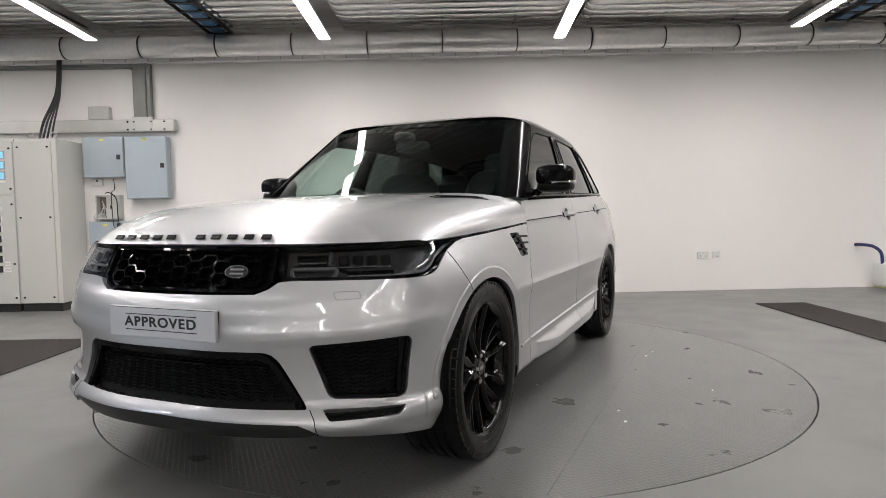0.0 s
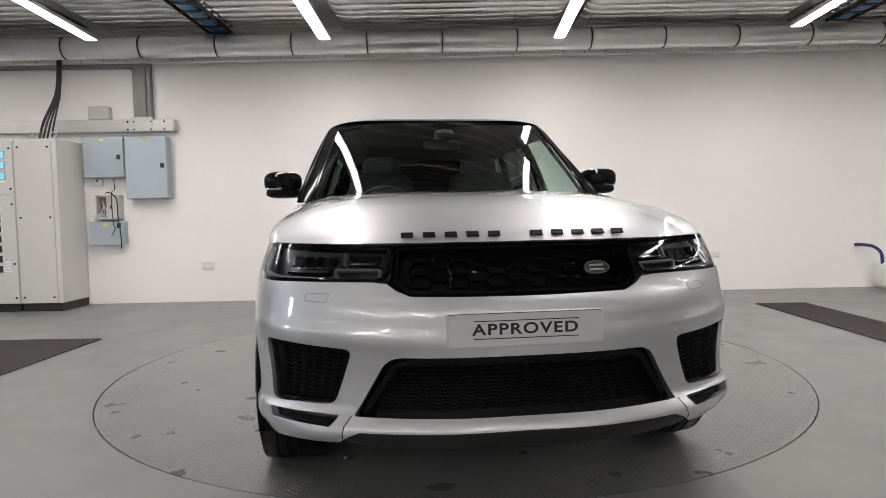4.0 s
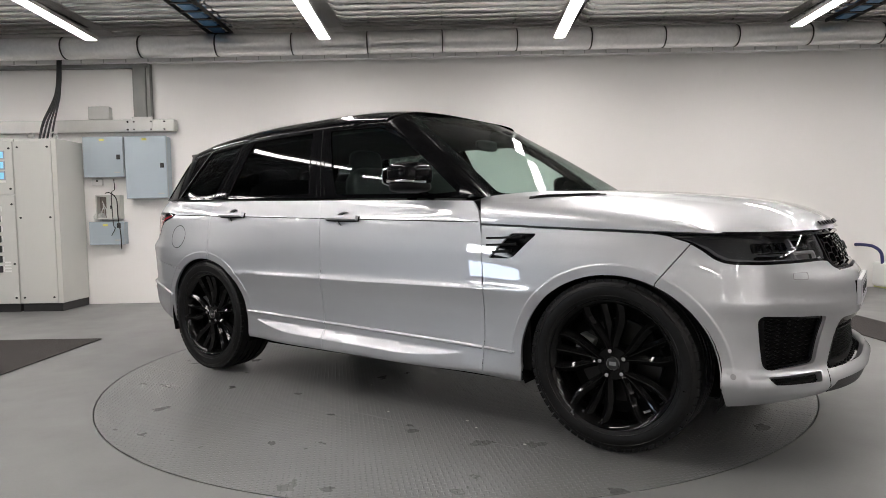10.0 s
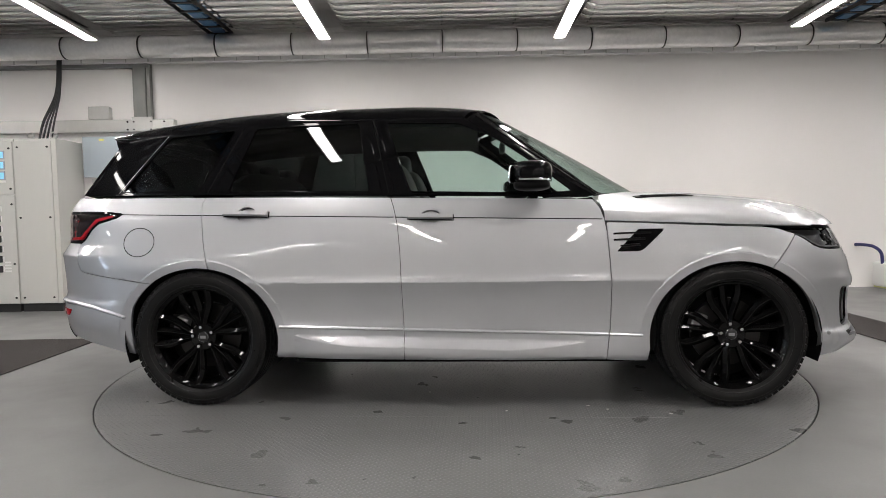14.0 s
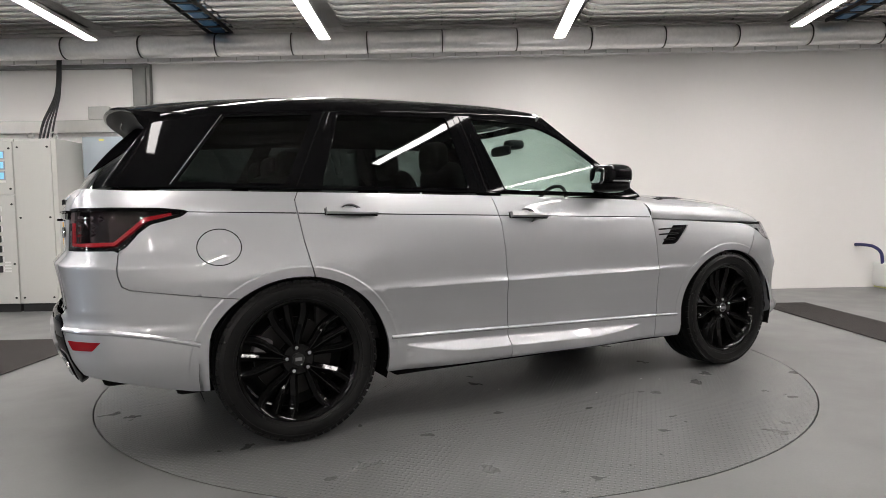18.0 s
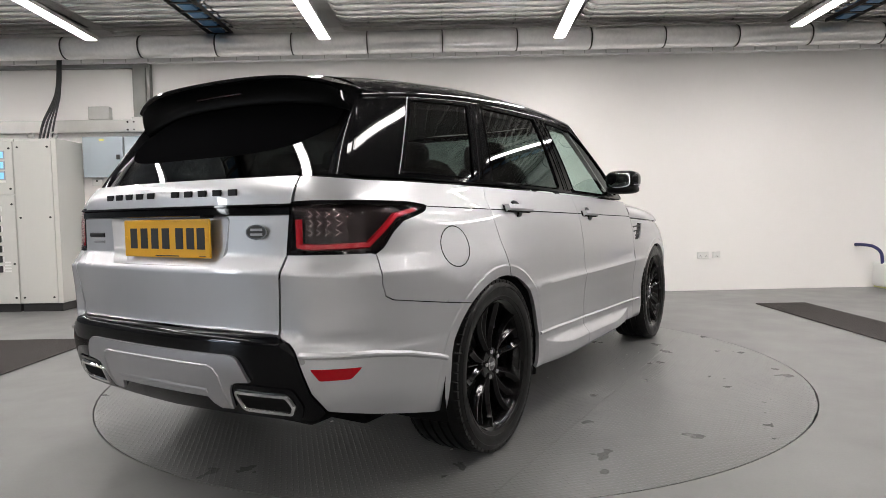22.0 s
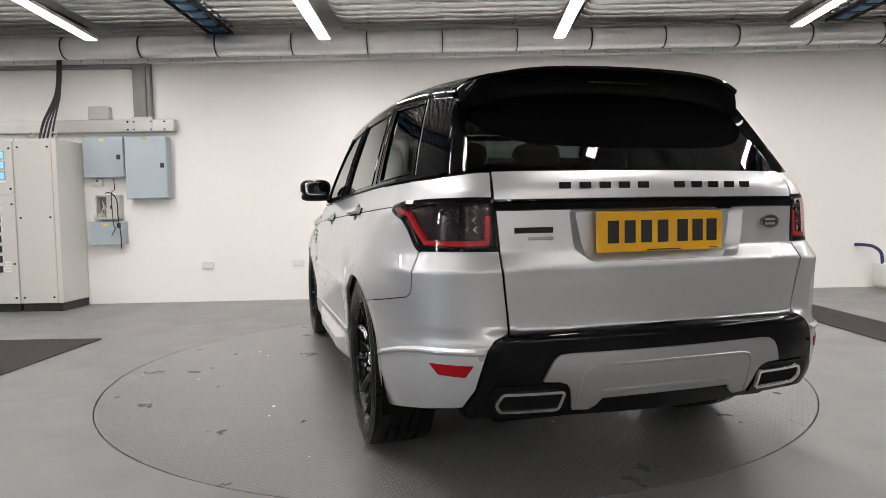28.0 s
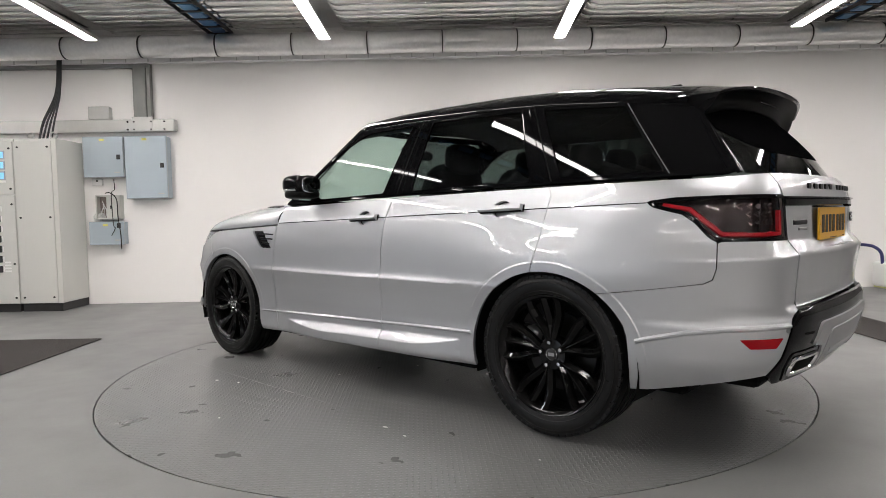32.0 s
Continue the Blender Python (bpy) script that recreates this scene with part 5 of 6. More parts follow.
        patch("parking_sensor", skin, sided([(at_x(1.955) + 0.011 * math.cos(a), 0.395 + 0.011 * math.sin(a)) for a in np.linspace(0, 6.0, 14)], s), M_ATLAS, bumper, (), 0.02, 0.003, -0.0015)
        ribbon("lip_joint", skin, sided([FY(0.575, 0.392), FY(0.592, 0.36), FY(0.60, 0.305)], s), 0.004, 0.0016, M_LINER, bumper)
    back = patch("lower_intake", skin, intake, M_SATIN, bumper, (), 0.04, 0, 0.055, "black lower intake mesh")
    V, Fc = [], []
    for k in range(17):
        z = 0.402 + k * 0.0112
        b = 0.555 - 0.11 * (z - 0.39) / 0.2
        ys = np.linspace(-b, b, 41)
        ribbon("", skin, [(math.copysign(front_y(abs(y)), y), z + 0.0028 * (-1) ** i) for i, y in enumerate(ys)], 0.005, 0.010, None, None, -0.048, into=(V, Fc), step=0.04)
    mesh_object("mesh_insert", V, Fc, M_SATIN, back)
    frame_line = rounded([FY(0.425, 0.572), (-front_y(0.425), 0.572), (-front_y(0.54), 0.400), FY(0.54, 0.400)], [0.05, 0.05, 0.03, 0.03])
    frame_line = [FY(0.54, 0.398)] + frame_line[:10] + [(-front_y(0.54), 0.398)]
    ribbon("intake_frame", skin, frame_line, 0.034, 0.018, M_GLOSS, bumper, -0.030, False, 0.02, "gloss black intake frame")
    for z, y in ((0.556, 0.415), (0.528, 0.425)):
        ribbon("intake_blade", skin, [FY(y, z), FY(y / 2, z), (0.0, z), (-front_y(y / 2), z), (-front_y(y), z)], 0.014, 0.012, M_GLOSS, bumper, -0.040, False, 0.03, "gloss black blade across the intake", taper=0.3)
    # chin under the lip
    patch("chin", skin, sym_front([(0.0, 0.349), FY(0.54, 0.343), FY(0.575, 0.327), FY(0.60, 0.30), FY(0.56, 0.289), (0.0, 0.285)]), M_CHIN, car, (), 0.03, 0.01, 0.008, "black underside of the front bumper")
    # grille
    half = [(0.0, 0.953), FY(0.30, 0.954), FY(0.462, 0.955), FY(0.462, 0.834), FY(0.43, 0.808), FY(0.38, 0.791), (0.0, 0.787)]
    grille = patch("grille", skin, sym_front(half), M_GLOSS, car, (), 0.03, 0.01, 0.040, "gloss black honeycomb grille")
    V, Fc = [], []
    tip, flat, rise = 0.044, 0.026, 0.0215
    edges = set()
    for c in range(-6, 7):
        for r in range(5):
            y0, z0 = c * (tip + flat), 0.950 - rise * (c % 2) - 2 * rise * r
            six = [(y0 + a, z0 + b) for a, b in ((tip, 0), (flat, rise), (-flat, rise), (-tip, 0), (-flat, -rise), (flat, -rise))]
            for a, b in zip(six, six[1:] + six[:1]):
                edges.add(tuple(sorted(((round(a[0], 4), round(a[1], 4)), (round(b[0], 4), round(b[1], 4))))))
    for a, b in sorted(edges):
        low = 0.800 + max(0.0, max(abs(a[0]), abs(b[0])) - 0.37) * 0.62
        if max(abs(a[0]), abs(b[0])) > 0.436 or max(a[1], b[1]) > 0.947 or min(a[1], b[1]) < low:
            continue
        ribbon("", skin, [(math.copysign(front_y(abs(y)), y), z) for y, z in (a, b)], 0.012, 0.024, None, None, -0.036, False, 0.05, into=(V, Fc), taper=0.45)
    mesh_object("honeycomb", V, Fc, M_GLOSS, grille)
    rim_line = [FY(0.437, 0.946), (-front_y(0.437), 0.946), (-front_y(0.437), 0.842), (-front_y(0.405), 0.812), (-front_y(0.37), 0.800), FY(0.37, 0.800), FY(0.405, 0.812), FY(0.437, 0.842)]
    ribbon("grille_frame", skin, rim_line, 0.016, 0.018, M_GLOSS, grille, -0.022, True, 0.03, "gloss black grille frame")
    badge(grille, skin, front_y(0.29), 0.868, 0.050, 0.021, -0.012)
    # headlamps
    for s in (1, -1):
        loop = [FY(0.468, 0.954), FY(0.70, 0.957), FY(0.84, 0.959), X(1.90, 0.961), X(1.75, 0.964), X(1.636, 0.964), X(1.66, 0.953), X(1.72, 0.942), X(1.795, 0.921), X(1.848, 0.892), X(1.888, 0.862), X(1.926, 0.846), X(1.97, 0.840), FY(0.865, 0.838), FY(0.80, 0.838), FY(0.52, 0.838), FY(0.480, 0.846), FY(0.466, 0.870)]
        lamp = patch("headlamp", skin, sided(loop, s), M_LAMP_BACK, car, (), 0.025, 0.02, 0.060, "smoked headlamp with grey light guides")
        patch("lens", skin, sided(loop, s), G_LAMP, lamp, (), 0.025, 0.0, 0.003, "clear smoked lens")
        ribbon("light_guide", skin, sided(rounded([FY(0.495, 0.882), FY(0.665, 0.884), FY(0.650, 0.848), FY(0.505, 0.846)], 0.016), s), 0.014, 0.012, M_GUIDE, lamp, -0.035, True, 0.015, "grey light guide loop")
        ribbon("light_guide", skin, sided([FY(0.70, 0.850), FY(0.86, 0.852), X(1.945, 0.860), X(1.90, 0.880), X(1.86, 0.908), X(1.78, 0.938), X(1.70, 0.952)], s), 0.013, 0.010, M_GUIDE, lamp, -0.028, False, 0.015, "grey light guide strip")
        ribbon("lamp_border", skin, sided(loop, s), 0.022, 0.004, M_GLOSS, lamp, -0.010, True, 0.012, "gloss black lamp border")
        ribbon("divider", skin, sided([FY(0.640, 0.944), FY(0.634, 0.900)], s), 0.012, 0.020, M_GUIDE, lamp, -0.050)
        ribbon("shelf", skin, sided([FY(0.50, 0.893), FY(0.66, 0.893), FY(0.70, 0.872), FY(0.85, 0.872)], s), 0.012, 0.020, M_GLOSS, lamp, -0.055, False, 0.02, "gloss black shelf between the lamp units")
        for r in range(2):
            for k in range(7):
                y = 0.702 + k * 0.020 + 0.006 * r
                ribbon("reflector_facet", skin, sided([FY(y, 0.861 + 0.013 * r), FY(y + 0.012, 0.861 + 0.013 * r)], s), 0.008, 0.006, M_FACET, lamp, -0.046, False, 0.02, "smoky chrome facet", taper=0.4)
        patch("side_unit", skin, sided(rounded([FY(0.505, 0.938), FY(0.625, 0.940), FY(0.620, 0.903), FY(0.515, 0.902)], 0.008), s), M_GLOSS, lamp, (), 0.02, 0.012, 0.045, "dark inner lamp unit")
        for k in range(4):
            y = 0.665 + k * 0.048
            pod = patch("projector", skin, sided(rounded([FY(y, 0.935), FY(y + 0.038, 0.936), FY(y + 0.038, 0.898), FY(y, 0.897)], 0.008), s), M_SATIN, lamp, (), 0.02, 0.02, 0.045, "dark lamp module")
            patch("module_glass", skin, sided(rounded([FY(y + 0.005, 0.930), FY(y + 0.033, 0.931), FY(y + 0.033, 0.903), FY(y + 0.005, 0.902)], 0.006), s), M_GLOSS, pod, (), 0.02, 0.0, 0.037)
        ribbon("bezel", skin, sided([FY(0.52, 0.905), FY(0.64, 0.907), FY(0.66, 0.89), FY(0.84, 0.89)], s), 0.006, 0.008, M_CHROME, lamp, -0.040, False, 0.02)
    # front plate with its holder
    pl = part("front_plate", box(2.334, 2.352, -0.262, 0.262, 0.624, 0.738, 0.004), M_PLATE, car, "silver front plate lettered APPROVED")
    part("plate_holder", box(2.318, 2.3335, -0.258, 0.258, 0.63, 0.732, 0.003), M_SATIN, pl)
    for z in (0.652, 0.710):
        part("plate_line", box(2.352, 2.3526, -0.176, 0.178, z - 0.0015, z + 0.0015), M_INK, pl)
    part("plate_line", box(2.352, 2.3526, -0.258, 0.258, 0.7335, 0.7355), M_INK, pl)
    lettering("APPROVED", pl, (2.3528, -0.002, 0.681), 0.050, 1.28)


def lettering(text, parent, at, size, stretch):
    """Words in the built-in font, facing forward."""
    cu = bpy.data.curves.new("letters", "FONT")
    cu.body, cu.size, cu.align_x, cu.align_y, cu.extrude, cu.space_character, cu.offset = text, size, "CENTER", "CENTER", 0.0006, 1.16, 0.0012
    tmp = new("letters_source", cu)
    bpy.context.view_layer.update()
    me = bpy.data.meshes.new_from_object(tmp.evaluated_get(bpy.context.evaluated_depsgraph_get()))
    bpy.data.objects.remove(tmp)
    me.materials.clear()
    me.materials.append(M_INK)
    me.transform(Matrix.Translation(at) @ Matrix.Rotation(radians(90), 4, "Z") @ Matrix.Rotation(radians(90), 4, "X") @ Matrix.Diagonal((stretch, 1, 1, 1)))
    ob = new("plate_lettering", me)
    ob.parent = parent
    return ob


def badge(parent, chart, u, z, w, h, base):
    loop = [(u + w * math.cos(a), z + h * math.sin(a)) for a in np.linspace(0, 2 * math.pi, 28, endpoint=False)]
    b = patch("badge", chart, loop, M_DARK, parent, (), 0.02, 0.012, -base - 0.008, "dark oval badge with a silver rim")
    ribbon("badge_rim", chart, loop, 0.006, 0.003, M_CHROME, b, base + 0.007, True, 0.02, "silver rim")
    for dz in (-0.35, 0.35):
        ribbon("badge_bar", chart, [(u - w * 0.6, z + dz * h), (u + w * 0.6, z + dz * h)], h * 0.36, 0.0008, M_ATLAS, b, base + 0.008)


def letters(parent, place, half, where):
    """The maker's lettering as plain black bars, one for each character."""
    n = 11
    for k in range(n):
        if k == 5:
            continue
        y = half - (2 * half) * (k + 0.5) / n
        if where == "hood":
            # stand on the slope of the bonnet
            w = 0.042
            t, ww = 0.975, math.asin(min(1, (abs(y) / 0.93) ** (1 / 0.52))) / (math.pi / 2)
            p = hood(np.array([0.972, 0.990]), np.array([ww, ww]))
            a, b = Vector(p[0]), Vector(p[1])
            d = (b - a).normalized()
            c = (a + b) / 2
            c.y = math.copysign(c.y, y)
            d.y = 0
            d.normalize()
            up = Vector((0, 1, 0))
            nrm = d.cross(up)
            rot = Matrix((d, up, nrm)).transposed().to_4x4()
            part("letter_bar", box(-0.010, 0.010, -w / 2, w / 2, 0.0, 0.006, 0.0015, m=Matrix.Translation(Vector((c.x, y, c.z))) @ rot), M_LETTER, parent, "plain black letter bar")
        else:
            q = skin(np.array([rear_y(abs(y))]), np.array([1.150]))[0]
            part("letter_bar", box(q[0] - 0.005, q[0] + 0.004, y - 0.021, y + 0.021, 1.139, 1.162, 0.0015), M_LETTER, parent, "plain black letter bar")


def build_rear():
    # tailgate
    half = [(HALF, 1.203), RY(0.40, 1.203), RY(0.646, 1.203), RY(0.636, 1.10), RY(0.6185, 0.93), RY(0.605, 0.80), RY(0.594, 0.70), RY(0.590, 0.656), (HALF, 0.660)]
    recess = rounded([RY(0.366, 1.066), (2 * HALF - rear_y(0.366), 1.066), (2 * HALF - rear_y(0.350), 0.932), (2 * HALF - rear_y(0.300), 0.886), RY(0.300, 0.886), RY(0.350, 0.932)], 0.02)
    floor_line = rounded([RY(0.330, 1.060), (2 * HALF - rear_y(0.330), 1.060), (2 * HALF - rear_y(0.305), 0.936), (2 * HALF - rear_y(0.272), 0.904), RY(0.272, 0.904), RY(0.305, 0.936)], 0.02)
    gate = patch("tailgate", skin, sym_rear(half), M_PAINT, car, [recess], 0.026, 0.02, lines=[[RY(y, z) for y in np.linspace(0.585, 0.0, 30)] + [(2 * HALF - rear_y(y), z) for y in np.linspace(0.02, 0.585, 29)] for z in (0.850, 0.860, 0.8645, 0.8685, 0.873, 0.884, 0.918, 0.926, 0.933, 0.942)])
    patch("plate_recess", skin, floor_line, M_PAINT, gate, (), 0.03, 0.0, 0.032, "silver number plate recess")
    bevel_ring("recess_bevel", skin, recess, floor_line, 0.032, M_PAINT, gate)
    bar = [RY(0.638, 1.086), RY(0.40, 1.087), (HALF, 1.088), (2 * HALF - rear_y(0.40), 1.087), (2 * HALF - rear_y(0.638), 1.086)]
    ribbon("tail_bar", skin, [(u, z - 0.006) for u, z in bar], 0.032, 0.010, M_GLOSS, gate, -0.002, False, 0.03, "gloss black tail bar", taper=0.75)
    ribbon("tail_bar_lip", skin, [(u, z + 0.013) for u, z in bar], 0.015, 0.020, M_GLOSS, gate, -0.002, False, 0.03, "gloss black lip over the tail bar", taper=0.45)
    part("grip_housing", box(-2.456, -2.43, -0.285, -0.235, 1.060, 1.072, 0.005), M_GLOSS, gate, "camera and grip housing")
    letters(gate, None, 0.408, "rear")
    x = -2.425
    pl = part("number_plate", box(x - 0.010, x, -0.26, 0.26, 0.912, 1.058, 0.005), M_YELLOW, gate, "yellow rear plate with plain dark bars")
    for y in (0.195, 0.128, 0.061, -0.006, -0.088, -0.152, -0.212):
        part("plate_bar", box(x - 0.0115, x - 0.0098, y - 0.022, y + 0.022, 0.945, 1.025, 0.0004), M_INK, pl)
    for y in (0.243, -0.243):
        part("plate_screw", lathe([(0.0, -0.0135), (0.006, -0.013), (0.008, -0.010)], 12, "x", m=Matrix.Translation((x, y, 0.985))), M_YELLOW, pl, "", True)
    part("plate_bar", box(x - 0.0112, x - 0.0098, -0.235, -0.200, 0.919, 0.922), M_INK, pl)
    part("plate_bar", box(x - 0.0112, x - 0.0098, -0.08, 0.06, 0.917, 0.921), M_INK, pl)
    badge(gate, skin, 2 * HALF - rear_y(0.495), 1.008, 0.046, 0.024, 0.0)
    for y0, y1, z in ((0.567, 0.425, 0.998), (0.518, 0.425, 0.970)):
        q = skin(np.array([rear_y((y0 + y1) / 2)]), np.array([z]))[0]
        ribbon("model_bar", skin, [RY(y0, z), RY(y1, z)], 0.020 if z > 0.98 else 0.012, 0.004, M_LETTER if z > 0.98 else M_ATLAS, gate, label="plain dark model badge bar")
    # tail lamps
    for s in (1, -1):
        loop = [RY(0.643, 1.106), RY(0.72, 1.108), X(-2.25, 1.108), X(-2.05, 1.104), X(-1.938, 1.093), X(-1.965, 1.076), X(-2.035, 1.057), X(-2.085, 1.045), X(-2.135, 1.008), X(-2.185, 0.95), X(-2.21, 0.934), RY(0.76, 0.934), RY(0.626, 0.934)]
        lamp = patch("tail_lamp", skin, sided(loop, s), M_TAIL_BACK, car, (), 0.025, 0.02, 0.028, "smoked tail lamp with red light guides")
        patch("lens", skin, sided(loop, s), G_TAIL, lamp, (), 0.025, 0.0, -0.001, "smoked red lens")
        ribbon("light_guide", skin, sided([RY(0.662, 1.05), RY(0.664, 0.957), RY(0.74, 0.954), X(-2.235, 0.958), X(-2.17, 1.01), X(-2.11, 1.062), X(-2.0, 1.083)], s), 0.022, 0.014, M_LED_RED, lamp, -0.020, False, 0.012, "red light guide")
        ribbon("lamp_border", skin, sided(loop, s), 0.020, 0.004, M_GLOSS, lamp, -0.003, True, 0.012, "gloss black lamp border")
        # rows of small chevron facets between the guides
        for r, (z, n) in enumerate(((1.068, 5), (1.036, 4), (1.004, 4))):
            for k in range(n):
                y = 0.700 + k * 0.030 + 0.004 * (r % 2)
                ribbon("reflector_facet", skin, sided([RY(y + 0.004, z - 0.010), RY(y + 0.018, z), RY(y + 0.004, z + 0.010)], s), 0.010, 0.010, M_FACET, lamp, -0.024, False, 0.02, "smoky chrome facet", taper=0.3)
        ribbon("divider", skin, sided([RY(0.765, 1.095), RY(0.772, 0.965)], s), 0.006, 0.012, M_GLOSS, lamp, -0.024)
    # bumper
    half = [(HALF, 0.652), RY(0.596, 0.648), RY(0.640, 0.626), RY(0.662, 0.60), RY(0.704, 0.46), RY(0.752, 0.390), RY(0.72, 0.352), (HALF, 0.335)]
    bumper = patch("rear_bumper", skin, sym_rear(half), M_GLOSS, car, (), 0.03, 0.03, -0.004, "gloss black rear bumper")
    half = [(HALF, 0.580), RY(0.395, 0.580), RY(0.425, 0.577), RY(0.445, 0.563), RY(0.458, 0.545), RY(0.483, 0.492), RY(0.425, 0.487), RY(0.398, 0.477), RY(0.382, 0.452), RY(0.366, 0.378), RY(0.305, 0.374), RY(0.280, 0.390), RY(0.262, 0.417), (HALF, 0.420)]
    skid = patch("skid_plate", skin, sym_rear(half), M_SKID, bumper, (), 0.026, 0.02, -0.016, "satin silver skid plate")
    dish = [RY(0.352, 0.385), RY(0.342, 0.505), RY(0.325, 0.528), RY(0.300, 0.536), (HALF, 0.538)]
    dish = dish + [(2 * HALF - u, z) for u, z in reversed(dish[:-1])]
    ribbon("skid_edge", skin, dish, 0.018, 0.006, M_SKID, skid, 0.013, False, 0.012, taper=0.35)
    ribbon("skid_fold", skin, [RY(0.270, 0.440), (HALF, 0.444), (2 * HALF - rear_y(0.270), 0.440)], 0.030, 0.004, M_SKID, skid, 0.014, False, 0.03, taper=0.3)
    for s in (1, -1):
        def at(lp):
            return [(u, z) if s > 0 else (2 * HALF - u, z) for u, z in lp]
        loop = rounded([RY(0.404, 0.449), RY(0.622, 0.449), RY(0.648, 0.410), RY(0.632, 0.382), RY(0.418, 0.382)], 0.014)
        sur = patch("exhaust_surround", skin, at(rounded([RY(0.392, 0.478), RY(0.65, 0.474), RY(0.685, 0.41), RY(0.66, 0.352), RY(0.40, 0.352)], 0.02)), M_GLOSS, bumper, (), 0.03, 0.03, -0.009, "gloss black exhaust surround")
        ribbon("exhaust_trim", skin, at(loop), 0.017, 0.010, M_CHROME, sur, 0.008, True, 0.015, "chrome exhaust finisher")
        patch("exhaust_opening", skin, at(loop), M_LINER, sur, (), 0.03, 0.0, -0.011)


build_sides()
build_front()
build_rear()
# ---- the car: cabin, roof, glass ----
def grid_part(name, fn, us, vs, mat, parent, label="", flip=False, thick=None):
    U, Vv = np.meshgrid(us, vs, indexing="ij")
    p = fn(U.ravel(), Vv.ravel())
    n, m = len(us), len(vs)
    F = [(i * m + j, i * m + j + 1, (i + 1) * m + j + 1, (i + 1) * m + j) for i in range(n - 1) for j in range(m - 1)]
    q = p[np.array(F)]
    nr = np.cross(q[:, 1] - q[:, 0], q[:, 2] - q[:, 0])
    mid = q.mean(1)
    core = np.stack([np.clip(mid[:, 0], -1.3, 0.4), 0 * mid[:, 0], np.full(len(mid), 0.9)], -1)
    if (nr * (mid - core)).sum() < 0:
        F = [f[::-1] for f in F]
    return mesh_object(name, p, F, mat, parent, label, True)


def a_pillar(v, k):
    """Between the windscreen's edge (k = 0) and the door glass (k = 1)."""
    v, k = np.asarray(v, float), np.asarray(k, float)
    p0 = screen(np.full_like(v, 1.0), v)
    xx, zz = 0.745 + (0.045 - 0.745) * v - 0.02 * np.sin(np.pi * v), 1.140 + (1.596 - 1.140) * v
    p1 = side_glass(xx, zz)
    b = 0.016 * np.sin(np.pi * k)
    return p0 + (p1 - p0) * k[..., None] + np.stack([b * 0.5, b * 0.8, b * 0.3], -1)


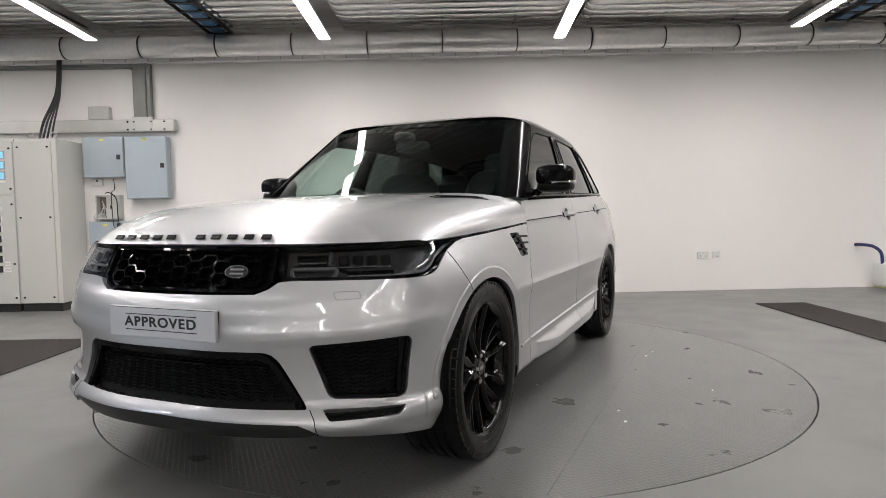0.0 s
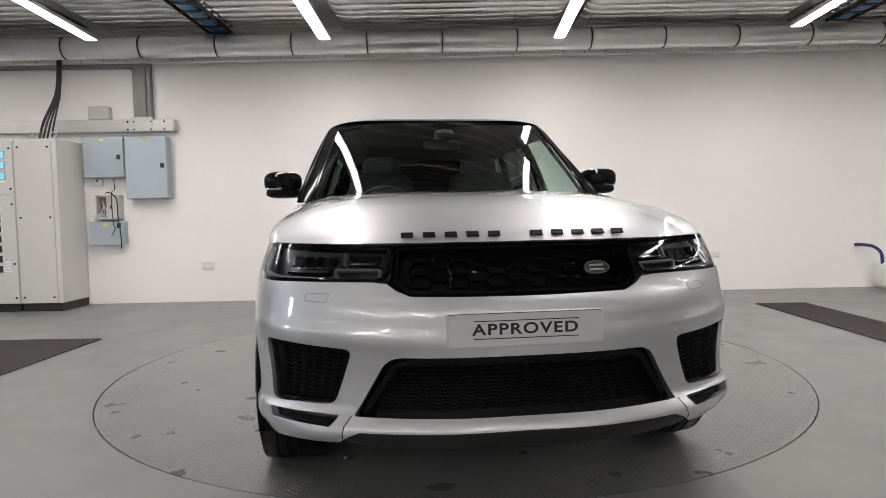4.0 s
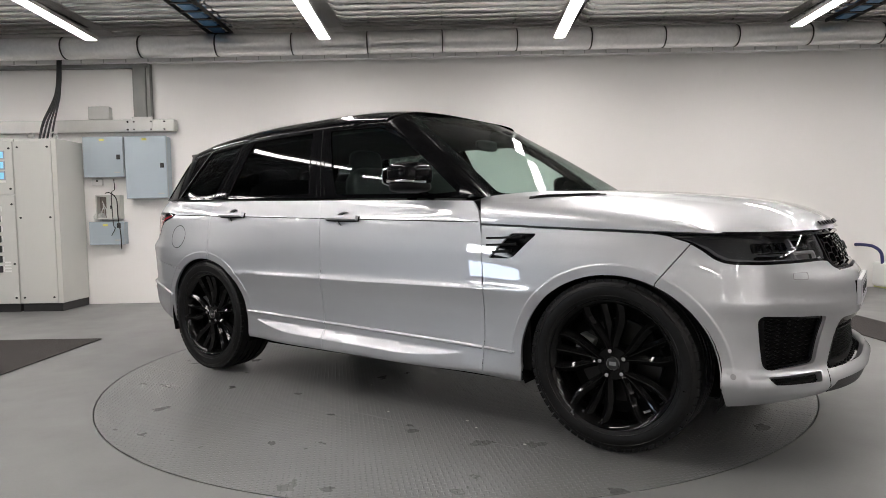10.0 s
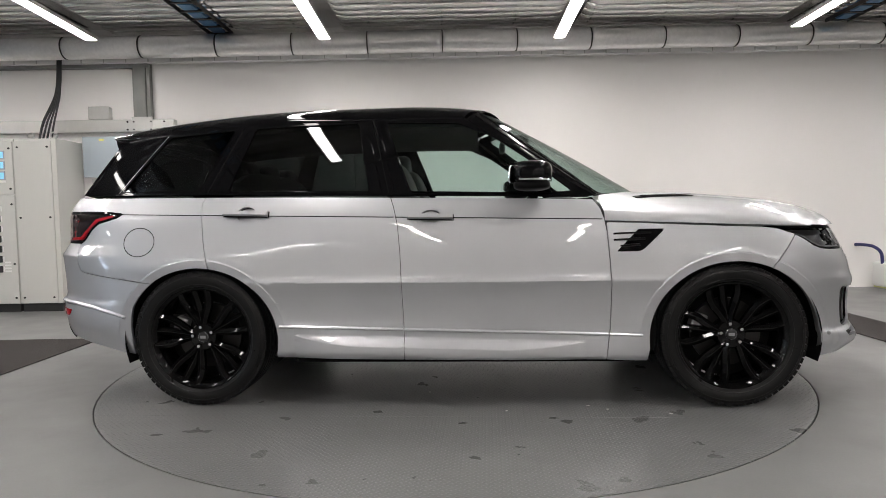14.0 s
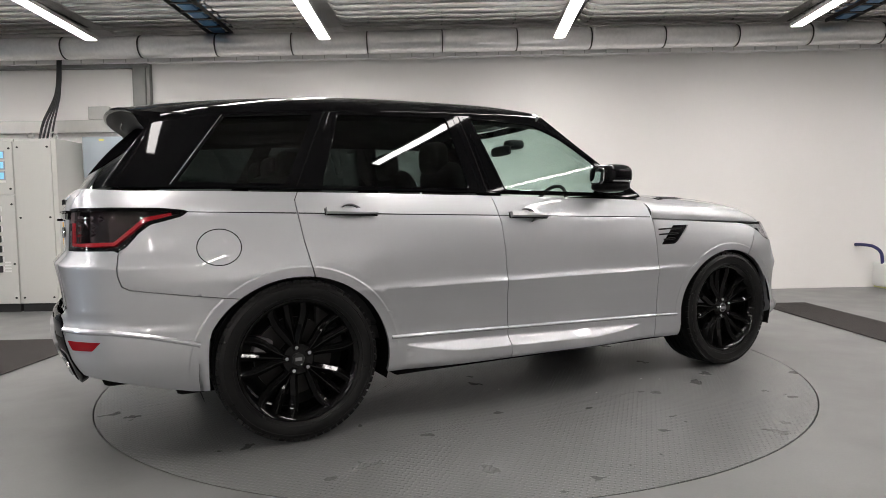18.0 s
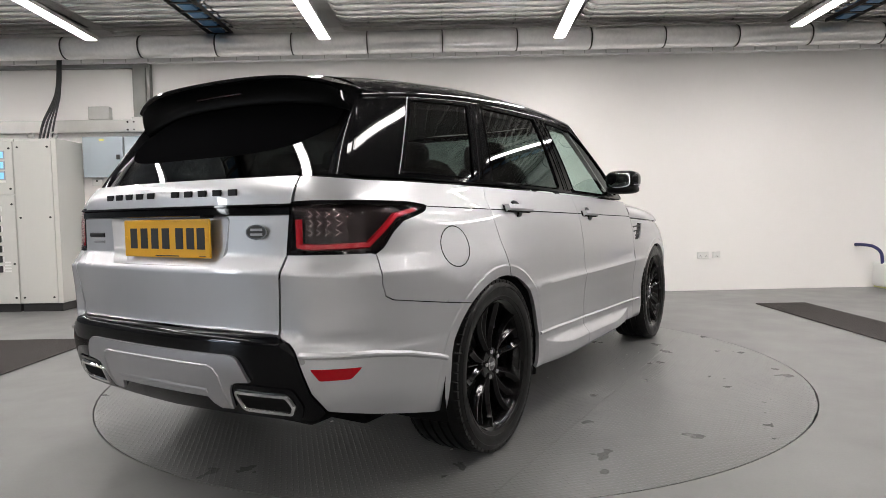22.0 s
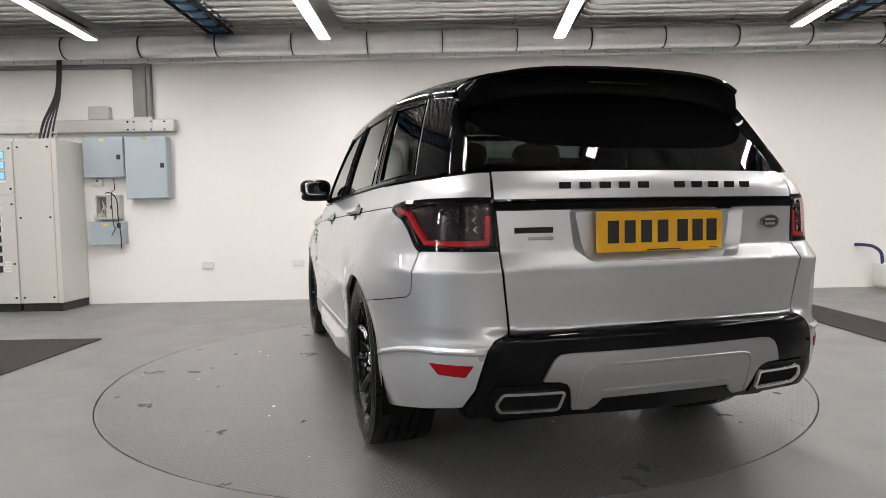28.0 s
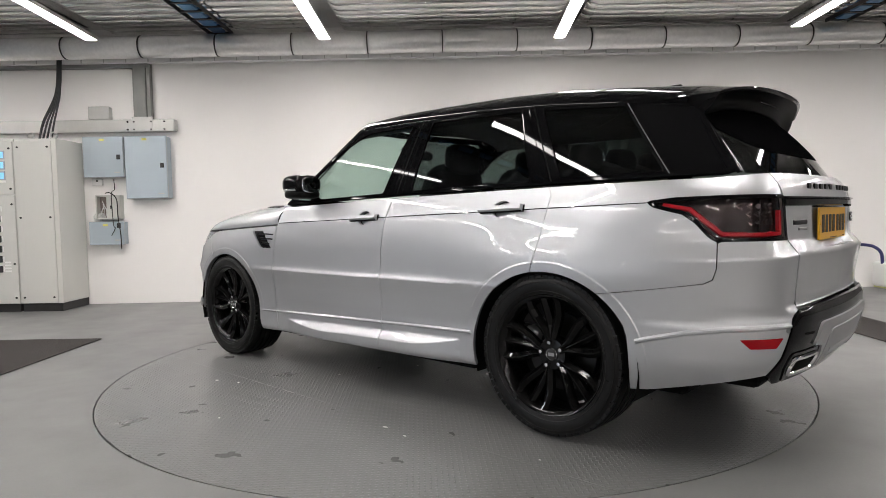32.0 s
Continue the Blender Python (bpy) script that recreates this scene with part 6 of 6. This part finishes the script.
def build_cabin():
    # black side panels with the window openings
    dlo = [(0.738, 1.146)] + [(x, float(BELT(x)) + 0.002) for x in np.linspace(0.70, -2.19, 20)] + [(-2.235, 1.212), (-2.17, 1.32), (-2.075, 1.47)]
    dlo += [(x, float(WIN_TOP(x))) for x in np.linspace(-2.03, 0.04, 24)] + [(0.195, 1.510), (0.385, 1.385), (0.565, 1.262)]
    front = rounded([(-0.262, 1.186), (0.50, 1.164), (0.630, 1.172), (0.41, 1.345), (0.195, 1.495), (0.0, 1.578), (-0.412, 1.590)], [0.02, 0.02, 0.02, 0.05, 0.05, 0.05, 0.02])
    rear = rounded([(-0.492, 1.192), (-0.562, 1.591), (-1.175, 1.580), (-1.312, 1.206)], 0.02)
    quarter = rounded([(-1.475, 1.214), (-1.300, 1.574), (-1.725, 1.545), (-1.965, 1.222)], 0.02)
    for side in (1, -1):
        ch = side_glass if side > 0 else mirror_y(side_glass)
        pan = patch("window_surround", ch, dlo, M_GLOSS, car, [front, rear, quarter], 0.035, 0.012, 0.0, "gloss black window surround")
        grow = lambda lp: [(x + (x - np.mean([q[0] for q in lp])) * 0.02, z + (z - np.mean([q[1] for q in lp])) * 0.03) for x, z in lp]
        patch("front_door_glass", ch, grow(front), G_FRONT, pan, (), 0.05, 0.0, 0.006, "lightly tinted front door glass")
        patch("rear_door_glass", ch, grow(rear), G_PRIVACY, pan, (), 0.05, 0.0, 0.006, "dark privacy glass")
        patch("quarter_glass", ch, grow(quarter), G_PRIVACY, pan, (), 0.05, 0.0, 0.006, "dark privacy glass")
        ribbon("belt_trim", ch, [(x, float(BELT(x)) + 0.008) for x in np.linspace(0.68, -2.18, 30)], 0.016, 0.008, M_GLOSS, pan, 0.0, False, 0.05, "gloss black belt trim")
        # Gloss beads added round glass and pillar edges to catch thin bright lines.
        for lp in (front, rear, quarter):
            ribbon("window_seal", ch, lp, 0.009, 0.004, M_GLOSS, pan, 0.0, True, 0.04, "gloss black glass seal, raised to catch highlights", taper=0.3)
        for pts in ([(-0.352, 1.180), (-0.452, 1.600)], [(-0.420, 1.180), (-0.520, 1.604)], [(-1.398, 1.205), (-1.212, 1.590)]):
            ribbon("pillar_edge", ch, pts, 0.006, 0.003, M_GLOSS, pan, 0.0, taper=0.3)
        for pts in ([(-0.382, 1.178), (-0.482, 1.605)], [(-1.432, 1.20), (-1.245, 1.592)]):
            ribbon("pillar_gap", ch, pts, 0.007, 0.001, M_LINER, pan, 0.0)
        for pts in ([(-1.985, 1.215), (-1.735, 1.553)],):
            ribbon("pillar_trim", ch, pts, 0.004, 0.002, M_ATLAS, pan, 0.0)
        vs, ks = np.linspace(0, 1, 18), np.linspace(0, 1, 7)
        fn = a_pillar if side > 0 else mirror_y(a_pillar)
        pil = grid_part("a_pillar", fn, vs, ks, M_PILLAR, car, "gloss black windscreen pillar", side < 0)
        # Raised strips added along the pillar to catch lengthwise highlights.
        for k0, wd in ((0.10, 0.007), (0.52, 0.004), (0.93, 0.009)):
            ribbon("pillar_trim", fn, [(v, k0) for v in np.linspace(0.02, 0.98, 16)], wd, 0.005, M_GLOSS, pil, 0.0, False, 0.05, "gloss black strip added to catch a highlight", taper=0.3)
        # rear corner between quarter and tailgate glass
        def d_pillar(v, k, side=side):
            v, k = np.asarray(v, float), np.asarray(k, float)
            p0 = rear_screen(np.full_like(v, 1.0), v * 0.90)
            p1 = side_glass(-2.235 + 0.172 * v, 1.212 + 0.285 * v)
            b = 0.010 * np.sin(np.pi * k)
            p = p0 + (p1 - p0) * k[..., None] + np.stack([-b, b, 0 * b], -1)
            p[..., 1] *= side
            return p
        # Edge strip added to catch a bright line down the rear corner.
        ribbon("pillar_trim", ch, [(-2.205, 1.226), (-2.13, 1.345), (-2.062, 1.468)], 0.012, 0.005, M_GLOSS, pan, 0.0, False, 0.03, "gloss black strip added to catch a highlight", taper=0.3)
        grid_part("d_pillar", d_pillar, np.linspace(-0.035, 1, 18), ks, M_GLOSS, car, "gloss black rear pillar", side > 0)
    # roof
    xs = np.linspace(-1.99, 0.0, 34)
    ww = np.linspace(-1, 1, 41)

    def roof_full(t, w):
        k = np.abs(np.sin(w * math.pi / 2)) ** 0.45 * 0.745 / 0.652
        front = 0.265 - 0.142 * np.minimum(k, 1) ** 2.1 - 0.080 * np.clip((k - 1) / 0.142, 0, 1)
        return roof(-2.0 + (front + 2.0) * t, w)
    grid_part("roof", roof_full, np.linspace(0, 1, 40), ww, M_GLOSS, car, "gloss black roof with panoramic glass", True)
    for s in (1, -1):
        ribbon("roof_seam", roof, [(x, s * 0.60) for x in np.linspace(-1.9, 0.15, 24)], 0.006, 0.0006, M_LINER, car, 0.0, False, 0.08)
    for x in (-0.55, -1.25, 0.12):
        ribbon("roof_seam", roof, [(x, w) for w in np.linspace(-0.58, 0.58, 16)], 0.006, 0.0006, M_LINER, car, 0.0, False, 0.08)
    part("aerial_fin", box(-1.72, -1.58, -0.018, 0.018, 1.685, 1.735, 0.012), M_GLOSS, car, "gloss black aerial fin")
    # glass
    grid_part("windscreen", screen, np.linspace(-0.985, 0.985, 33), np.linspace(0.0, 0.985, 20), G_SCREEN, car, "clear windscreen")
    patch("windscreen_border", screen, [(-1, 0), (1, 0), (1, 1), (-1, 1)], M_GLOSS, car, [rounded([(-0.945, 0.035), (0.945, 0.035), (0.93, 0.93), (-0.93, 0.93)], [0.06, 0.06, 0.05, 0.05])], 0.05, 0.0, 0.004, "black printed screen border")
    grid_part("rear_screen", rear_screen, np.linspace(-1, 1, 29), np.linspace(-0.05, 1.0, 17), G_REAR, car, "dark tailgate glass", True)
    # spoiler: rounded top, slim lip and a hollowed underside that runs down on to the glass
    sec, low, under = [], [], []
    for w in np.linspace(-1, 1, 45):
        q = abs(w)
        top = roof(np.array([-1.80]), np.array([w * 0.97]))[0]
        lip = np.array([-2.235 + 0.115 * q ** 2.4, 0.588 * w, 1.609 - 0.010 * q ** 2 - 0.034 * q ** 6])
        ctl = (top + lip) / 2 + np.array([0, 0.02 * w * q ** 6, 0.020 * (1 - q ** 3)])
        edge = lip + np.array([0.010, 0, -0.017])
        foot = rear_screen(np.array([w * 0.985]), np.array([0.90 - 0.07 * q ** 6]))[0] + np.array([-0.010, 0.045 * w * q ** 6, 0.006 - 0.02 * q ** 6])
        hol = np.array([foot[0] + 0.005, (foot[1] + lip[1]) / 2, lip[2] - 0.030])
        hol = hol + ((edge + foot) / 2 + np.array([-0.015, 0, 0]) - hol) * q ** 5
        row = [top * (1 - t) ** 2 + ctl * 2 * t * (1 - t) + lip * t * t for t in np.linspace(0, 1, 6)]
        row += [lip + np.array([-0.003, 0, -0.007]), lip + np.array([0.001, 0, -0.013])]
        row += [edge * (1 - t) ** 2 + hol * 2 * t * (1 - t) + foot * t * t for t in np.linspace(0, 1, 9)]
        row.append(foot + np.array([0.035, 0, 0.010]))
        sec.append(row[:9])
        under.append(row[8:])
        low.append(row[12])
    n = len(sec[0])
    V = [tuple(p) for s in sec for p in s]
    F = [(i * n + j, i * n + j + 1, (i + 1) * n + j + 1, (i + 1) * n + j) for i in range(len(sec) - 1) for j in range(n - 1)]
    for i, sgn in ((0, 1), (len(sec) - 1, -1)):
        ring = sec[i] + under[i][1:]
        b = len(V)
        V += [tuple(p) for p in ring] + [tuple(np.mean(ring, axis=0))]
        F += [(b + j, len(V) - 1, b + (j + 1) % len(ring))[::sgn] for j in range(len(ring))]
    ws = np.linspace(-0.97, 0.97, 25)
    # Black sheet over the upper glass stands in for the spoiler's dark underside.
    patch("spoiler_hollow_cover", rear_screen, [(w, 0.22 + 0.06 * w * w + 0.38 * w ** 6) for w in ws] + [(0.97, 0.98), (-0.97, 0.98)], M_DISH, car, (), 0.05, 0.0, -0.002, "black sheet on the glass for the spoiler's shaded underside")
    sp = mesh_object("spoiler", V, F, M_GLOSS, car, "gloss black roof spoiler", True)
    sp.data.set_sharp_from_angle(angle=radians(50))
    m = len(under[0])
    mesh_object("underside", [tuple(p) for s in under for p in s], [(i * m + j, i * m + j + 1, (i + 1) * m + j + 1, (i + 1) * m + j) for i in range(len(under) - 1) for j in range(m - 1)], M_SATIN, sp, "satin black hollow underside", True)
    part("brake_light", tube([tuple(p + np.array([-0.004, 0, -0.002])) for p in low[17:28]], 0.0045, 6), M_BRAKE, sp, "unlit smoky high brake light strip", True)
    # cowl and wipers
    cow = lambda w, v: screen(w, v * 0.0) + np.stack([0.02 + 0.10 * (1 - v), 0 * v, -0.004 - 0.012 * (1 - v)], -1)
    grid_part("cowl", cow, np.linspace(-1, 1, 25), np.linspace(0, 1, 4), M_SATIN, car, "black scuttle panel", True)
    for y0, y1 in ((-0.62, 0.02), (0.10, 0.66)):
        pts = [tuple(screen(np.array([y / 0.79]), np.array([0.0]))[0] + np.array([0.035, 0, 0.004])) for k, y in enumerate(np.linspace(y0, y1, 6))]
        part("wiper", tube(pts, 0.009, 6), M_SATIN, car, "black wiper", True)


def build_mirror(side):
    """Door mirror: shell, lower cap, glass and arm."""
    root = part("door_mirror", ellipsoid_box((0.402, side * 0.985, 1.268), (0.106, 0.110, 0.064), 3.2), M_GLOSS, car, "gloss black door mirror", True)
    part("lower_cap", ellipsoid_box((0.402, side * 0.982, 1.205), (0.096, 0.104, 0.032), 3.0), M_SATIN, root, "satin black lower cap", True)
    pane = ellipsoid_box((0, 0, 0), (0.008, 0.082, 0.048), 4.0)
    bmesh.ops.transform(pane, matrix=Matrix.Translation((0.300, side * 0.985, 1.262)) @ Matrix.Rotation(radians(side * 14), 4, "Z") @ Matrix.Rotation(radians(4), 4, "Y"), verts=pane.verts)
    part("mirror_glass", pane, G_MIRROR, root, "mirror glass", True)
    part("indicator", tube([(0.330, side * 1.080, 1.234), (0.42, side * 1.088, 1.232), (0.478, side * 1.062, 1.230), (0.502, side * 0.985, 1.228)], 0.008, 6), M_CHROME, root, "clear indicator strip", True)
    part("arm", tube([(0.40, side * 0.90, 1.20), (0.41, side * 0.86, 1.165), (0.42, side * 0.82, 1.150)], 0.030, 8, squash=0.6), M_GLOSS, root, "", True)


def ellipsoid_box(c, h, power):
    bm = bmesh.new()
    bmesh.ops.create_uvsphere(bm, u_segments=28, v_segments=18, radius=1.0)
    for v in bm.verts:
        q = v.co
        k = (abs(q.x) ** power + abs(q.y) ** power + abs(q.z) ** power) ** (-1 / power)
        v.co = Vector((c[0] + q.x * k * h[0], c[1] + q.y * k * h[1], c[2] + q.z * k * h[2]))
    return bm


def build_seat(x, y):
    mat = M_LEATHER
    s = part("seat", ellipsoid_box((x + 0.05, y, 0.72), (0.27, 0.26, 0.10), 4), mat, car, "grey leather seat", True)
    b = ellipsoid_box((0, 0, 0.32), (0.085, 0.25, 0.34), 4)
    bmesh.ops.transform(b, matrix=Matrix.Translation((x - 0.20, y, 0.74)) @ Matrix.Rotation(radians(-18), 4, "Y"), verts=b.verts)
    part("backrest", b, mat, s, "", True)
    part("headrest", ellipsoid_box((x - 0.44, y, 1.40), (0.055, 0.135, 0.095), 3.5), mat, s, "", True)
    for k in (-0.05, 0.05):
        part("headrest_post", tube([(x - 0.42, y + k, 1.25), (x - 0.44, y + k, 1.38)], 0.007, 6), M_CHROME, s)


def build_interior():
    part("floor_tub", box(-2.1, 1.0, -0.80, 0.80, 0.42, 0.50, 0.01), M_CABIN, car, "dark cabin floor")
    for s in (1, -1):
        part("door_card", box(-1.35, 0.75, s * 0.80 - 0.02, s * 0.80 + 0.02, 0.50, 1.13, 0.02), M_CABIN, car, "dark door lining")
    part("bulkhead", box(0.98, 1.02, -0.78, 0.78, 0.42, 1.10, 0.01), M_CABIN, car)
    dash = part("dashboard", ellipsoid_box((0.80, 0, 0.98), (0.26, 0.76, 0.155), 5), M_CABIN, car, "black dashboard", True)
    part("binnacle", ellipsoid_box((0.60, -0.37, 1.09), (0.12, 0.20, 0.06), 4), M_CABIN, dash, "", True)
    part("centre_screen", box(0.535, 0.55, -0.15, 0.15, 0.93, 1.08, 0.01), M_GLOSS, dash)
    wheel = lathe([(0.170, -0.014), (0.182, -0.010), (0.188, 0.0), (0.182, 0.010), (0.170, 0.014), (0.164, 0.0)], 40, "x", closed=True)
    box(-0.02, 0.012, -0.165, 0.165, -0.022, 0.022, 0.01, wheel)
    box(-0.02, 0.012, -0.022, 0.022, -0.165, 0.0, 0.01, wheel)
    join(wheel, ellipsoid_box((-0.012, 0, 0), (0.03, 0.065, 0.055), 3))
    bmesh.ops.transform(wheel, matrix=Matrix.Translation((0.40, -0.37, 1.075)) @ Matrix.Rotation(radians(25), 4, "Y"), verts=wheel.verts)
    part("steering_wheel", wheel, M_CABIN, car, "black leather steering wheel", True)
    part("console", box(-0.35, 0.62, -0.13, 0.13, 0.50, 0.78, 0.03), M_CABIN, car)
    for y in (-0.37, 0.37):
        build_seat(-0.02, y)
    bench = part("rear_bench", ellipsoid_box((-0.88, 0, 0.72), (0.28, 0.66, 0.10), 5), M_LEATHER, car, "grey leather rear bench", True)
    b = ellipsoid_box((0, 0, 0.30), (0.08, 0.66, 0.33), 6)
    bmesh.ops.transform(b, matrix=Matrix.Translation((-1.14, 0, 0.74)) @ Matrix.Rotation(radians(-20), 4, "Y"), verts=b.verts)
    part("backrest", b, M_LEATHER, bench, "", True)
    for y in (-0.40, 0.0, 0.40):
        part("headrest", ellipsoid_box((-1.36, y, 1.34), (0.05, 0.125, 0.075), 3.5), M_LEATHER, bench, "", True)
    part("parcel_shelf", box(-2.15, -1.42, -0.62, 0.62, 1.10, 1.13, 0.01), M_CABIN, car, "dark load cover")

    def liner(x, w):
        p = roof(x, w)
        p[..., 2] -= 0.05
        p[..., 1] *= 0.97
        return p
    grid_part("headliner", liner, np.linspace(-1.95, 0.10, 14), np.linspace(-0.96, 0.96, 17), M_HEADLINER, car, "dark headlining")
    rv = part("rear_view_mirror", ellipsoid_box((0.27, 0, 1.50), (0.02, 0.12, 0.035), 4), M_CABIN, car, "interior mirror", True)
    part("sensor_pod", ellipsoid_box((0.38, 0, 1.55), (0.07, 0.06, 0.035), 3), M_CABIN, rv, "", True)
    # everything dark under and behind the skin; shells added to block gap light
    for side in (1, -1):
        loop = [X(1.06, 0.30), X(1.06, 0.70), X(1.10, 0.90), X(1.70, 0.93), X(1.70, 0.96), X(0.78, 0.99), X(0.75, 1.10), X(-2.15, 1.17), X(-2.15, 0.80), X(-1.44, 0.83), X(-1.15, 0.76), X(-1.0, 0.55), X(-0.96, 0.30)]
        patch("gap_blocker", skin, sided(loop, side), M_LINER, car, (), 0.06, 0.0, 0.035)
    patch("gap_blocker", skin, sym_front([(0.0, 0.94), FY(0.86, 0.93), X(1.93, 0.86), X(1.935, 0.40), FY(0.84, 0.32), (0.0, 0.36)]), M_LINER, car, (), 0.06, 0.0, 0.085)
    patch("gap_blocker", skin, sym_rear([(HALF, 1.17), RY(0.62, 1.17), X(-2.16, 1.15), X(-2.16, 0.80), X(-1.94, 0.70), X(-1.94, 0.36), (HALF, 0.38)]), M_LINER, car, (), 0.06, 0.0, 0.06)
    part("underbody", box(-1.98, 2.0, -0.60, 0.60, 0.205, 0.40, 0.03), M_LINER, car, "dark underbody")
    # Box added behind the bumper to darken the floor beneath the tail.
    part("rear_light_blocker", box(-2.29, -1.99, -0.60, 0.60, 0.290, 0.41, 0.03), M_LINER, car, "dark box added under the rear bumper to block light")
    part("sill_floor", box(-0.95, 0.98, -0.86, 0.86, 0.225, 0.40, 0.02), M_LINER, car)
    for ax in (AXLE_F, AXLE_R):
        for s in (1, -1):
            V, F = [], []
            n = 28
            for k in range(n + 1):
                a = radians(-18 + 216 * k / n)
                x, z = ax + 0.005 + 0.452 * math.cos(a), 0.372 + 0.418 * math.sin(a)
                V += [(x, s * 0.935, z), (x, s * 0.58, z)]
            for k in range(n):
                F.append((2 * k, 2 * k + 1, 2 * k + 3, 2 * k + 2))
            b = len(V)
            F.append(tuple(2 * k + 1 for k in range(n + 1)))
            mesh_object("wheel_arch_liner", V, F, M_LINER, car)


def build_wheel(ax, side):
    """22-inch wheel: tyre with tread grooves, rim with split spokes, brake behind."""
    root = new("wheel")
    root.parent = car
    root.matrix_basis = pose(ax, side * 0.818, HUB_Z + 0.008, 0, 0, 0 if side > 0 else 180)
    tagged(root, "gloss black alloy wheel with a low-profile tyre")
    R, hw = 0.386, 0.138
    prof = [(0.284, -hw + 0.030), (0.292, -hw + 0.012), (0.315, -hw + 0.002), (0.340, -hw), (0.362, -hw + 0.006), (0.376, -hw + 0.018), (0.383, -hw + 0.034)]
    tread = []
    for g in (-0.066, -0.022, 0.022, 0.066):
        tread += [(R, g - 0.0065), (R - 0.008, g - 0.0045), (R - 0.008, g + 0.0045), (R, g + 0.0065)]
    prof = prof + tread + [(r, -t) for r, t in reversed(prof)]
    tyre = part("tyre", lathe(prof, 72), M_TYRE, root, "black low-profile tyre", True)
    # shoulder blocks
    bm = bmesh.new()
    for k in range(64):
        a = 2 * math.pi * k / 64
        for s in (-1, 1):
            box(-0.015, 0.015, s * 0.116 - 0.014, s * 0.116 + 0.014, 0.366, 0.3795, 0.0, bm, m=Matrix.Rotation(a + s * 0.02, 4, "Y"))
    tagged(part("tread_ring", bm, M_TYRE, tyre), kind="stuff")
    ribs = lathe([(0.347, hw - 0.0005), (0.349, hw + 0.001), (0.351, hw - 0.0008)], 60)
    lathe([(0.305, hw - 0.006), (0.307, hw - 0.0035), (0.309, hw - 0.005)], 60, bm=ribs)
    part("sidewall_rib", ribs, M_TYRE, tyre, "", True)
    rim = part("rim", lathe([(0.286, -0.11), (0.262, -0.10), (0.255, -0.02), (0.262, 0.085), (0.274, 0.105), (0.288, 0.112), (0.293, 0.118), (0.288, 0.124), (0.276, 0.118), (0.268, 0.106)], 72), M_RIM, root, "gloss black rim", True)
    # five groups of three curved arms
    for k in range(5):
        a0 = radians(80) + 2 * math.pi * k / 5
        for arm in (-1, 0, 1):
            bm = bmesh.new()
            secs = []
            for t in np.linspace(0, 1, 10):
                r = 0.045 + (0.274 - 0.045) * t
                ang = a0 + arm * radians(9 + 10.5 * math.sin(t * math.pi * 0.72) ** 1.3)
                w = (0.0165 if arm else 0.0155) * (1 + 0.22 * math.sin(math.pi * t)) + 0.006 * t
                y = 0.092 + 0.024 * t - 0.014 * math.sin(math.pi * t) - (0.012 if arm == 0 else 0)
                er, et = Vector((math.cos(ang), 0, math.sin(ang))), Vector((-math.sin(ang), 0, math.cos(ang)))
                c = er * r
                secs.append([bm.verts.new(c + et * (q * w) + Vector((0, y + h, 0))) for q, h in ((-1, -0.034), (-0.85, -0.013), (-0.12, 0.0), (0.12, 0.0), (0.85, -0.013), (1, -0.034))])
            for p, q in zip(secs, secs[1:]):
                for i in range(5):
                    bm.faces.new((p[i], p[i + 1], q[i + 1], q[i]))
            bm.faces.new(secs[-1])
            part("spoke", bm, M_RIM, rim, "", True)
    hub = part("hub", lathe([(0.0, 0.088), (0.040, 0.088), (0.072, 0.086), (0.082, 0.070), (0.082, 0.03)], 40), M_RIM, root, "", True)
    cap = part("centre_cap", lathe([(0.0, 0.0935), (0.026, 0.093), (0.031, 0.0905), (0.031, 0.085)], 28), M_DARK, hub, "dark centre cap with a silver ring", True)
    part("cap_ring", lathe([(0.0265, 0.0925), (0.0285, 0.095), (0.0305, 0.0925)], 28), M_CHROME, cap, "", True)
    part("cap_mark", box(-0.016, 0.016, 0.0934, 0.0942, -0.008, 0.008, 0.0), M_ATLAS, cap)
    for k in range(5):
        a = radians(80) + 2 * math.pi * k / 5
        part("wheel_nut", lathe([(0.0, 0.101), (0.009, 0.1005), (0.0115, 0.096), (0.0115, 0.085)], 6, m=Matrix.Translation((0.058 * math.cos(a), 0, 0.058 * math.sin(a)))), M_CHROME, hub, "chrome wheel nut")
    part("brake_disc", lathe([(0.08, 0.0), (0.188, 0.0), (0.188, -0.03), (0.08, -0.03)], 48), M_DISC, root, "steel brake disc")
    part("backing", lathe([(0.0, -0.035), (0.25, -0.035)], 40), M_LINER, root)
    part("brake_caliper", box(-0.05, 0.05, -0.03, 0.045, 0.125, 0.205, 0.015, m=Matrix.Rotation(radians(70), 4, "Y")), M_ATLAS, root, "grey brake caliper")
    return root


build_cabin()
build_mirror(1)
build_mirror(-1)
build_interior()
for ax in (AXLE_F, AXLE_R):
    for side in (1, -1):
        build_wheel(ax, side)
# ---- what moves: the turntable and the car on it ----
def motions():
    rows_t, rows_c = [], []
    for k in range(65):
        t = k * 0.5
        a = TURN_START + TURN_RATE * t
        c, s = math.cos(radians(a)), math.sin(radians(a))
        rows_t.append((t, pose(0, 0, 0, 0, 0, a)))
        rows_c.append((t, pose(c * CAR_X - s * CAR_Y, s * CAR_X + c * CAR_Y, 0, 0, 0, a)))
    walk(turntable, rows_t)
    walk(car, rows_c)


motions()
